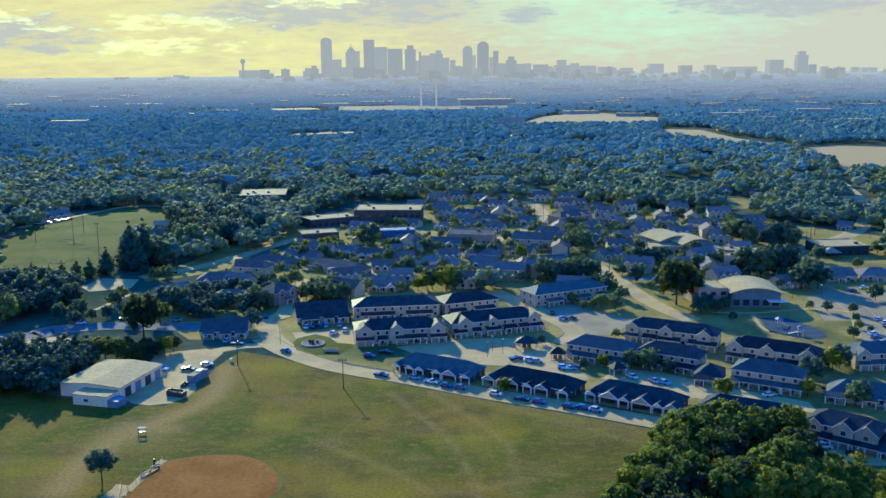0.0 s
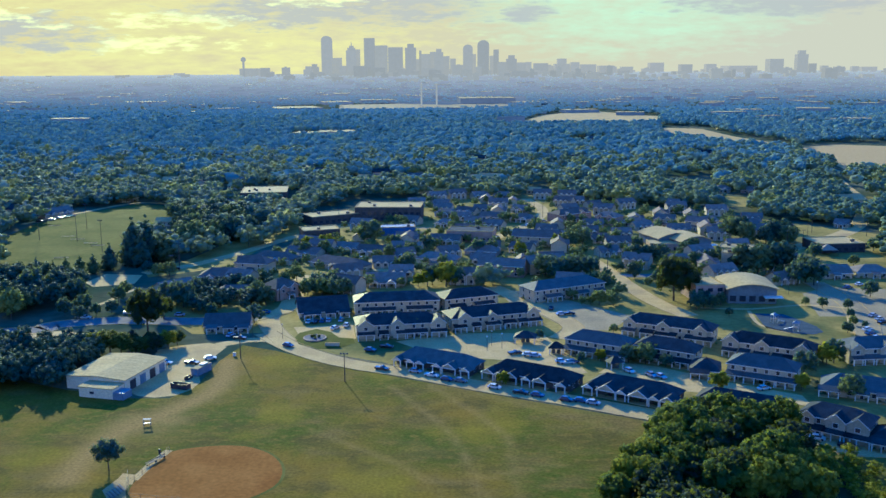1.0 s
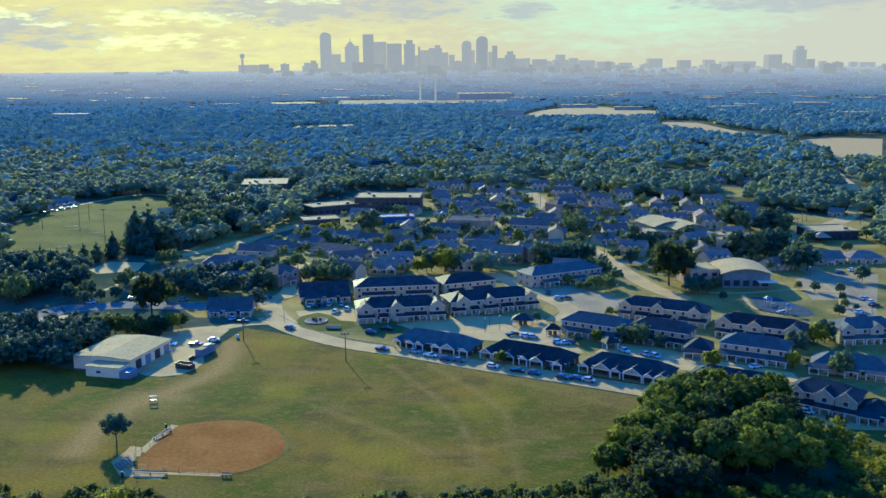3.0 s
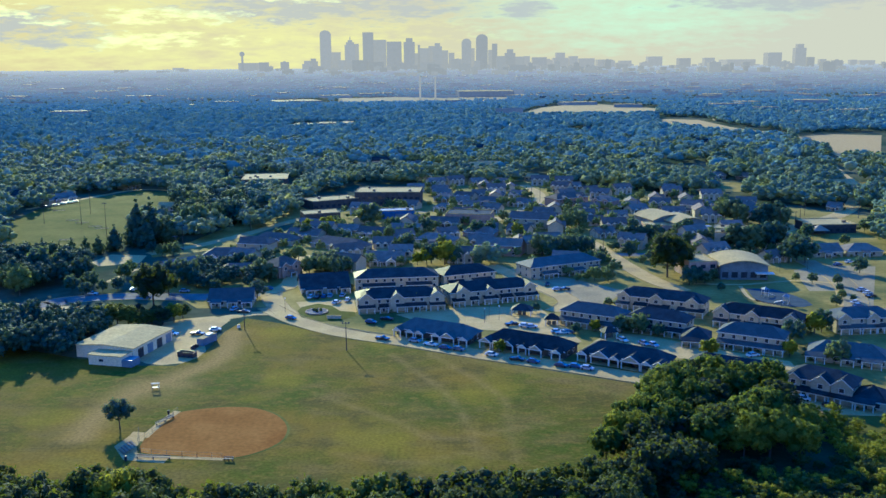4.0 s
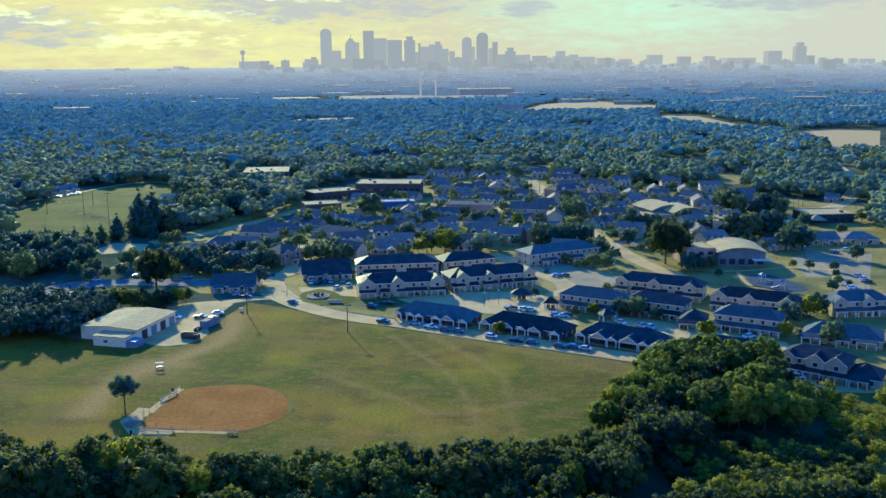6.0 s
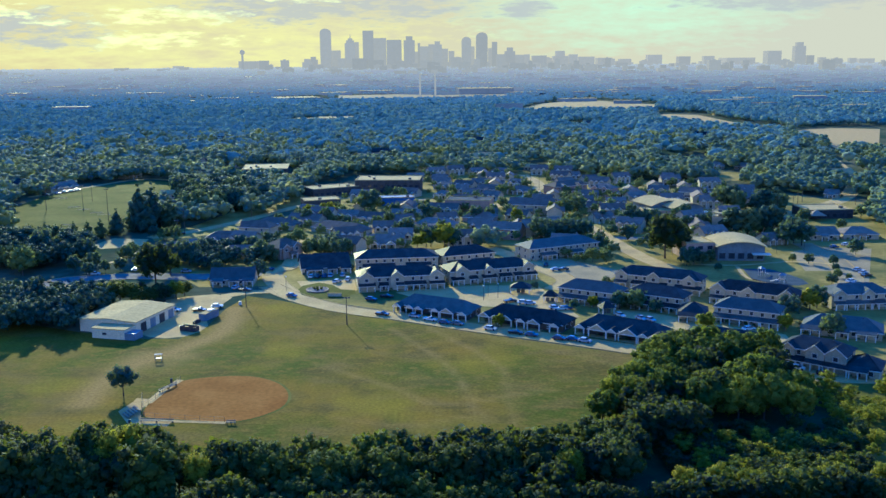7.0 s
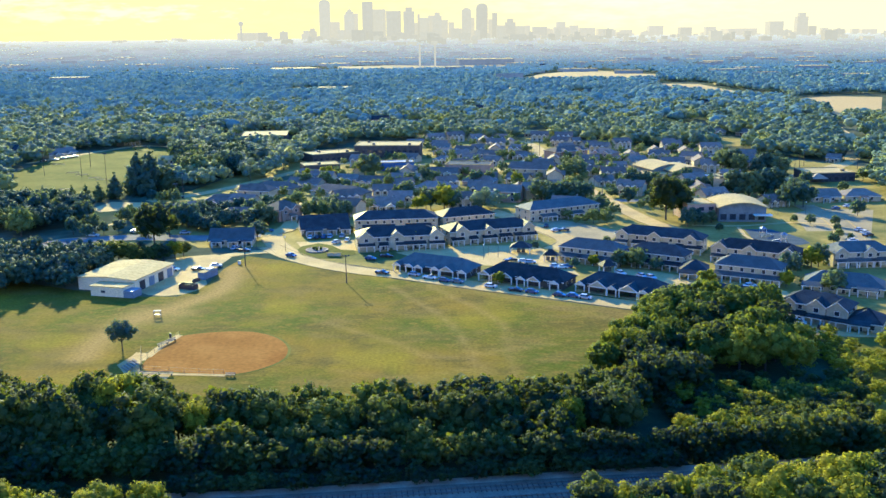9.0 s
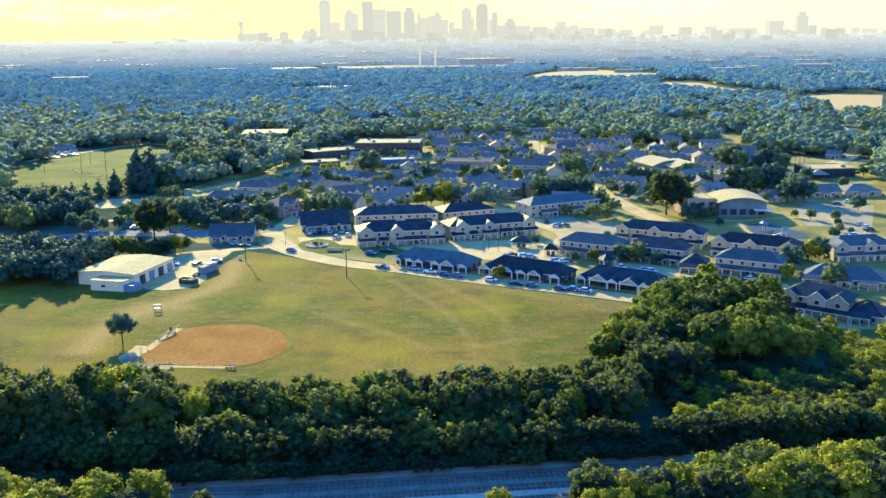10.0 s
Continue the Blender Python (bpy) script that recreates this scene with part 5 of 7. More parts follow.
PATTERNS["small0"] = tree_pattern("small sparse tree beside the infield", 43, 12, 5.6, 3.6, 14, 1300, 0.42, M_LEAF_GARDEN)


# ---- woodland belt between railway and field ----
def near_kind():
    return "yellow%d" % random.randrange(2) if random.random() < 0.07 else "near%d" % random.randrange(5)


THICKET, SCRUB, ROADSIDE = [], [], []


def grove(x0, x1, y0, y1, step, h0, h1, kinds=None, slant=0.0, wide=1.0, joined_up=False, into=None):
    """Trees on a loose grid, their heights between h0 and h1."""
    y = y0
    while y <= y1:
        x = x0 + random.uniform(0, step)
        while x <= x1:
            h = random.uniform(h0, h1)
            if joined_up:
                (THICKET if into is None else into).append((x + random.uniform(-0.3, 0.3) * step, y + slant * x + random.uniform(-0.3, 0.3) * step, 0, h / 12.0, h / 12.0 * wide * random.uniform(0.95, 1.25)))
                x += step * random.uniform(0.8, 1.2)
                continue
            kind = random.choice(kinds) if kinds else near_kind()
            plant(kind, x + random.uniform(-0.3, 0.3) * step, y + slant * x + random.uniform(-0.3, 0.3) * step, h / 12.0, wide=wide * random.uniform(0.95, 1.2))
            x += step * random.uniform(0.8, 1.2)
        y += step * 0.9


S = 0.075
grove(-135, 48, 169.5, 172, 3.2, 2.6, 4.6, slant=0.098, wide=1.5, joined_up=True)
grove(48, 135, 170.5, 173.5, 3.2, 2.4, 4.0, slant=0.098, wide=1.5, joined_up=True)
grove(-135, 120, 175.0, 178, 4.2, 6.0, 8.5, slant=S, wide=1.15, joined_up=True)
grove(-135, 30, 181, 184, 5.5, 7.0, 10.0, slant=S, joined_up=True)
grove(-66, 40, 188, 191, 6.0, 9.0, 12.5, slant=0.03)
grove(-66, 40, 194, 196, 6.0, 9.5, 12.5, slant=0.03, joined_up=True)
grove(-118, -60, 182, 195, 6.0, 11.5, 15.5)
grove(-150, -104, 200, 214, 7.0, 8.0, 10.0, joined_up=True)
grove(12, 32, 198, 214, 6.0, 7.0, 9.0, joined_up=True)
grove(34, 48, 200, 212, 5.5, 8.0, 10.0, joined_up=True)
grove(46, 56, 212, 232, 5.5, 8.5, 11.0, joined_up=True)
grove(46, 60, 214, 238, 6.5, 8.5, 11.0, joined_up=True)
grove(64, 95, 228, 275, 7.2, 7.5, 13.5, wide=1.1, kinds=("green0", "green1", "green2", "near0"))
grove(60, 104, 212, 224, 5.0, 2.2, 4.0, wide=1.6, joined_up=True)
grove(97, 112, 226, 262, 4.5, 2.0, 4.0, wide=1.7, joined_up=True, into=SCRUB)
grove(48, 112, 184, 187, 6.5, 5.5, 7.5, kinds=("yellow0", "yellow1", "near1", "yellow0"), slant=0.02, wide=1.15)
grove(50, 96, 191, 210, 4.2, 2.6, 4.6, wide=1.6, joined_up=True)
grove(52, 135, 190, 212, 6.0, 2.6, 5.4, wide=1.4, joined_up=True, into=SCRUB)
grove(104, 150, 213, 246, 5.5, 1.2, 2.8, wide=1.9, joined_up=True, into=SCRUB)
grove(117, 142, 236, 254, 7.0, 6.0, 8.0, joined_up=True, into=SCRUB)
grove(120, 160, 188, 200, 7.0, 3.0, 6.0, joined_up=True, into=SCRUB)
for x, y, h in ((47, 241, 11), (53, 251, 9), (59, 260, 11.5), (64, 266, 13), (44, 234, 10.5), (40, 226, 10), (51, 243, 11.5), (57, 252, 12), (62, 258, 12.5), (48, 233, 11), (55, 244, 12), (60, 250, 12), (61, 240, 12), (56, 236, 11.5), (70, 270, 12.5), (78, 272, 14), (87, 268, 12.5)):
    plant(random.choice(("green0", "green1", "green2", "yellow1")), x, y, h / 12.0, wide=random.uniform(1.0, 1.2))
plant("near2", 113.5, 274, 0.42)
plant("near3", 121, 268, 0.25)
# this side of the railway
grove(44, 98, 146, 155, 5.0, 9.5, 11.5, kinds=("yellow0", "yellow2", "near1", "yellow1"), wide=1.1)
grove(26, 46, 146, 152, 4.6, 8.0, 10.0, kinds=("yellow1", "yellow0", "near2"), wide=1.1)
plant("yellow2", 57.6, 157, 0.90)
plant("yellow0", 50, 155.5, 0.76)
plant("near1", 66, 157, 0.78)
grove(88, 112, 152, 168, 7.0, 9.0, 11.5, joined_up=True)
grove(-92, -50, 144, 152, 5.0, 8.5, 10.5, kinds=("near1", "yellow1", "yellow0"), wide=1.1)
plant("near2", -42, 147, 0.60)
plant("yellow1", 9, 147, 0.62)

# scrub and woods behind the shed and along the main road
def fill(poly, step, h0, h1, wide=1.1):
    """Close-set trees over a polygon, beside the roads and the park."""
    xs, ys = [p[0] for p in poly], [p[1] for p in poly]
    y = min(ys)
    while y < max(ys):
        x = min(xs)
        while x < max(xs):
            px, py = x + random.uniform(-0.4, 0.4) * step, y + random.uniform(-0.4, 0.4) * step
            x += step
            if inside(px, py, poly) and not any(math.hypot(px - a, py - b) < r for a, b, r in FOOT) and not any(math.hypot(px - a, py - b) < r + 3 for a, b, r in ROADS):
                h = random.uniform(h0, h1)
                ROADSIDE.append((px, py, 0, h / 12.0, h / 12.0 * wide * random.uniform(0.9, 1.25)))
        y += step * 0.9


def inside(x, y, poly):
    hit = False
    for (x0, y0), (x1, y1) in zip(poly, poly[1:] + poly[:1]):
        if (y0 > y) != (y1 > y) and x < (x1 - x0) * (y - y0) / (y1 - y0) + x0:
            hit = not hit
    return hit


fill([(-158.5, 311.7), (-183.2, 361.7), (-162.7, 364.1), (-144.6, 362.2), (-128.8, 360.4), (-126.5, 347.6), (-132.3, 329.7), (-128.8, 314.4)], 6.5, 8.5, 11.5, 1.05)
fill([(-209.2, 414.2), (-249.1, 494.9), (-207.7, 480.4), (-180.8, 469.5), (-169.6, 433.0), (-183.4, 411.6)], 8.0, 9.0, 13.0, 1.2)
fill([(-123.1, 423.5), (-131.7, 453.7), (-124.6, 467.7), (-84.6, 461.6), (-78.1, 432.4), (-87.7, 422.5), (-105.9, 415.1)], 7.0, 5.0, 8.0, 1.2)
fill([(-73.4, 443.0), (-75.0, 461.3), (-47.8, 462.8), (-44.7, 445.4)], 6.0, 6.0, 8.5, 1.2)
fill([(-156.3, 551.9), (-190.6, 689.8), (-160.6, 701.7), (-136.1, 662.1), (-122.8, 596.1), (-137.4, 568.6)], 10.0, 10.0, 15.0, 1.1)

# ---- trees of the park, the streets and the gardens ----
MID = ("mid0", "mid1", "mid2", "mid3")


def stand(rows, kinds=MID, low=0.95, high=1.2):
    for (x, y), h in rows:
        plant(random.choice(kinds), x, y, h / 12.0, wide=random.uniform(low, high))
        block(x, y, h * 0.3)


stand((((-126.2, 356.0), 9.4), ((-131.2, 356.1), 8.6), ((-122.0, 355.9), 7.9), ((-116.6, 355.7), 6.5), ((-113.7, 358.5), 6.1), ((-109.4, 358.4), 6.5), ((-106.3, 362.7), 7.2), ((-104.1, 367.2), 6.1), ((-122.0, 364.6), 6.5), ((-113.8, 365.9), 5.8)), ("yellow0", "near1", "near3", "near0"), 1.3, 1.6)
stand((((-120.4, 383.4), 19), ((-120.6, 406.1), 10), ((-134.6, 412.1), 8)), ("near1", "near3"))
stand((((-186.6, 407.9), 13), ((-193.3, 446.6), 14), ((-184.4, 450.8), 11), ((-170.3, 438.3), 11), ((-165.6, 413.0), 8), ((-157.2, 407.1), 6), ((-151.9, 412.6), 6), ((-146.3, 416.3), 6), ((-150.2, 436.6), 8), ((-151.4, 449.8), 7), ((-159.8, 420.5), 8)), ("mid0", "dark0", "mid3"))
for (x, y), h in (((-214.8, 500.6), 9), ((-204.0, 496.1), 8), ((-197.2, 495.8), 10), ((-193.7, 505.4), 9), ((-183.9, 498.1), 11), ((-178.3, 507.7), 15), ((-219.3, 493.9), 8), ((-225.5, 491.4), 8), ((-207.4, 493.5), 7)):
    plant("cone0", x, y, h / 12.0, wide=1.25)
    block(x, y, 4)
for (x, y), h, w in (((-169.8, 520.6), 27, 0.95), ((-165.2, 529.6), 27, 0.95), ((-155.6, 529.3), 18, 1.2), ((-165.1, 517.5), 22, 1.0), ((-181.9, 652.3), 18, 0.8)):
    plant("cone0", x, y, h / 12.0, wide=w)
    block(x, y, 7)
stand((((-154.4, 569.2), 15), ((-147.8, 572.6), 16), ((-142.6, 583.5), 15), ((-137.4, 590.9), 14), ((-131.2, 594.5), 15), ((-125.6, 610.3), 13), ((-161.9, 618.1), 14), ((-165.5, 597.9), 12), ((-158.0, 639.8), 13), ((-192.5, 682.2), 12), ((-149.2, 650.9), 14), ((-176.4, 652.1), 14), ((-148.2, 491.5), 7), ((-156.9, 502.8), 6)), ("dark0", "mid0", "mid2"))
stand((((-125.4, 431.7), 11), ((-117.6, 426.3), 12), ((-116.7, 447.6), 9), ((-111.9, 419.2), 9), ((-101.0, 425.9), 8), ((-101.2, 462.1), 8), ((-86.5, 435.8), 10), ((-80.7, 399.5), 8), ((-93.8, 452.6), 9), ((-81.6, 430.4), 9), ((-101.3, 411.2), 6), ((-142.4, 491.3), 8), ((-64.7, 446.0), 9), ((-58.0, 445.8), 9), ((-51.1, 443.4), 9), ((-47.6, 447.8), 8), ((-88.3, 466.6), 8), ((-79.2, 469.9), 6), ((-114.1, 453.2), 8)), ("mid0", "mid1", "dark0"))
stand((((-94.8, 536.5), 7), ((-85.7, 549.3), 7), ((-79.6, 540.8), 9), ((-68.9, 545.3), 9), ((-62.6, 460.9), 8), ((-55.0, 465.5), 8), ((-74.9, 478.6), 8), ((-55.6, 531.9), 6), ((-31.2, 534.1), 8), ((-37.5, 525.0), 7), ((-29.1, 567.9), 8), ((-20.0, 503.7), 9), ((-18.9, 543.4), 8), ((-11.2, 563.6), 8), ((-61.0, 562.0), 7), ((-27.9, 645.4), 7)), MID)
stand((((-45.7, 579.6), 15), ((-49.8, 587.3), 12), ((-70.0, 562.4), 10), ((-80.6, 559.3), 9), ((-35.9, 468.5), 5), ((-13.5, 464.2), 7), ((-6.7, 467.6), 11), ((0.2, 471.1), 12), ((4.4, 466.0), 10), ((25.4, 472.8), 7), ((42.0, 541.1), 8), ((16.6, 460.8), 6), ((65.1, 560.6), 9), ((70.9, 567.6), 9)), ("midyel", "mid1"))
stand((((18.2, 545.3), 9), ((26.4, 548.4), 8), ((50.5, 484.8), 12), ((55.5, 478.1), 12), ((61.6, 481.8), 12), ((67.7, 484.2), 11), ((73.8, 486.7), 10), ((73.3, 560.3), 11), ((80.4, 563.6), 12), ((80.4, 587.8), 10), ((68.4, 426.0), 7), ((74.5, 424.8), 6), ((75.4, 456.6), 8), ((91.3, 539.3), 7), ((60.8, 426.2), 4), ((64.9, 428.2), 4), ((112.1, 558.8), 7)), MID)
plant("near3", *(103.4, 433.3), 1.75, wide=1.05)
plant("near0", *(111.4, 440.7), 1.3)
stand((((109.4, 416.8), 9), ((94.8, 480.7), 8), ((113.4, 419.6), 8), ((117.1, 419.5), 6), ((122.2, 424.4), 6), ((103.3, 470.2), 5), ((90.9, 497.0), 5), ((102.5, 510.9), 12), ((109.1, 510.7), 12), ((117.8, 522.4), 10), ((138.6, 537.5), 10), ((132.7, 532.8), 9), ((131.2, 502.7), 9), ((148.6, 516.7), 9), ((140.5, 509.6), 9)), ("mid0", "dark0"))
stand((((154.0, 492.1), 15), ((159.1, 487.8), 15), ((168.5, 494.3), 15), ((175.2, 496.9), 15), ((150.5, 497.7), 10), ((176.1, 467.8), 14), ((177.9, 461.7), 13), ((169.8, 461.9), 12), ((172.9, 583.9), 14), ((179.7, 583.7), 15), ((180.2, 574.2), 13), ((196.9, 573.5), 14), ((203.2, 577.0), 14), ((202.7, 565.9), 12), ((190.7, 570.1), 11)), ("dark0", "mid3"))
stand((((138.6, 340.1), 9), ((135.2, 338.2), 8), ((122.8, 326.5), 9), ((116.5, 311.5), 6), ((89.2, 311.0), 7), ((129.3, 303.6), 8), ((74.6, 342.9), 7), ((65.4, 341.8), 7), ((71.1, 339.7), 8), ((55.7, 343.4), 5), ((77.6, 336.3), 5), ((18.8, 318.1), 5), ((-10.9, 380.6), 7), ((48.4, 342.2), 4), ((159.3, 377.8), 5), ((165.0, 418.2), 5), ((174.8, 414.9), 5)), ("mid1", "midyel", "mid0"))
stand((((194.8, 438.1), 8), ((66.7, 380.2), 4), ((36.6, 372.9), 4), ((170.5, 401.7), 4), ((166.8, 390.2), 4), ((159.5, 423.4), 4), ((179.2, 508.2), 9), ((202.3, 525.5), 9), ((252.1, 553.3), 9), ((243.5, 545.1), 8), ((216.1, 506.9), 6), ((169.6, 385.9), 3), ((120.2, 405.0), 4), ((160.8, 351.2), 6)), ("mid1", "mid2"))
plant("small0", *(-90.3, 250.9), 0.74)


plant("midyel", 0.0, 464.5, 1.0, wide=1.25)
plant("midyel", -9.0, 466.0, 0.75, wide=1.2)

GARDEN = []


def scatter(n, poly, h0, h1, gap):
    """Plant up to n trees at random within a polygon, clear of streets, houses and one another."""
    xs, ys = [p[0] for p in poly], [p[1] for p in poly]
    road = np.array(ROADS)
    tries = 0
    while n and tries < 6000:
        tries += 1
        x, y = random.uniform(min(xs), max(xs)), random.uniform(min(ys), max(ys))
        if not inside(x, y, poly):
            continue
        foot = np.array(FOOT)
        if (np.hypot(foot[:, 0] - x, foot[:, 1] - y) < foot[:, 2] + gap).any() or (np.hypot(road[:, 0] - x, road[:, 1] - y) < road[:, 2] + gap + 1).any():
            continue
        h = random.uniform(h0, h1)
        GARDEN.append((x, y, 0, h / 12.0, h / 12.0 * random.uniform(0.9, 1.25)))
        block(x, y, h * 0.25)
        n -= 1


VILLAGE = [(-125.4, 431.7), (-110.1, 504.0), (-85.9, 585.0), (-57.6, 658.5), (-12.8, 785.3), (79.2, 780.2), (135.8, 738.5), (190.1, 698.1), (228.7, 633.8), (169.3, 468.1), (116.0, 424.6), (63.3, 426.2), (25.4, 472.8), (-2.5, 467.5), (-75.7, 440.9)]


# ---- woods farther out: countless trees joined into a few sheets of canopy ----
def stamps(seed, count, lobes_n, n, size, r=5.2, h=11.0, core=0.85):
    out = []
    for i in range(count):
        v, f, nn = crown(seed + i, lobes_round(seed + i, r, h, 1.5, lobes_n), n, size, core=core)
        tri = []
        for q in f:
            tri.append((q[0], q[1], q[2]))
            if len(q) == 4:
                tri.append((q[0], q[2], q[3]))
        out.append((v, np.array(tri), nn))
    return out


def woods(name, places, shapes, leaf, label):
    """One mesh of trees: places as x, y, z, height scale, width scale."""
    rng = np.random.default_rng(7)
    vs, fs, ns, n = [], [], [], 0
    for x, y, z, sh, sw in places:
        v, f, nn = shapes[rng.integers(len(shapes))]
        a = rng.uniform(0, math.tau)
        c, s = math.cos(a) * sw, math.sin(a) * sw
        vs.append(np.stack([x + v[:, 0] * c - v[:, 1] * s, y + v[:, 0] * s + v[:, 1] * c, z + v[:, 2] * sh], 1))
        ca, sa = math.cos(a), math.sin(a)
        ns.append(np.stack([nn[:, 0] * ca - nn[:, 1] * sa, nn[:, 0] * sa + nn[:, 1] * ca, nn[:, 2]], 1))
        fs.append(f + n)
        n += len(v)
    v, f = np.concatenate(vs).astype(np.float32), np.concatenate(fs).astype(np.int32)
    me = bpy.data.meshes.new(name)
    me.vertices.add(len(v))
    me.vertices.foreach_set("co", v.ravel())
    me.loops.add(f.size)
    me.loops.foreach_set("vertex_index", f.ravel())
    me.polygons.add(len(f))
    me.polygons.foreach_set("loop_start", np.arange(0, f.size, 3, dtype=np.int32))
    me.update(calc_edges=True)
    soften(me, np.concatenate(ns))
    me.materials.append(leaf)
    return tagged(new(name, me), label, "woods", kind="stuff")


CLEAR = [[(-280.9, 602.6), (-287.7, 669.1), (-246.9, 771.4), (-213.8, 750.6), (-193.1, 677.1), (-208.1, 630.9), (-173.6, 520.8), (-237.6, 508.4)],
         VILLAGE, [(206.2, 916.6), (250.3, 904.4), (227.4, 814.5), (185.6, 824.5)], [(222.5, 800.1), (263.8, 780.2), (223.5, 710.4), (200.0, 711.6)],
         [(191.4, 712.0), (237.0, 657.0), (278.5, 605.5), (141.6, 305.5), (74.9, 306.9), (172.7, 648.0)],
         [(378.4, 954.3), (390.4, 953.5), (336.9, 766.0), (351.4, 765.2), (329.2, 716.5), (317.7, 717.1), (295.4, 666.6), (253.9, 600.4), (251.0, 615.2), (291.2, 679.7), (322.3, 760.2)],
         [(431.8, 1230.2), (533.7, 1312.7), (641.9, 1282.8), (479.8, 957.6), (394.9, 942.9), (424.4, 1106.9)],
         [(383.0, 1713.2), (444.6, 1673.0), (444.4, 1476.6), (470.8, 1309.0), (429.5, 1213.4), (375.2, 1270.8), (358.9, 1350.0), (323.9, 1418.4)],
         [(104.0, 1715.3), (218.7, 2150.0), (354.5, 2385.9), (469.2, 2061.1), (387.4, 1746.4), (256.9, 1729.2)]]
CLEAR2 = [[(-267.0, 495.5), (-240.3, 514.2), (-150.5, 519.9), (-123.8, 568.0), (-81.6, 604.4), (-49.3, 359.9), (-197.1, 363.5)], [(-174.8, 754.8), (-124.3, 764.8), (-128.2, 812.9), (-162.5, 869.3), (-185.6, 801.9)], [(-89.4, 585.1), (-64.2, 647.0), (-14.6, 649.4), (-17.3, 778.8), (-77.3, 782.1), (-98.5, 672.7)],
          [(-246.0, 1462.0), (-132.0, 1468.0), (-138.0, 1572.0), (-250.0, 1560.0)], [(-406.8, 2303.7), (-276.0, 2282.6), (-324.4, 2686.2), (-479.1, 2715.5)],
          [(-282.7, 666.4), (-266.3, 696.1), (-274.7, 718.4), (-293.4, 692.1)], [(70.0, 780.7), (84.2, 854.3), (99.2, 853.4), (87.5, 773.0)], [(39.1, 857.0), (67.3, 863.5), (70.7, 906.9), (41.1, 899.7)],
          [(36.5, 2617.8), (223.9, 2658.8), (271.4, 3221.9), (44.2, 3162.1)], [(-248.7, 2278.2), (163.4, 2452.5), (194.9, 2924.2), (-301.1, 2761.2)]]


def open_land(x, y):
    return any(inside(x, y, c) for c in CLEAR) or any(inside(x, y, c) for c in CLEAR2)


def spread(y0, y1, step, keep, h0, h1, w0, w1, x_share=0.52):
    """Places on a jittered grid, thinned by broad patches so that gaps and streets show."""
    out = []
    foot = np.array(FOOT)
    y = y0
    while y < y1:
        x = -x_share * y - 40
        while x < x_share * y + 40:
            px, py = x + random.uniform(-0.5, 0.5) * step, y + random.uniform(-0.5, 0.5) * step
            patch = noise.fractal(Vector((px * 0.006, py * 0.004, 3.3)), 0.7, 2.1, 3)
            x += step
            if random.random() > keep + 0.8 * patch or open_land(px, py):
                continue
            if py < 1300 and (np.hypot(foot[:, 0] - px, foot[:, 1] - py) < foot[:, 2]).any():
                continue
            out.append((px, py, swell(py), random.uniform(h0, h1), random.uniform(w0, w1)))
        y += step
    return out


# houses half hidden in the woods
def far_house(w, d, h, roof):
    th = empty("distant_house", "small pale house among trees", "house", group="houses in the woods")
    part("wall", wall_body(w, d, h, d * 0.3), M_WALL, th)
    part("roof", gable_roof(0, w, 0, d, h, d * 0.3), roof, th)
    for i in range(3):
        part("window", box(w * (0.2 + 0.3 * i) - 0.7, w * (0.2 + 0.3 * i) + 0.7, -0.05, 0.02, 0.9, 2.3), M_GLASS, th)
    return th


FAR_HOUSES = [far_house(13, 9, 3.2, M_ROOF2), far_house(11, 8, 3.0, M_ROOF3), far_house(16, 10, 5.5, M_ROOF), far_house(22, 12, 4.0, M_ROOF3)]
made = set()
for i in range(178):
    y = 640 + 1900 * random.random() ** 1.3
    x = random.uniform(-0.5, 0.5) * y
    if open_land(x, y):
        continue
    k = random.randrange(4)
    m = Matrix.Translation((x, y, 0)) @ Matrix.Rotation(random.choice((0.1, 1.67, -0.35)) + random.uniform(-0.1, 0.1), 4, "Z")
    if k in made:
        copy_thing(FAR_HOUSES[k], m)
    else:
        made.add(k)
        FAR_HOUSES[k].matrix_world = m
    block(x + 6, y + 4, 12)
    block(x + 6, y - 13, 10)
    block(x + 6, y - 26, 7)

# more small homes fill the older streets
VILLAGE_HOMES = [far_house(13, 9, 3.0, M_ROOF5), far_house(12, 9, 3.0, M_ROOF4), far_house(14, 9, 5.2, M_ROOF4)]
tagged(VILLAGE_HOMES[0], "small cream house with a grey shingle roof"), tagged(VILLAGE_HOMES[1], "small cream house with a brown-grey roof"), tagged(VILLAGE_HOMES[2], "two-storey cream house with a brown-grey roof")
for home, h in zip(VILLAGE_HOMES, (3.0, 3.0, 5.2)):
    for x, w in ((2.6, 3.6), (6.6, 3.2), (10.4, 3.6)):
        part("pediment", ([(x - w / 2, -1.4, h - 0.3), (x + w / 2, -1.4, h - 0.3), (x, -1.4, h - 0.3 + w * 0.36), (x - w / 2, -1.2, h - 0.3), (x + w / 2, -1.2, h - 0.3), (x, -1.2, h - 0.3 + w * 0.36)], [(0, 1, 2), (5, 4, 3), (0, 3, 4, 1)]), M_TRIM, home, "white pediment")
        part("pediment_roof", cross_gable(x, w, -1.4, 2.2, h - 0.3, w * 0.36, 0.25, 0.14), M_ROOF5, home)
        for px in (x - w / 2 + 0.2, x + w / 2 - 0.2):
            part("porch_post", box(px - 0.15, px + 0.15, -1.4, -1.1, 0, h - 0.3), M_TRIM, home)
lots = []
road = np.array(ROADS)
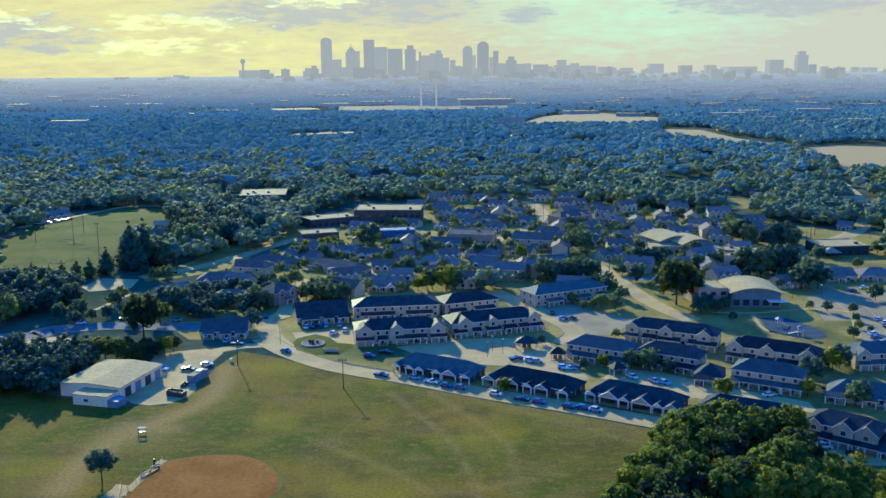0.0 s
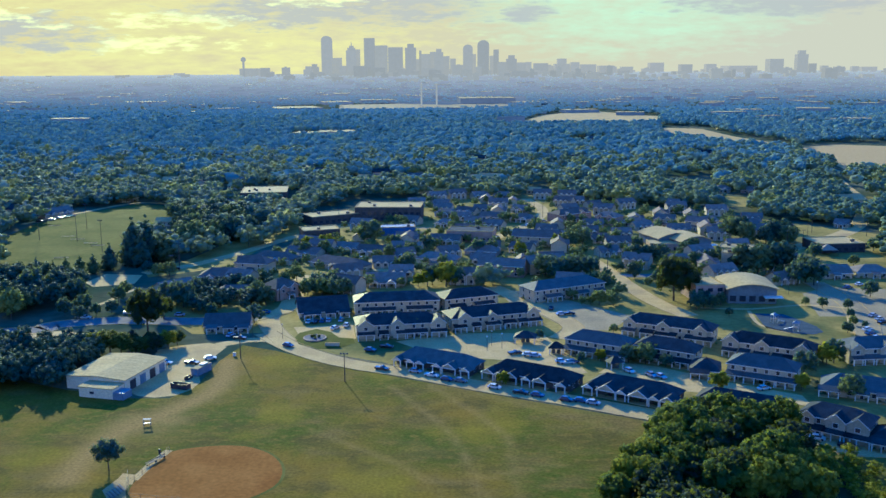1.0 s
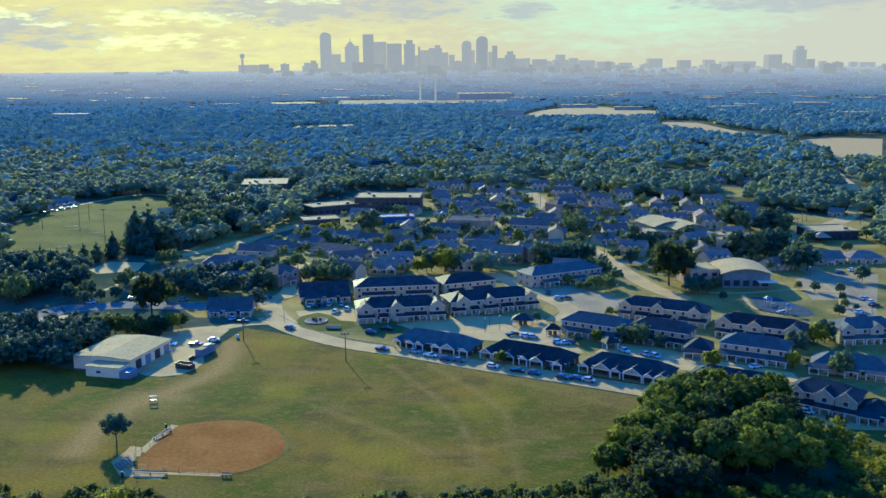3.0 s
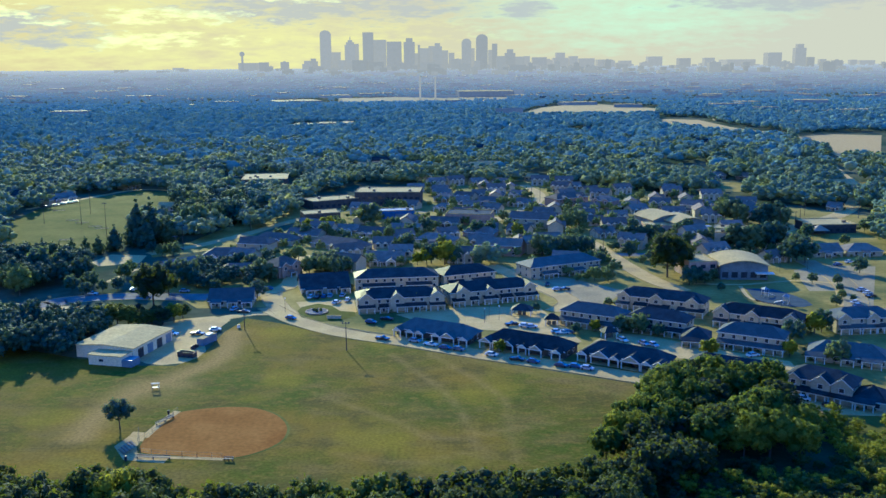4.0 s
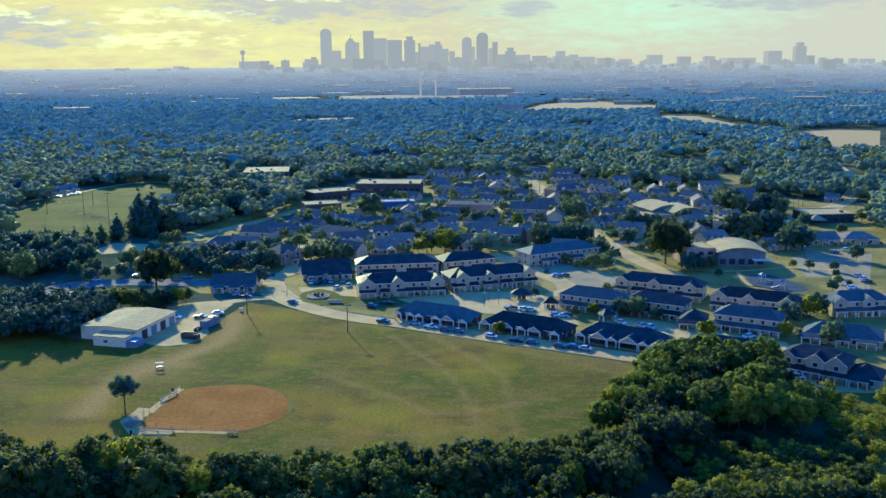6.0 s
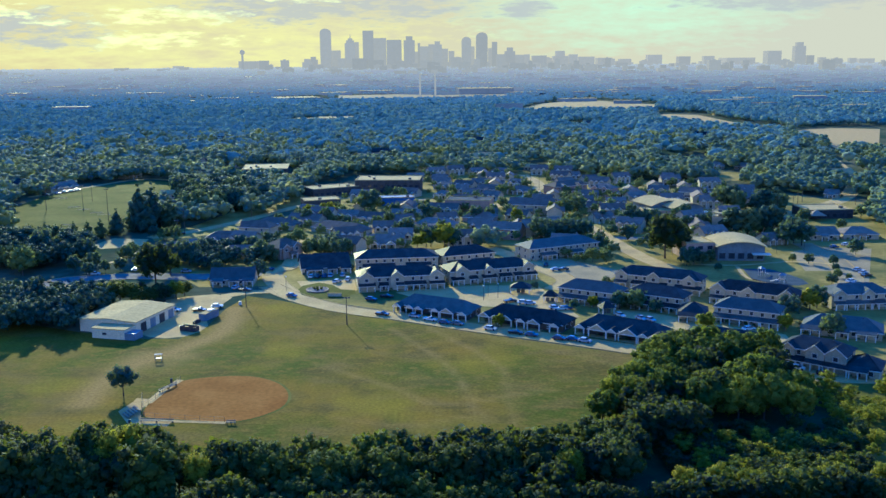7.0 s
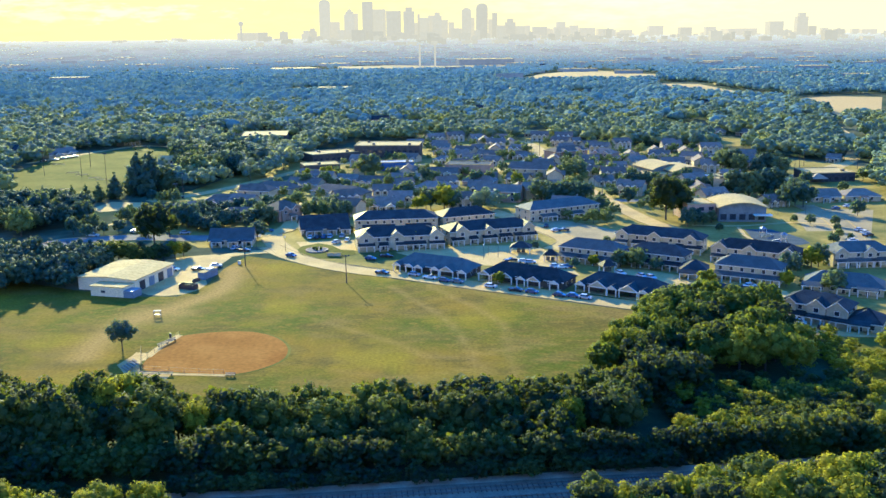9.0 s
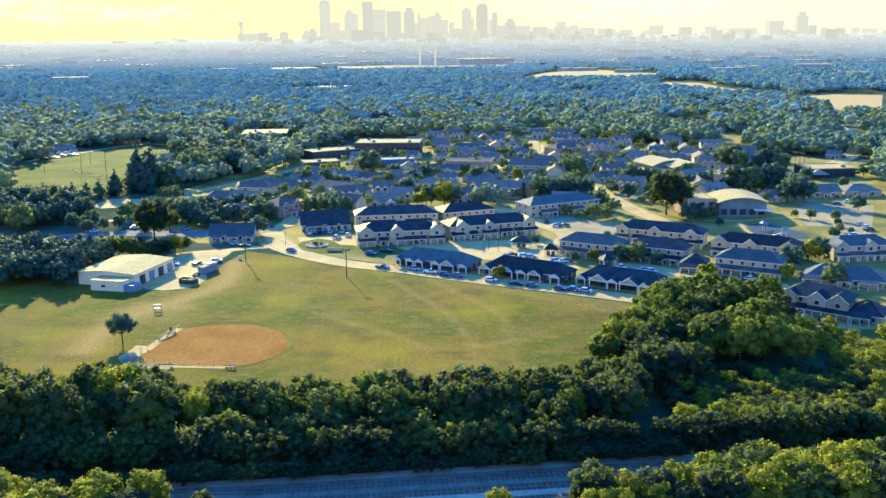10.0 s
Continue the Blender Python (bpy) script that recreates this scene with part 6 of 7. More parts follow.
for i in range(4000):
    x, y = random.uniform(-190, 330), random.uniform(430, 800)
    if len(lots) >= 84 or not inside(x, y, VILLAGE):
        continue
    if any(math.hypot(x - a, y - b) < 19 for a, b in lots) or any(math.hypot(x - a, y - b) < r + 5.5 for a, b, r in HOUSE_FOOT) or (np.hypot(road[:, 0] - x, road[:, 1] - y) < road[:, 2] + 9).any():
        continue
    k = random.randrange(3)
    m = Matrix.Translation((x, y, 0)) @ Matrix.Rotation(random.choice((-0.06, 0.04, -0.25, 1.45, 0.4, -0.5)), 4, "Z") @ Matrix.Translation((-7, -5, 0))
    if k + 10 in made:
        copy_thing(VILLAGE_HOMES[k], m)
    else:
        made.add(k + 10)
        VILLAGE_HOMES[k].matrix_world = m
    lots.append((x, y))
    block(x, y, 9)

scatter(430, VILLAGE, 3.5, 7.5, -1.2)

# large roofs far out
for p, q, d, h, lab in (((-240.1, 1489.0), (-197.5, 1484.5), 60, 7, "school"), ((-196.3, 1508.7), (-141.1, 1515.2), 50, 8, "school"), ((-410.2, 2362.2), (-301.9, 2404.9), 120, 10, "warehouse"), ((-342.5, 2769.3), (-263.9, 2795.4), 90, 10, "warehouse"),
                        ((46.9, 2775.5), (205.2, 2786.2), 130, 22, "stadium"), ((-242.6, 2833.8), (-144.2, 2857.6), 70, 14, "warehouse"), ((223.9, 2658.8), (316.7, 2721.2), 90, 9, "warehouse"), ((274.6, 2193.8), (353.9, 2208.1), 50, 9, "warehouse"),
                        ((369.3, 2076.5), (428.2, 2067.4), 40, 9, "warehouse"), ((42.0, 865.1), (65.1, 867.8), 20, 6, "shop"), ((629.2, 1682.0), (726.0, 1737.0), 40, 12, "apartment_block"), ((704.0, 1672.6), (776.5, 1696.2), 40, 9, "apartment_block"),
                        ((591.2, 1790.8), (629.4, 1804.2), 25, 16, "apartment_block")):
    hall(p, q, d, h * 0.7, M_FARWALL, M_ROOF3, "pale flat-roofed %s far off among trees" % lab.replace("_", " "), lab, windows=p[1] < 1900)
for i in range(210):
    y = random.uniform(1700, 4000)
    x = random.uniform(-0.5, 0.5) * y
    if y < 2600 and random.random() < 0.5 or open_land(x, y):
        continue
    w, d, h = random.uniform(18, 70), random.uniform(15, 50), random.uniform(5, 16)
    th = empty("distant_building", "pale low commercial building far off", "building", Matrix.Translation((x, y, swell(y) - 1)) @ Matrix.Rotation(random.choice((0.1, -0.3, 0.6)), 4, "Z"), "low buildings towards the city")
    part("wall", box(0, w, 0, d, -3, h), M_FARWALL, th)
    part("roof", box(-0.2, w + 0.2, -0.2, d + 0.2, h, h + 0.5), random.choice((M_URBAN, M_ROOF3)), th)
    block(x + w / 2, y + d / 2, max(w, d) * 0.5)

SHRUBS = []
for p, d, depth in FRONTS:
    out = Vector((d.y, -d.x, 0)).normalized()
    for i in range(int(d.length / 1.9)):
        if random.random() < 0.62:
            c = p + d * random.uniform(0.0, 1.0) + out * random.uniform(0.7, 1.1)
            h = random.uniform(0.8, 1.7)
            SHRUBS.append((c.x, c.y, 0, h / 12.0, h / 12.0 * random.uniform(1.0, 1.5)))
    for side in (0, 1):
        for i in range(3):
            if random.random() < 0.5:
                c = p + d * side + d.normalized() * (1.6 if side else -1.6) - out * random.uniform(1.0, depth - 1.0)
                h = random.uniform(1.2, 3.0)
                SHRUBS.append((c.x, c.y, 0, h / 12.0, h / 12.0 * random.uniform(0.9, 1.3)))
woods("shrubs", SHRUBS, stamps(140, 4, 6, 70, 1.5, r=5.0, h=12.0, core=0.85), M_LEAF_GARDEN, "low dark shrubs along the house fronts")
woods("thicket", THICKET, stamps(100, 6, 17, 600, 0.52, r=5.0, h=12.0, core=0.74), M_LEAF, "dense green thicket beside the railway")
woods("roadside_woods", ROADSIDE, stamps(130, 5, 15, 420, 0.6, r=5.0, h=12.0, core=0.78), M_LEAF_DARK, "dark green woods beside the main road")
# lighter yellow leaves put sunlight into the scrub's colour
woods("scrub", SCRUB, stamps(120, 5, 11, 340, 0.55, r=5.0, h=12.0, core=0.7), M_LEAF_YEL, "yellow-green scrub beside the railway, coloured to look sunlit")
woods("garden_trees", GARDEN, stamps(110, 5, 8, 130, 0.9, r=5.0, h=12.0, core=0.9), M_LEAF_GARDEN, "small rounded garden trees among the houses")
# haze-tinted leaf colours interleaved so that no band shows
NEAR_WOODS, MIDDLE_WOODS, FAR_WOODS = [], [], []
for p in spread(470, 1250, 12.0, 0.94, 0.85, 1.3, 1.3, 1.9):
    (NEAR_WOODS if random.random() > (p[1] - 800) / 450 else MIDDLE_WOODS).append(p)
for p in spread(1250, 2300, 14.0, 1.0, 0.9, 1.3, 1.2, 1.9):
    (MIDDLE_WOODS if random.random() > (p[1] - 1700) / 600 else FAR_WOODS).append(p)
FAR_WOODS += spread(2300, 3300, 21.0, 0.72, 0.6, 1.2, 1.1, 2.0)
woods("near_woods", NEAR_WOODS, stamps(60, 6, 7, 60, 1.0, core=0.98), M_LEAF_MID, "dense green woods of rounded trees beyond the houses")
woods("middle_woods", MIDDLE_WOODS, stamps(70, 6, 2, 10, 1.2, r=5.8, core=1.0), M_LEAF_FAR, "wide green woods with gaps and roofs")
# the far canopies carry haze painted on as emission
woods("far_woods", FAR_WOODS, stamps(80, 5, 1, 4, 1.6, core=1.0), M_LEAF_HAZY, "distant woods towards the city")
woods("farthest_woods", spread(3300, 4700, 30.0, 0.50, 0.45, 0.8, 1.4, 2.6), stamps(90, 3, 0, 5, 3.6), M_LEAF_HAZY, "woods towards the horizon, faint with painted haze")


# ---- the city ----
def skyscraper(x, y, w, top, style="flat", mat=None, d=None):
    """A tower whose roof reaches the height top; styles: flat, dome, spire, step, ball."""
    z0 = swell(y) - 4
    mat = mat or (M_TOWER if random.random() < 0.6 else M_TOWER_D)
    d = d or w * random.uniform(0.8, 1.2)
    th = empty("skyscraper", {"flat": "flat-topped hazy grey skyscraper", "dome": "hazy grey skyscraper with a rounded top", "spire": "hazy grey skyscraper with stepped crown and spires",
                              "step": "hazy grey skyscraper with stepped top", "ball": "slender observation tower with a ball on top"}[style], "skyscraper", Matrix.Translation((x, y, z0)), "city skyline")
    H = top - z0
    if style == "ball":
        part("shaft", tube((0, 0, 0), (0, 0, H - 12), w * 0.22, w * 0.2, 10), mat, th)
        bm = bmesh.new()
        bmesh.ops.create_icosphere(bm, subdivisions=2, radius=w * 0.5, matrix=Matrix.Translation((0, 0, H - w * 0.45)))
        part("ball", bm, mat, th)
        return
    body = {"flat": H, "dome": H - w * 0.42, "spire": H - w * 0.75, "step": H - w * 0.35}[style]
    part("shaft", box(-w / 2, w / 2, 0, d, 0, body), mat, th)
    if style == "dome":
        k = 12
        arc = [(-w / 2 * math.cos(math.pi * i / k), body + w * 0.42 * math.sin(math.pi * i / k)) for i in range(k + 1)]
        v = [(px, py, pz) for py in (0, d) for px, pz in arc]
        m = k + 1
        part("vault", (v, [tuple(range(m)), tuple(range(m, 2 * m))[::-1]] + [(i, m + i, m + i + 1, i + 1) for i in range(k)]), mat, th)
    elif style == "spire":
        part("crown", joined(box(-w * 0.36, w * 0.36, d * 0.1, d * 0.9, body, body + w * 0.25), box(-w * 0.2, w * 0.2, d * 0.2, d * 0.8, body + w * 0.25, body + w * 0.45)), mat, th)
        part("spire", tube((0, d / 2, body + w * 0.45), (0, d / 2, H + w * 0.1), w * 0.06, w * 0.02, 6), mat, th)
    elif style == "step":
        part("crown", box(-w * 0.3, w * 0.3, d * 0.15, d * 0.85, body, H), mat, th)


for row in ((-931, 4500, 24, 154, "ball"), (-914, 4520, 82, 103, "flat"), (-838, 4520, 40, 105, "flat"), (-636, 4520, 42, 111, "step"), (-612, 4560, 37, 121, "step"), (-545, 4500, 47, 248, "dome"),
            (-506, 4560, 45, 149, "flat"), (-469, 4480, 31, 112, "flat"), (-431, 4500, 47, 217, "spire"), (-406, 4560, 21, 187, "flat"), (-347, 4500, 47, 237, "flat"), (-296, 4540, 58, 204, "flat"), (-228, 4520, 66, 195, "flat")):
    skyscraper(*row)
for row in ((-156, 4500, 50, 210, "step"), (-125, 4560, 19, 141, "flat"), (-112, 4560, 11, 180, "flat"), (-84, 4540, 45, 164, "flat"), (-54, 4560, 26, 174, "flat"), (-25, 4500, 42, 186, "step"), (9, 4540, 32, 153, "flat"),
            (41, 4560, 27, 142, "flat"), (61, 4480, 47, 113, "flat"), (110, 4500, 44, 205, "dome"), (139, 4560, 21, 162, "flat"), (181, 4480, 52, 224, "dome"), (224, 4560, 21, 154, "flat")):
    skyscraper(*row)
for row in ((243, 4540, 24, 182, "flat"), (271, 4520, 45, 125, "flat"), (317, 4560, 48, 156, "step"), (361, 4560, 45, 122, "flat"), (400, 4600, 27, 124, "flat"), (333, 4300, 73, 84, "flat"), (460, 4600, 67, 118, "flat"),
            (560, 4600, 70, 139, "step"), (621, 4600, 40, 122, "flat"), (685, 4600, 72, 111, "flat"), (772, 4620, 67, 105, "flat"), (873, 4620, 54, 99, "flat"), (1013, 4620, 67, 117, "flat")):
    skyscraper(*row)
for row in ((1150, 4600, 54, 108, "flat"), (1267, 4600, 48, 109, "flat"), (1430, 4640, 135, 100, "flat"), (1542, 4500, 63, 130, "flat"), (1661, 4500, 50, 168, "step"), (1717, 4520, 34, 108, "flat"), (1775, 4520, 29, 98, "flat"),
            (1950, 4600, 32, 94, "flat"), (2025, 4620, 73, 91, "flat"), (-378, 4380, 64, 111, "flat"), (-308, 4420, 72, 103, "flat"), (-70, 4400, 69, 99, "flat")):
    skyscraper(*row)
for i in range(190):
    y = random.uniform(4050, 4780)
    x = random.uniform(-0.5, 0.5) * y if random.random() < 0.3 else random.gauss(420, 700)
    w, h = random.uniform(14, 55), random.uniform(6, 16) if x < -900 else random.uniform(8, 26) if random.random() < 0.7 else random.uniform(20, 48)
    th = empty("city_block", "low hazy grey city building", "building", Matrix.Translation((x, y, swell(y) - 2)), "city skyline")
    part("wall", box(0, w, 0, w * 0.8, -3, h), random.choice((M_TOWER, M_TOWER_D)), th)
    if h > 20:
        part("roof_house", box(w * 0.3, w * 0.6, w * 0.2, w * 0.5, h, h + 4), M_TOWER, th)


# ---- small things on the field ----
def light_pole(p, h, heads=3):
    th = empty("light_pole", "tall dark wooden floodlight pole on the grass", "light pole", Matrix.Translation((*p, 0)), "floodlight poles")
    part("pole", tube((0, 0, -0.3), (0, 0, h), 0.19, 0.12, 8), M_TIE, th)
    part("crossarm", box(-1.3, 1.3, -0.08, 0.08, h - 0.5, h - 0.35), M_TIE, th)
    for i in range(heads):
        x = -1.1 + i * 2.2 / max(heads - 1, 1)
        lampp = part("floodlight", tube((x, -0.1, h - 0.3), (x, -0.55, h - 0.1), 0.16, 0.3, 8), M_STEEL, th)
        part("lens", tube((x, -0.55, h - 0.1), (x, -0.58, h - 0.09), 0.27, 0.27, 8), M_GLASS, lampp)


light_pole((-34.7, 322.5), 10.3)
light_pole((-75.9, 349.5), 10.5)
for p, h in (((-201, 559), 19), ((-229, 594), 17), ((-240, 640), 17), ((-255, 600), 16), ((-144.9, 519.7), 12), ((-144.0, 502.3), 9)):
    light_pole(p, h, 4)
pad = empty("pole_box", "small white meter box beside a pole", "box", Matrix.Translation((*(-78.9, 352.9), 0)))
part("cabinet", box(-0.5, 0.5, -0.4, 0.4, 0, 1.3), M_TRIM, pad)
part("cap", box(-0.55, 0.55, -0.45, 0.45, 1.3, 1.38), M_STEEL, pad)

# home plate seats and fences
bl = empty("bleachers", "aluminium bleachers with five pale benches", "bleachers", Matrix.Translation((*(-84.5, 235.4), 0)) @ Matrix.Rotation(radians(-52), 4, "Z"))
for i in range(5):
    part("bench_plank", box(-2.2, 2.2, i * 0.75 - 0.2, i * 0.75 + 0.12, 0.42 + i * 0.3, 0.47 + i * 0.3), M_ALU, bl)
    part("foot_plank", box(-2.2, 2.2, i * 0.75 - 0.5, i * 0.75 - 0.22, 0.12 + i * 0.3, 0.16 + i * 0.3), M_STEEL, bl)
for x in (-1.9, 0, 1.9):
    part("frame", joined(tube((x, -0.4, 0), (x, 3.2, 1.7), 0.04, 0.04, 5), tube((x, 3.2, 0), (x, 3.2, 1.7), 0.04, 0.04, 5), tube((x, 1.4, 0), (x, 1.4, 0.9), 0.04, 0.04, 5)), M_STEEL, bl)


def bench(p, turn, n, label):
    th = empty("dugout_bench", label, "bench", Matrix.Translation((*p, 0.08)) @ Matrix.Rotation(radians(turn), 4, "Z"))
    part("seat", box(-n, n, -0.25, 0.25, 0.45, 0.52), M_ALU, th)
    part("back", box(-n, n, 0.28, 0.34, 0.65, 0.95), M_ALU, th)
    for x in (-n + 0.3, 0, n - 0.3):
        part("leg", box(x - 0.05, x + 0.05, -0.2, 0.32, 0, 0.45), M_DARKM, th)


bench((-75.0, 230.6), -4, 4.5, "long pale dugout bench on a sandy pad")
bench((-55.4, 229.1), -3, 1.3, "short pale bench beside the fence")
bench((-79.4, 256.5), 62, 3.5, "pale dugout bench along the foul line")


def fence(points, h, label, name="chain_fence"):
    th = empty(name, label, "fence")
    line = smooth_line(points, 3.0)
    for i, p in enumerate(line):
        part("post", tube((p.x, p.y, 0), (p.x, p.y, h), 0.05, 0.05, 5), M_DARKM, th)
        if i:
            a = line[i - 1]
            for z in (0.1, h * 0.5, h - 0.05):
                part("rail", tube((a.x, a.y, z), (p.x, p.y, z), 0.03, 0.03, 4), M_STEEL, th)


fence([(-77.7, 263.5), (-79.8, 252.4), (-81.9, 241.4)], 1.6, "low chain fence along the foul line")
fence([(-81.9, 241.4), (-79.9, 234.2)], 4.5, "tall chain backstop behind home plate", "backstop")
fence([(-79.2, 233.8), (-67.9, 231.6), (-57.3, 230.2)], 1.6, "low chain fence along the foul line")

for p, h in (((-80.0, 262.1), 1.6), ((-81.6, 229.3), 1.7)):
    th = empty("bin", "dark upright rubbish bin beside the fence", "bin", Matrix.Translation((*p, 0.05)))
    part("drum", tube((0, 0, 0), (0, 0, h * 0.7), 0.32, 0.36, 10), M_DARKM, th)
    part("lid", tube((0, 0, h * 0.7), (0, 0, h * 0.78), 0.38, 0.2, 10), M_DARKM, th)

goal = empty("shelter_frame", "small pale framed stand on the grass", "stand", Matrix.Translation((*(-90.0, 283.3), 0)) @ Matrix.Rotation(0.1, 4, "Z"))
for x in (-1.0, 1.0):
    for y in (-0.5, 0.5):
        part("post", tube((x, y, 0), (x, y, 2.0), 0.07, 0.07, 6), M_PALE, goal)
part("top", box(-1.2, 1.2, -0.6, 0.6, 2.0, 2.1), M_PALE, goal)
part("shelf", box(-1.1, 1.1, -0.5, 0.5, 0.7, 0.85), M_GREYBLUE, goal)

for p in ((-266.0, 651.4), (-240.6, 609.0), (-230.5, 598.6), (-217.3, 584.6), (-210.0, 576.9), (-217.4, 539.4)):
    bench(p, 10, 4.0, "white bench on the sports field")

# ---- the entrance island ----
sheet("island", [(-60.1, 377.0), (-59.3, 383.5), (-53.2, 389.2), (-46.9, 384.8), (-42.6, 376.5), (-36.6, 374.8), (-35.6, 368.5), (-41.0, 361.9), (-49.4, 360.6), (-57.3, 367.5)], M_LAWN2, 0.10, "grassed island at the entrance", "island")
pl = empty("round_planter", "round raised planter with small shrubs", "planter", Matrix.Translation((*(-52.0, 375.2), 0.1)))
k = 20
ring = [(math.cos(math.tau * i / k), math.sin(math.tau * i / k)) for i in range(k)]
for i in range(k):
    (a, b), (c, d) = ring[i], ring[(i + 1) % k]
    part("kerb_stone", ([(a * 4.6, b * 4.6, 0), (c * 4.6, d * 4.6, 0), (c * 4.6, d * 4.6, 0.5), (a * 4.6, b * 4.6, 0.5), (a * 4.2, b * 4.2, 0), (c * 4.2, d * 4.2, 0), (c * 4.2, d * 4.2, 0.5), (a * 4.2, b * 4.2, 0.5)],
                        [(0, 1, 2, 3), (3, 2, 6, 7), (5, 4, 7, 6)]), M_BRICKW, pl)
part("soil", ([(a * 4.2, b * 4.2, 0.35) for a, b in ring], [tuple(range(k))]), M_ASPHALT, pl)
v, f, nn = crown(200, [((0, 0, 0.9), 0.9), ((1.5, 0.6, 0.7), 0.7), ((-1.4, 0.8, 0.7), 0.7), ((0.3, -1.6, 0.6), 0.6)], 160, 0.25)
part("shrubs", (v.tolist(), f), M_LEAF, pl)
sg = empty("entrance_sign", "long low pale entrance sign wall", "sign", Matrix.Translation((*(-43.9, 364.9), 0.1)) @ Matrix.Rotation(-0.05, 4, "Z"))
part("wall", box(-2.8, 2.8, -0.2, 0.2, 0, 1.2), M_WALL, sg)
part("coping", box(-2.9, 2.9, -0.28, 0.28, 1.2, 1.32), M_CONCRETE, sg)


# ---- courts: pavilion, kiosks, street lamps ----
def pavilion(p, turn, w, d, label):
    th = empty("pavilion", label, "pavilion", Matrix.Translation((*p, 0.06)) @ Matrix.Rotation(turn, 4, "Z"))
    for x in (-w / 2 + 0.3, w / 2 - 0.3):
        for y in (-d / 2 + 0.3, d / 2 - 0.3):
            part("post", box(x - 0.15, x + 0.15, y - 0.15, y + 0.15, 0, 2.6), M_TRIM, th)
    a, b = w / 2 + 0.4, d / 2 + 0.4
    part("roof", ([(-a, -b, 2.5), (a, -b, 2.5), (a, b, 2.5), (-a, b, 2.5), (-w * 0.12, 0, 4.6), (w * 0.12, 0, 4.6)], [(0, 1, 5, 4), (1, 2, 5), (2, 3, 4, 5), (3, 0, 4), (3, 2, 1, 0)]), M_ROOF, th)
    part("slab", box(-w / 2, w / 2, -d / 2, d / 2, -0.1, 0.08), M_CONCRETE, th)
    for i in range(2):
        part("mail_cabinet", box(-1.6 + i * 1.8, -0.2 + i * 1.8, -0.3, 0.3, 0.1, 1.6), M_STEEL, th)


pavilion((30.6, 368.4), -0.2, 8, 6, "open pavilion with a dark hipped roof")
pavilion((59.4, 335.4), 0.3, 5, 4, "small mail kiosk with a hipped roof")
pavilion((40.7, 353.4), -0.2, 5, 4, "small porch kiosk with a hipped roof")


def street_lamp(p, h=5.5):
    th = empty("street_lamp", "slim dark street lamp with a pale globe", "street lamp", Matrix.Translation((*p, 0.05)), "street lamps")
    part("post", tube((0, 0, 0), (0, 0, h), 0.09, 0.06, 6), M_DARKM, th)
    bm = bmesh.new()
    bmesh.ops.create_icosphere(bm, subdivisions=2, radius=0.32, matrix=Matrix.Translation((0, 0, h + 0.25)))
    part("globe", bm, M_TRIM, th)


for p in ((15.2, 356.9), (21.0, 360.4), (-27.0, 353.6), (99.7, 496.7), (108.6, 440.8), (17.3, 364.2), (158.8, 442.5), (172.6, 444.3), (-76.7, 375.8), (-64.8, 375.5), (135.0, 469.2), (49.1, 484.9), (67.2, 471.4), (-12.1, 474.0)):
    street_lamp(p)


def utility_pole(p, h=11):
    th = empty("utility_pole", "weathered wooden utility pole with crossarm", "utility pole", Matrix.Translation((*p, 0)), "utility poles")
    part("pole", tube((0, 0, -0.3), (0, 0, h), 0.17, 0.11, 6), M_BARK, th)
    part("crossarm", box(-1.2, 1.2, -0.06, 0.06, h - 0.9, h - 0.75), M_BARK, th)
    for x in (-1.0, 0, 1.0):
        part("insulator", tube((x, 0, h - 0.75), (x, 0, h - 0.5), 0.06, 0.04, 6), M_STEEL, th)


for p in ((208.3, 558.5), (219.8, 582.0), (232.2, 607.5), (261.0, 594.0), (63.9, 690.8), (68.7, 677.5), (84.6, 500.0), (128.3, 627.1), (199.2, 558.9), (-140.9, 505.0), (-104.9, 615.7), (-117.0, 567.8), (-73.2, 659.3), (80.2, 500.2)):
    utility_pole(p)

# ---- playground ----
sheet("play_surface", [(132.4, 409.4), (144.1, 408.1), (148.5, 396.9), (150.9, 388.1), (150.6, 379.7), (145.4, 376.5), (137.1, 378.4), (129.8, 386.9)], M_PLAY, 0.09, "dark soft playground surface", "play surface")


def play_tower(p, turn):
    th = empty("play_structure", "climbing tower with a pale slide", "play structure", Matrix.Translation((*p, 0.09)) @ Matrix.Rotation(turn, 4, "Z"))
    for x in (-1, 1):
        for y in (-1, 1):
            part("post", tube((x, y, 0), (x, y, 3.4), 0.08, 0.08, 6), M_TRIM, th)
    part("deck", box(-1.1, 1.1, -1.1, 1.1, 1.5, 1.62), M_STEEL, th)
    part("roof", ([(-1.4, -1.4, 3.3), (1.4, -1.4, 3.3), (1.4, 1.4, 3.3), (-1.4, 1.4, 3.3), (0, 0, 4.4)], [(0, 1, 4), (1, 2, 4), (2, 3, 4), (3, 0, 4), (3, 2, 1, 0)]), M_GREYBLUE, th)
    part("slide", ([(1.1, -0.5, 1.55), (1.1, 0.5, 1.55), (4.6, 0.5, 0.3), (4.6, -0.5, 0.3), (1.1, -0.5, 1.45), (1.1, 0.5, 1.45), (4.6, 0.5, 0.2), (4.6, -0.5, 0.2)], [(0, 1, 2, 3), (7, 6, 5, 4), (0, 3, 7, 4), (1, 5, 6, 2), (2, 6, 7, 3)]), M_TRIM, th)
    part("ladder", joined(tube((-1.1, -0.4, 1.5), (-2.0, -0.4, 0), 0.05, 0.05, 5), tube((-1.1, 0.4, 1.5), (-2.0, 0.4, 0), 0.05, 0.05, 5)), M_STEEL, th)


play_tower((135.9, 394.6), 0.2)
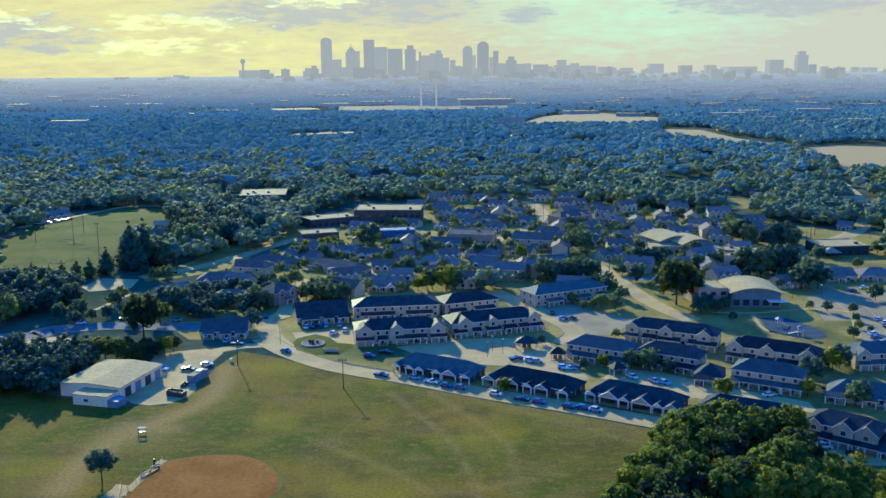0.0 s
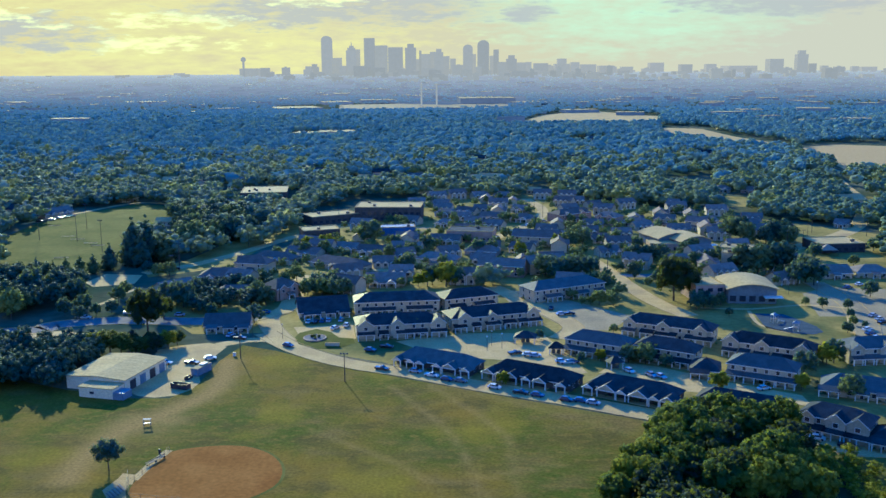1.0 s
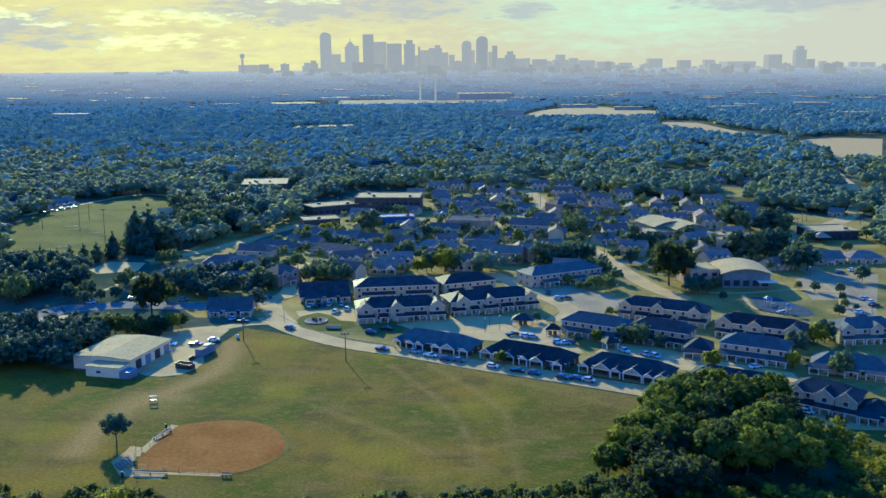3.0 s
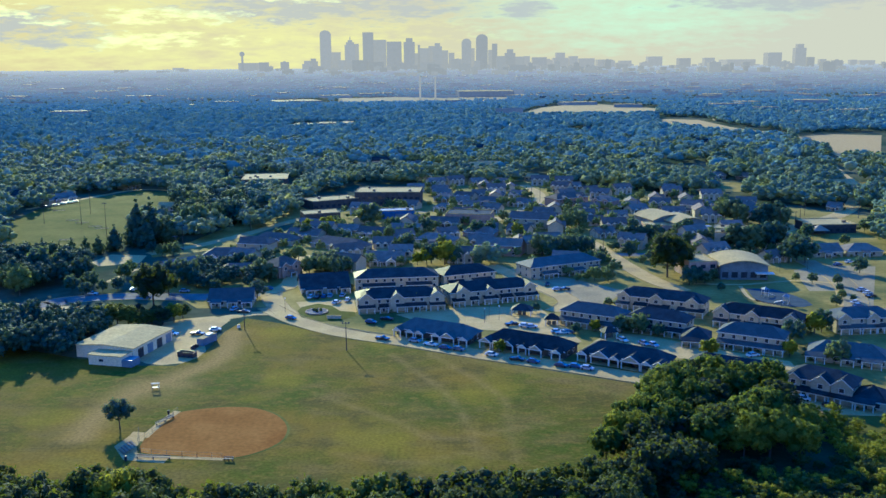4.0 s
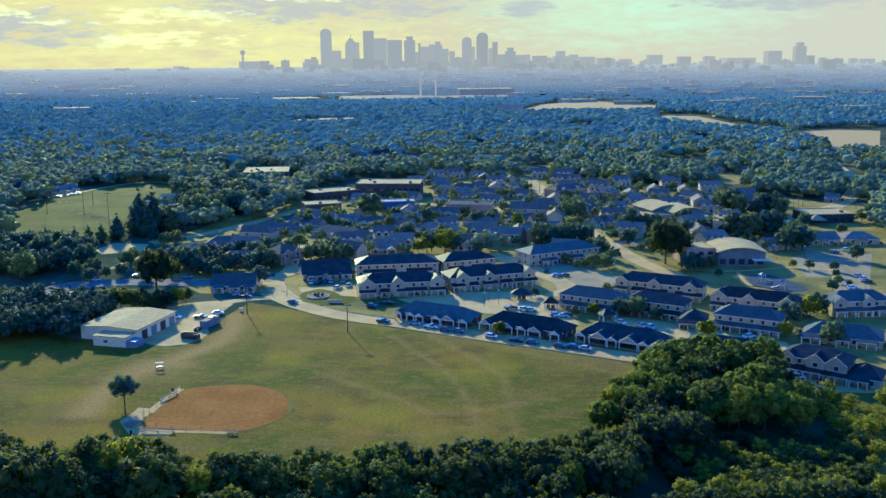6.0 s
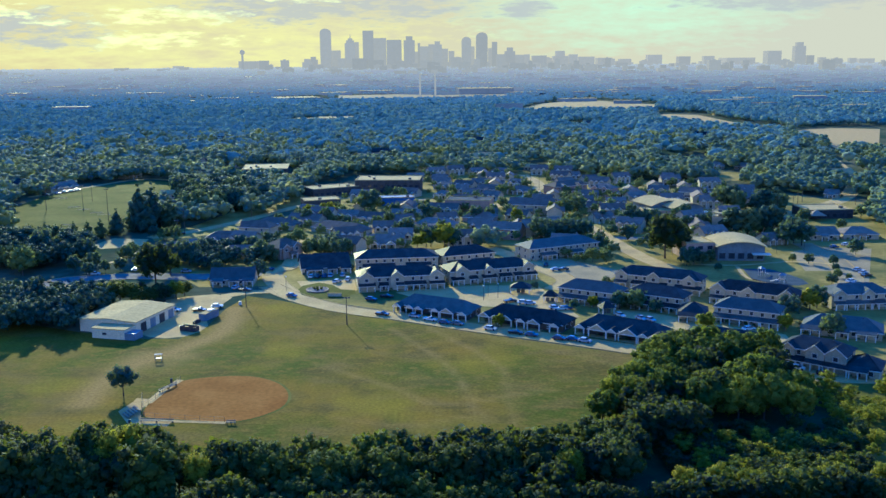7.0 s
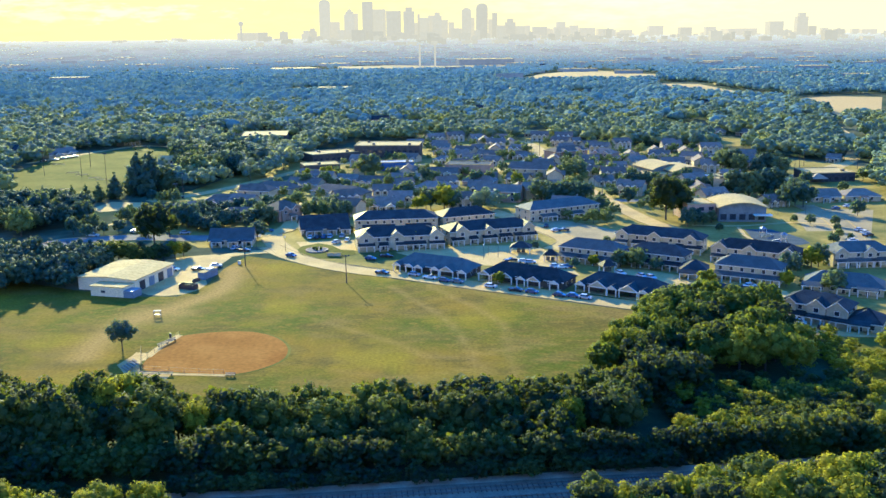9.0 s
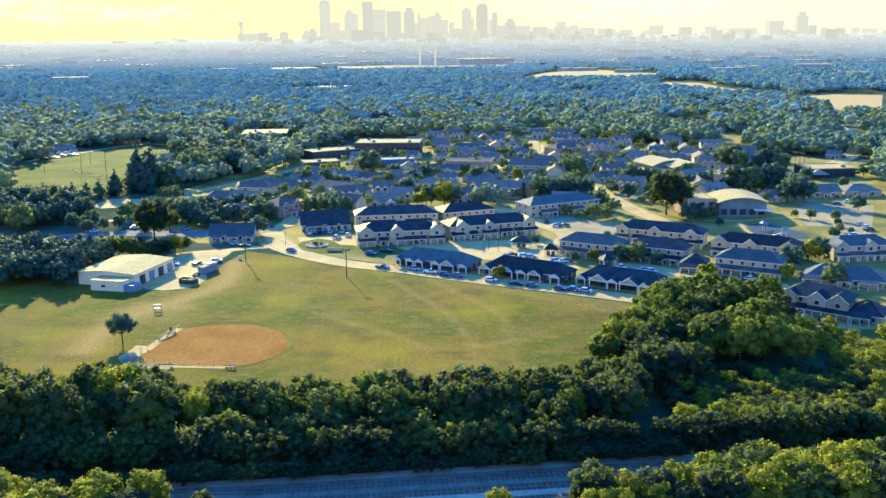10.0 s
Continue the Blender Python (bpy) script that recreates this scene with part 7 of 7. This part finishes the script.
play_tower((140.1, 381.6), 2.6)

tent = empty("canopy_tent", "white pointed canopy tent", "tent", Matrix.Translation((*(214.3, 537.9), 0)))
part("cover", ([(-5, -4, 3), (5, -4, 3), (5, 4, 3), (-5, 4, 3), (0, 0, 6)], [(0, 1, 4), (1, 2, 4), (2, 3, 4), (3, 0, 4), (3, 2, 1, 0)]), M_ALU, tent)
for x in (-4.8, 4.8):
    for y in (-3.8, 3.8):
        part("leg", tube((x, y, 0), (x, y, 3), 0.08, 0.08, 5), M_STEEL, tent)

# ---- railway tracks ----
line = smooth_line(RAIL_LINE, 5.0)
tie = mesh_of("tie", *box(-1.3, 1.3, -0.11, 0.11, 0.06, 0.22), M_TIE)
for n_track, off in enumerate((0.0, -4.6, -9.6)):
    tr = empty("railway_track", "steel railway track on dark timber ties", "railway track", group="railway tracks")
    run, total = [], 0.0
    for i, p in enumerate(line):
        d = (line[min(i + 1, len(line) - 1)] - line[max(i - 1, 0)]).normalized()
        run.append((p + Vector((-d.y, d.x, 0)) * off, d))
    for side in (-0.72, 0.72):
        shapes = []
        for (a, da), (b, db) in zip(run[:-1], run[1:]):
            a2, b2 = a + Vector((-da.y, da.x, 0)) * side, b + Vector((-db.y, db.x, 0)) * side
            shapes.append(tube((a2.x, a2.y, 0.30), (b2.x, b2.y, 0.30), 0.09, 0.09, 4))
        part("rail", joined(*shapes), M_STEEL, tr)
    count = 0
    for (a, da), (b, db) in zip(run[:-1], run[1:]):
        for k in range(5):
            p = a.lerp(b, k / 5)
            if -40 < p.x < 92 and count < 95:
                ob = new("tie", tie)
                ob.parent = tr
                ob.matrix_world = Matrix.Translation((p.x, p.y, 0.0)) @ Matrix.Rotation(math.atan2(da.y, da.x) + math.pi / 2, 4, "Z")
                count += 1

# masts of the fairground, made pale by the towers' painted haze glow
for x, d, w, top in ((-62, 2600, 6, 58), (-21, 2600, 6, 58)):
    th = empty("fair_mast", "slender fairground mast far off, pale with painted haze", "mast", Matrix.Translation((x, d, 0)))
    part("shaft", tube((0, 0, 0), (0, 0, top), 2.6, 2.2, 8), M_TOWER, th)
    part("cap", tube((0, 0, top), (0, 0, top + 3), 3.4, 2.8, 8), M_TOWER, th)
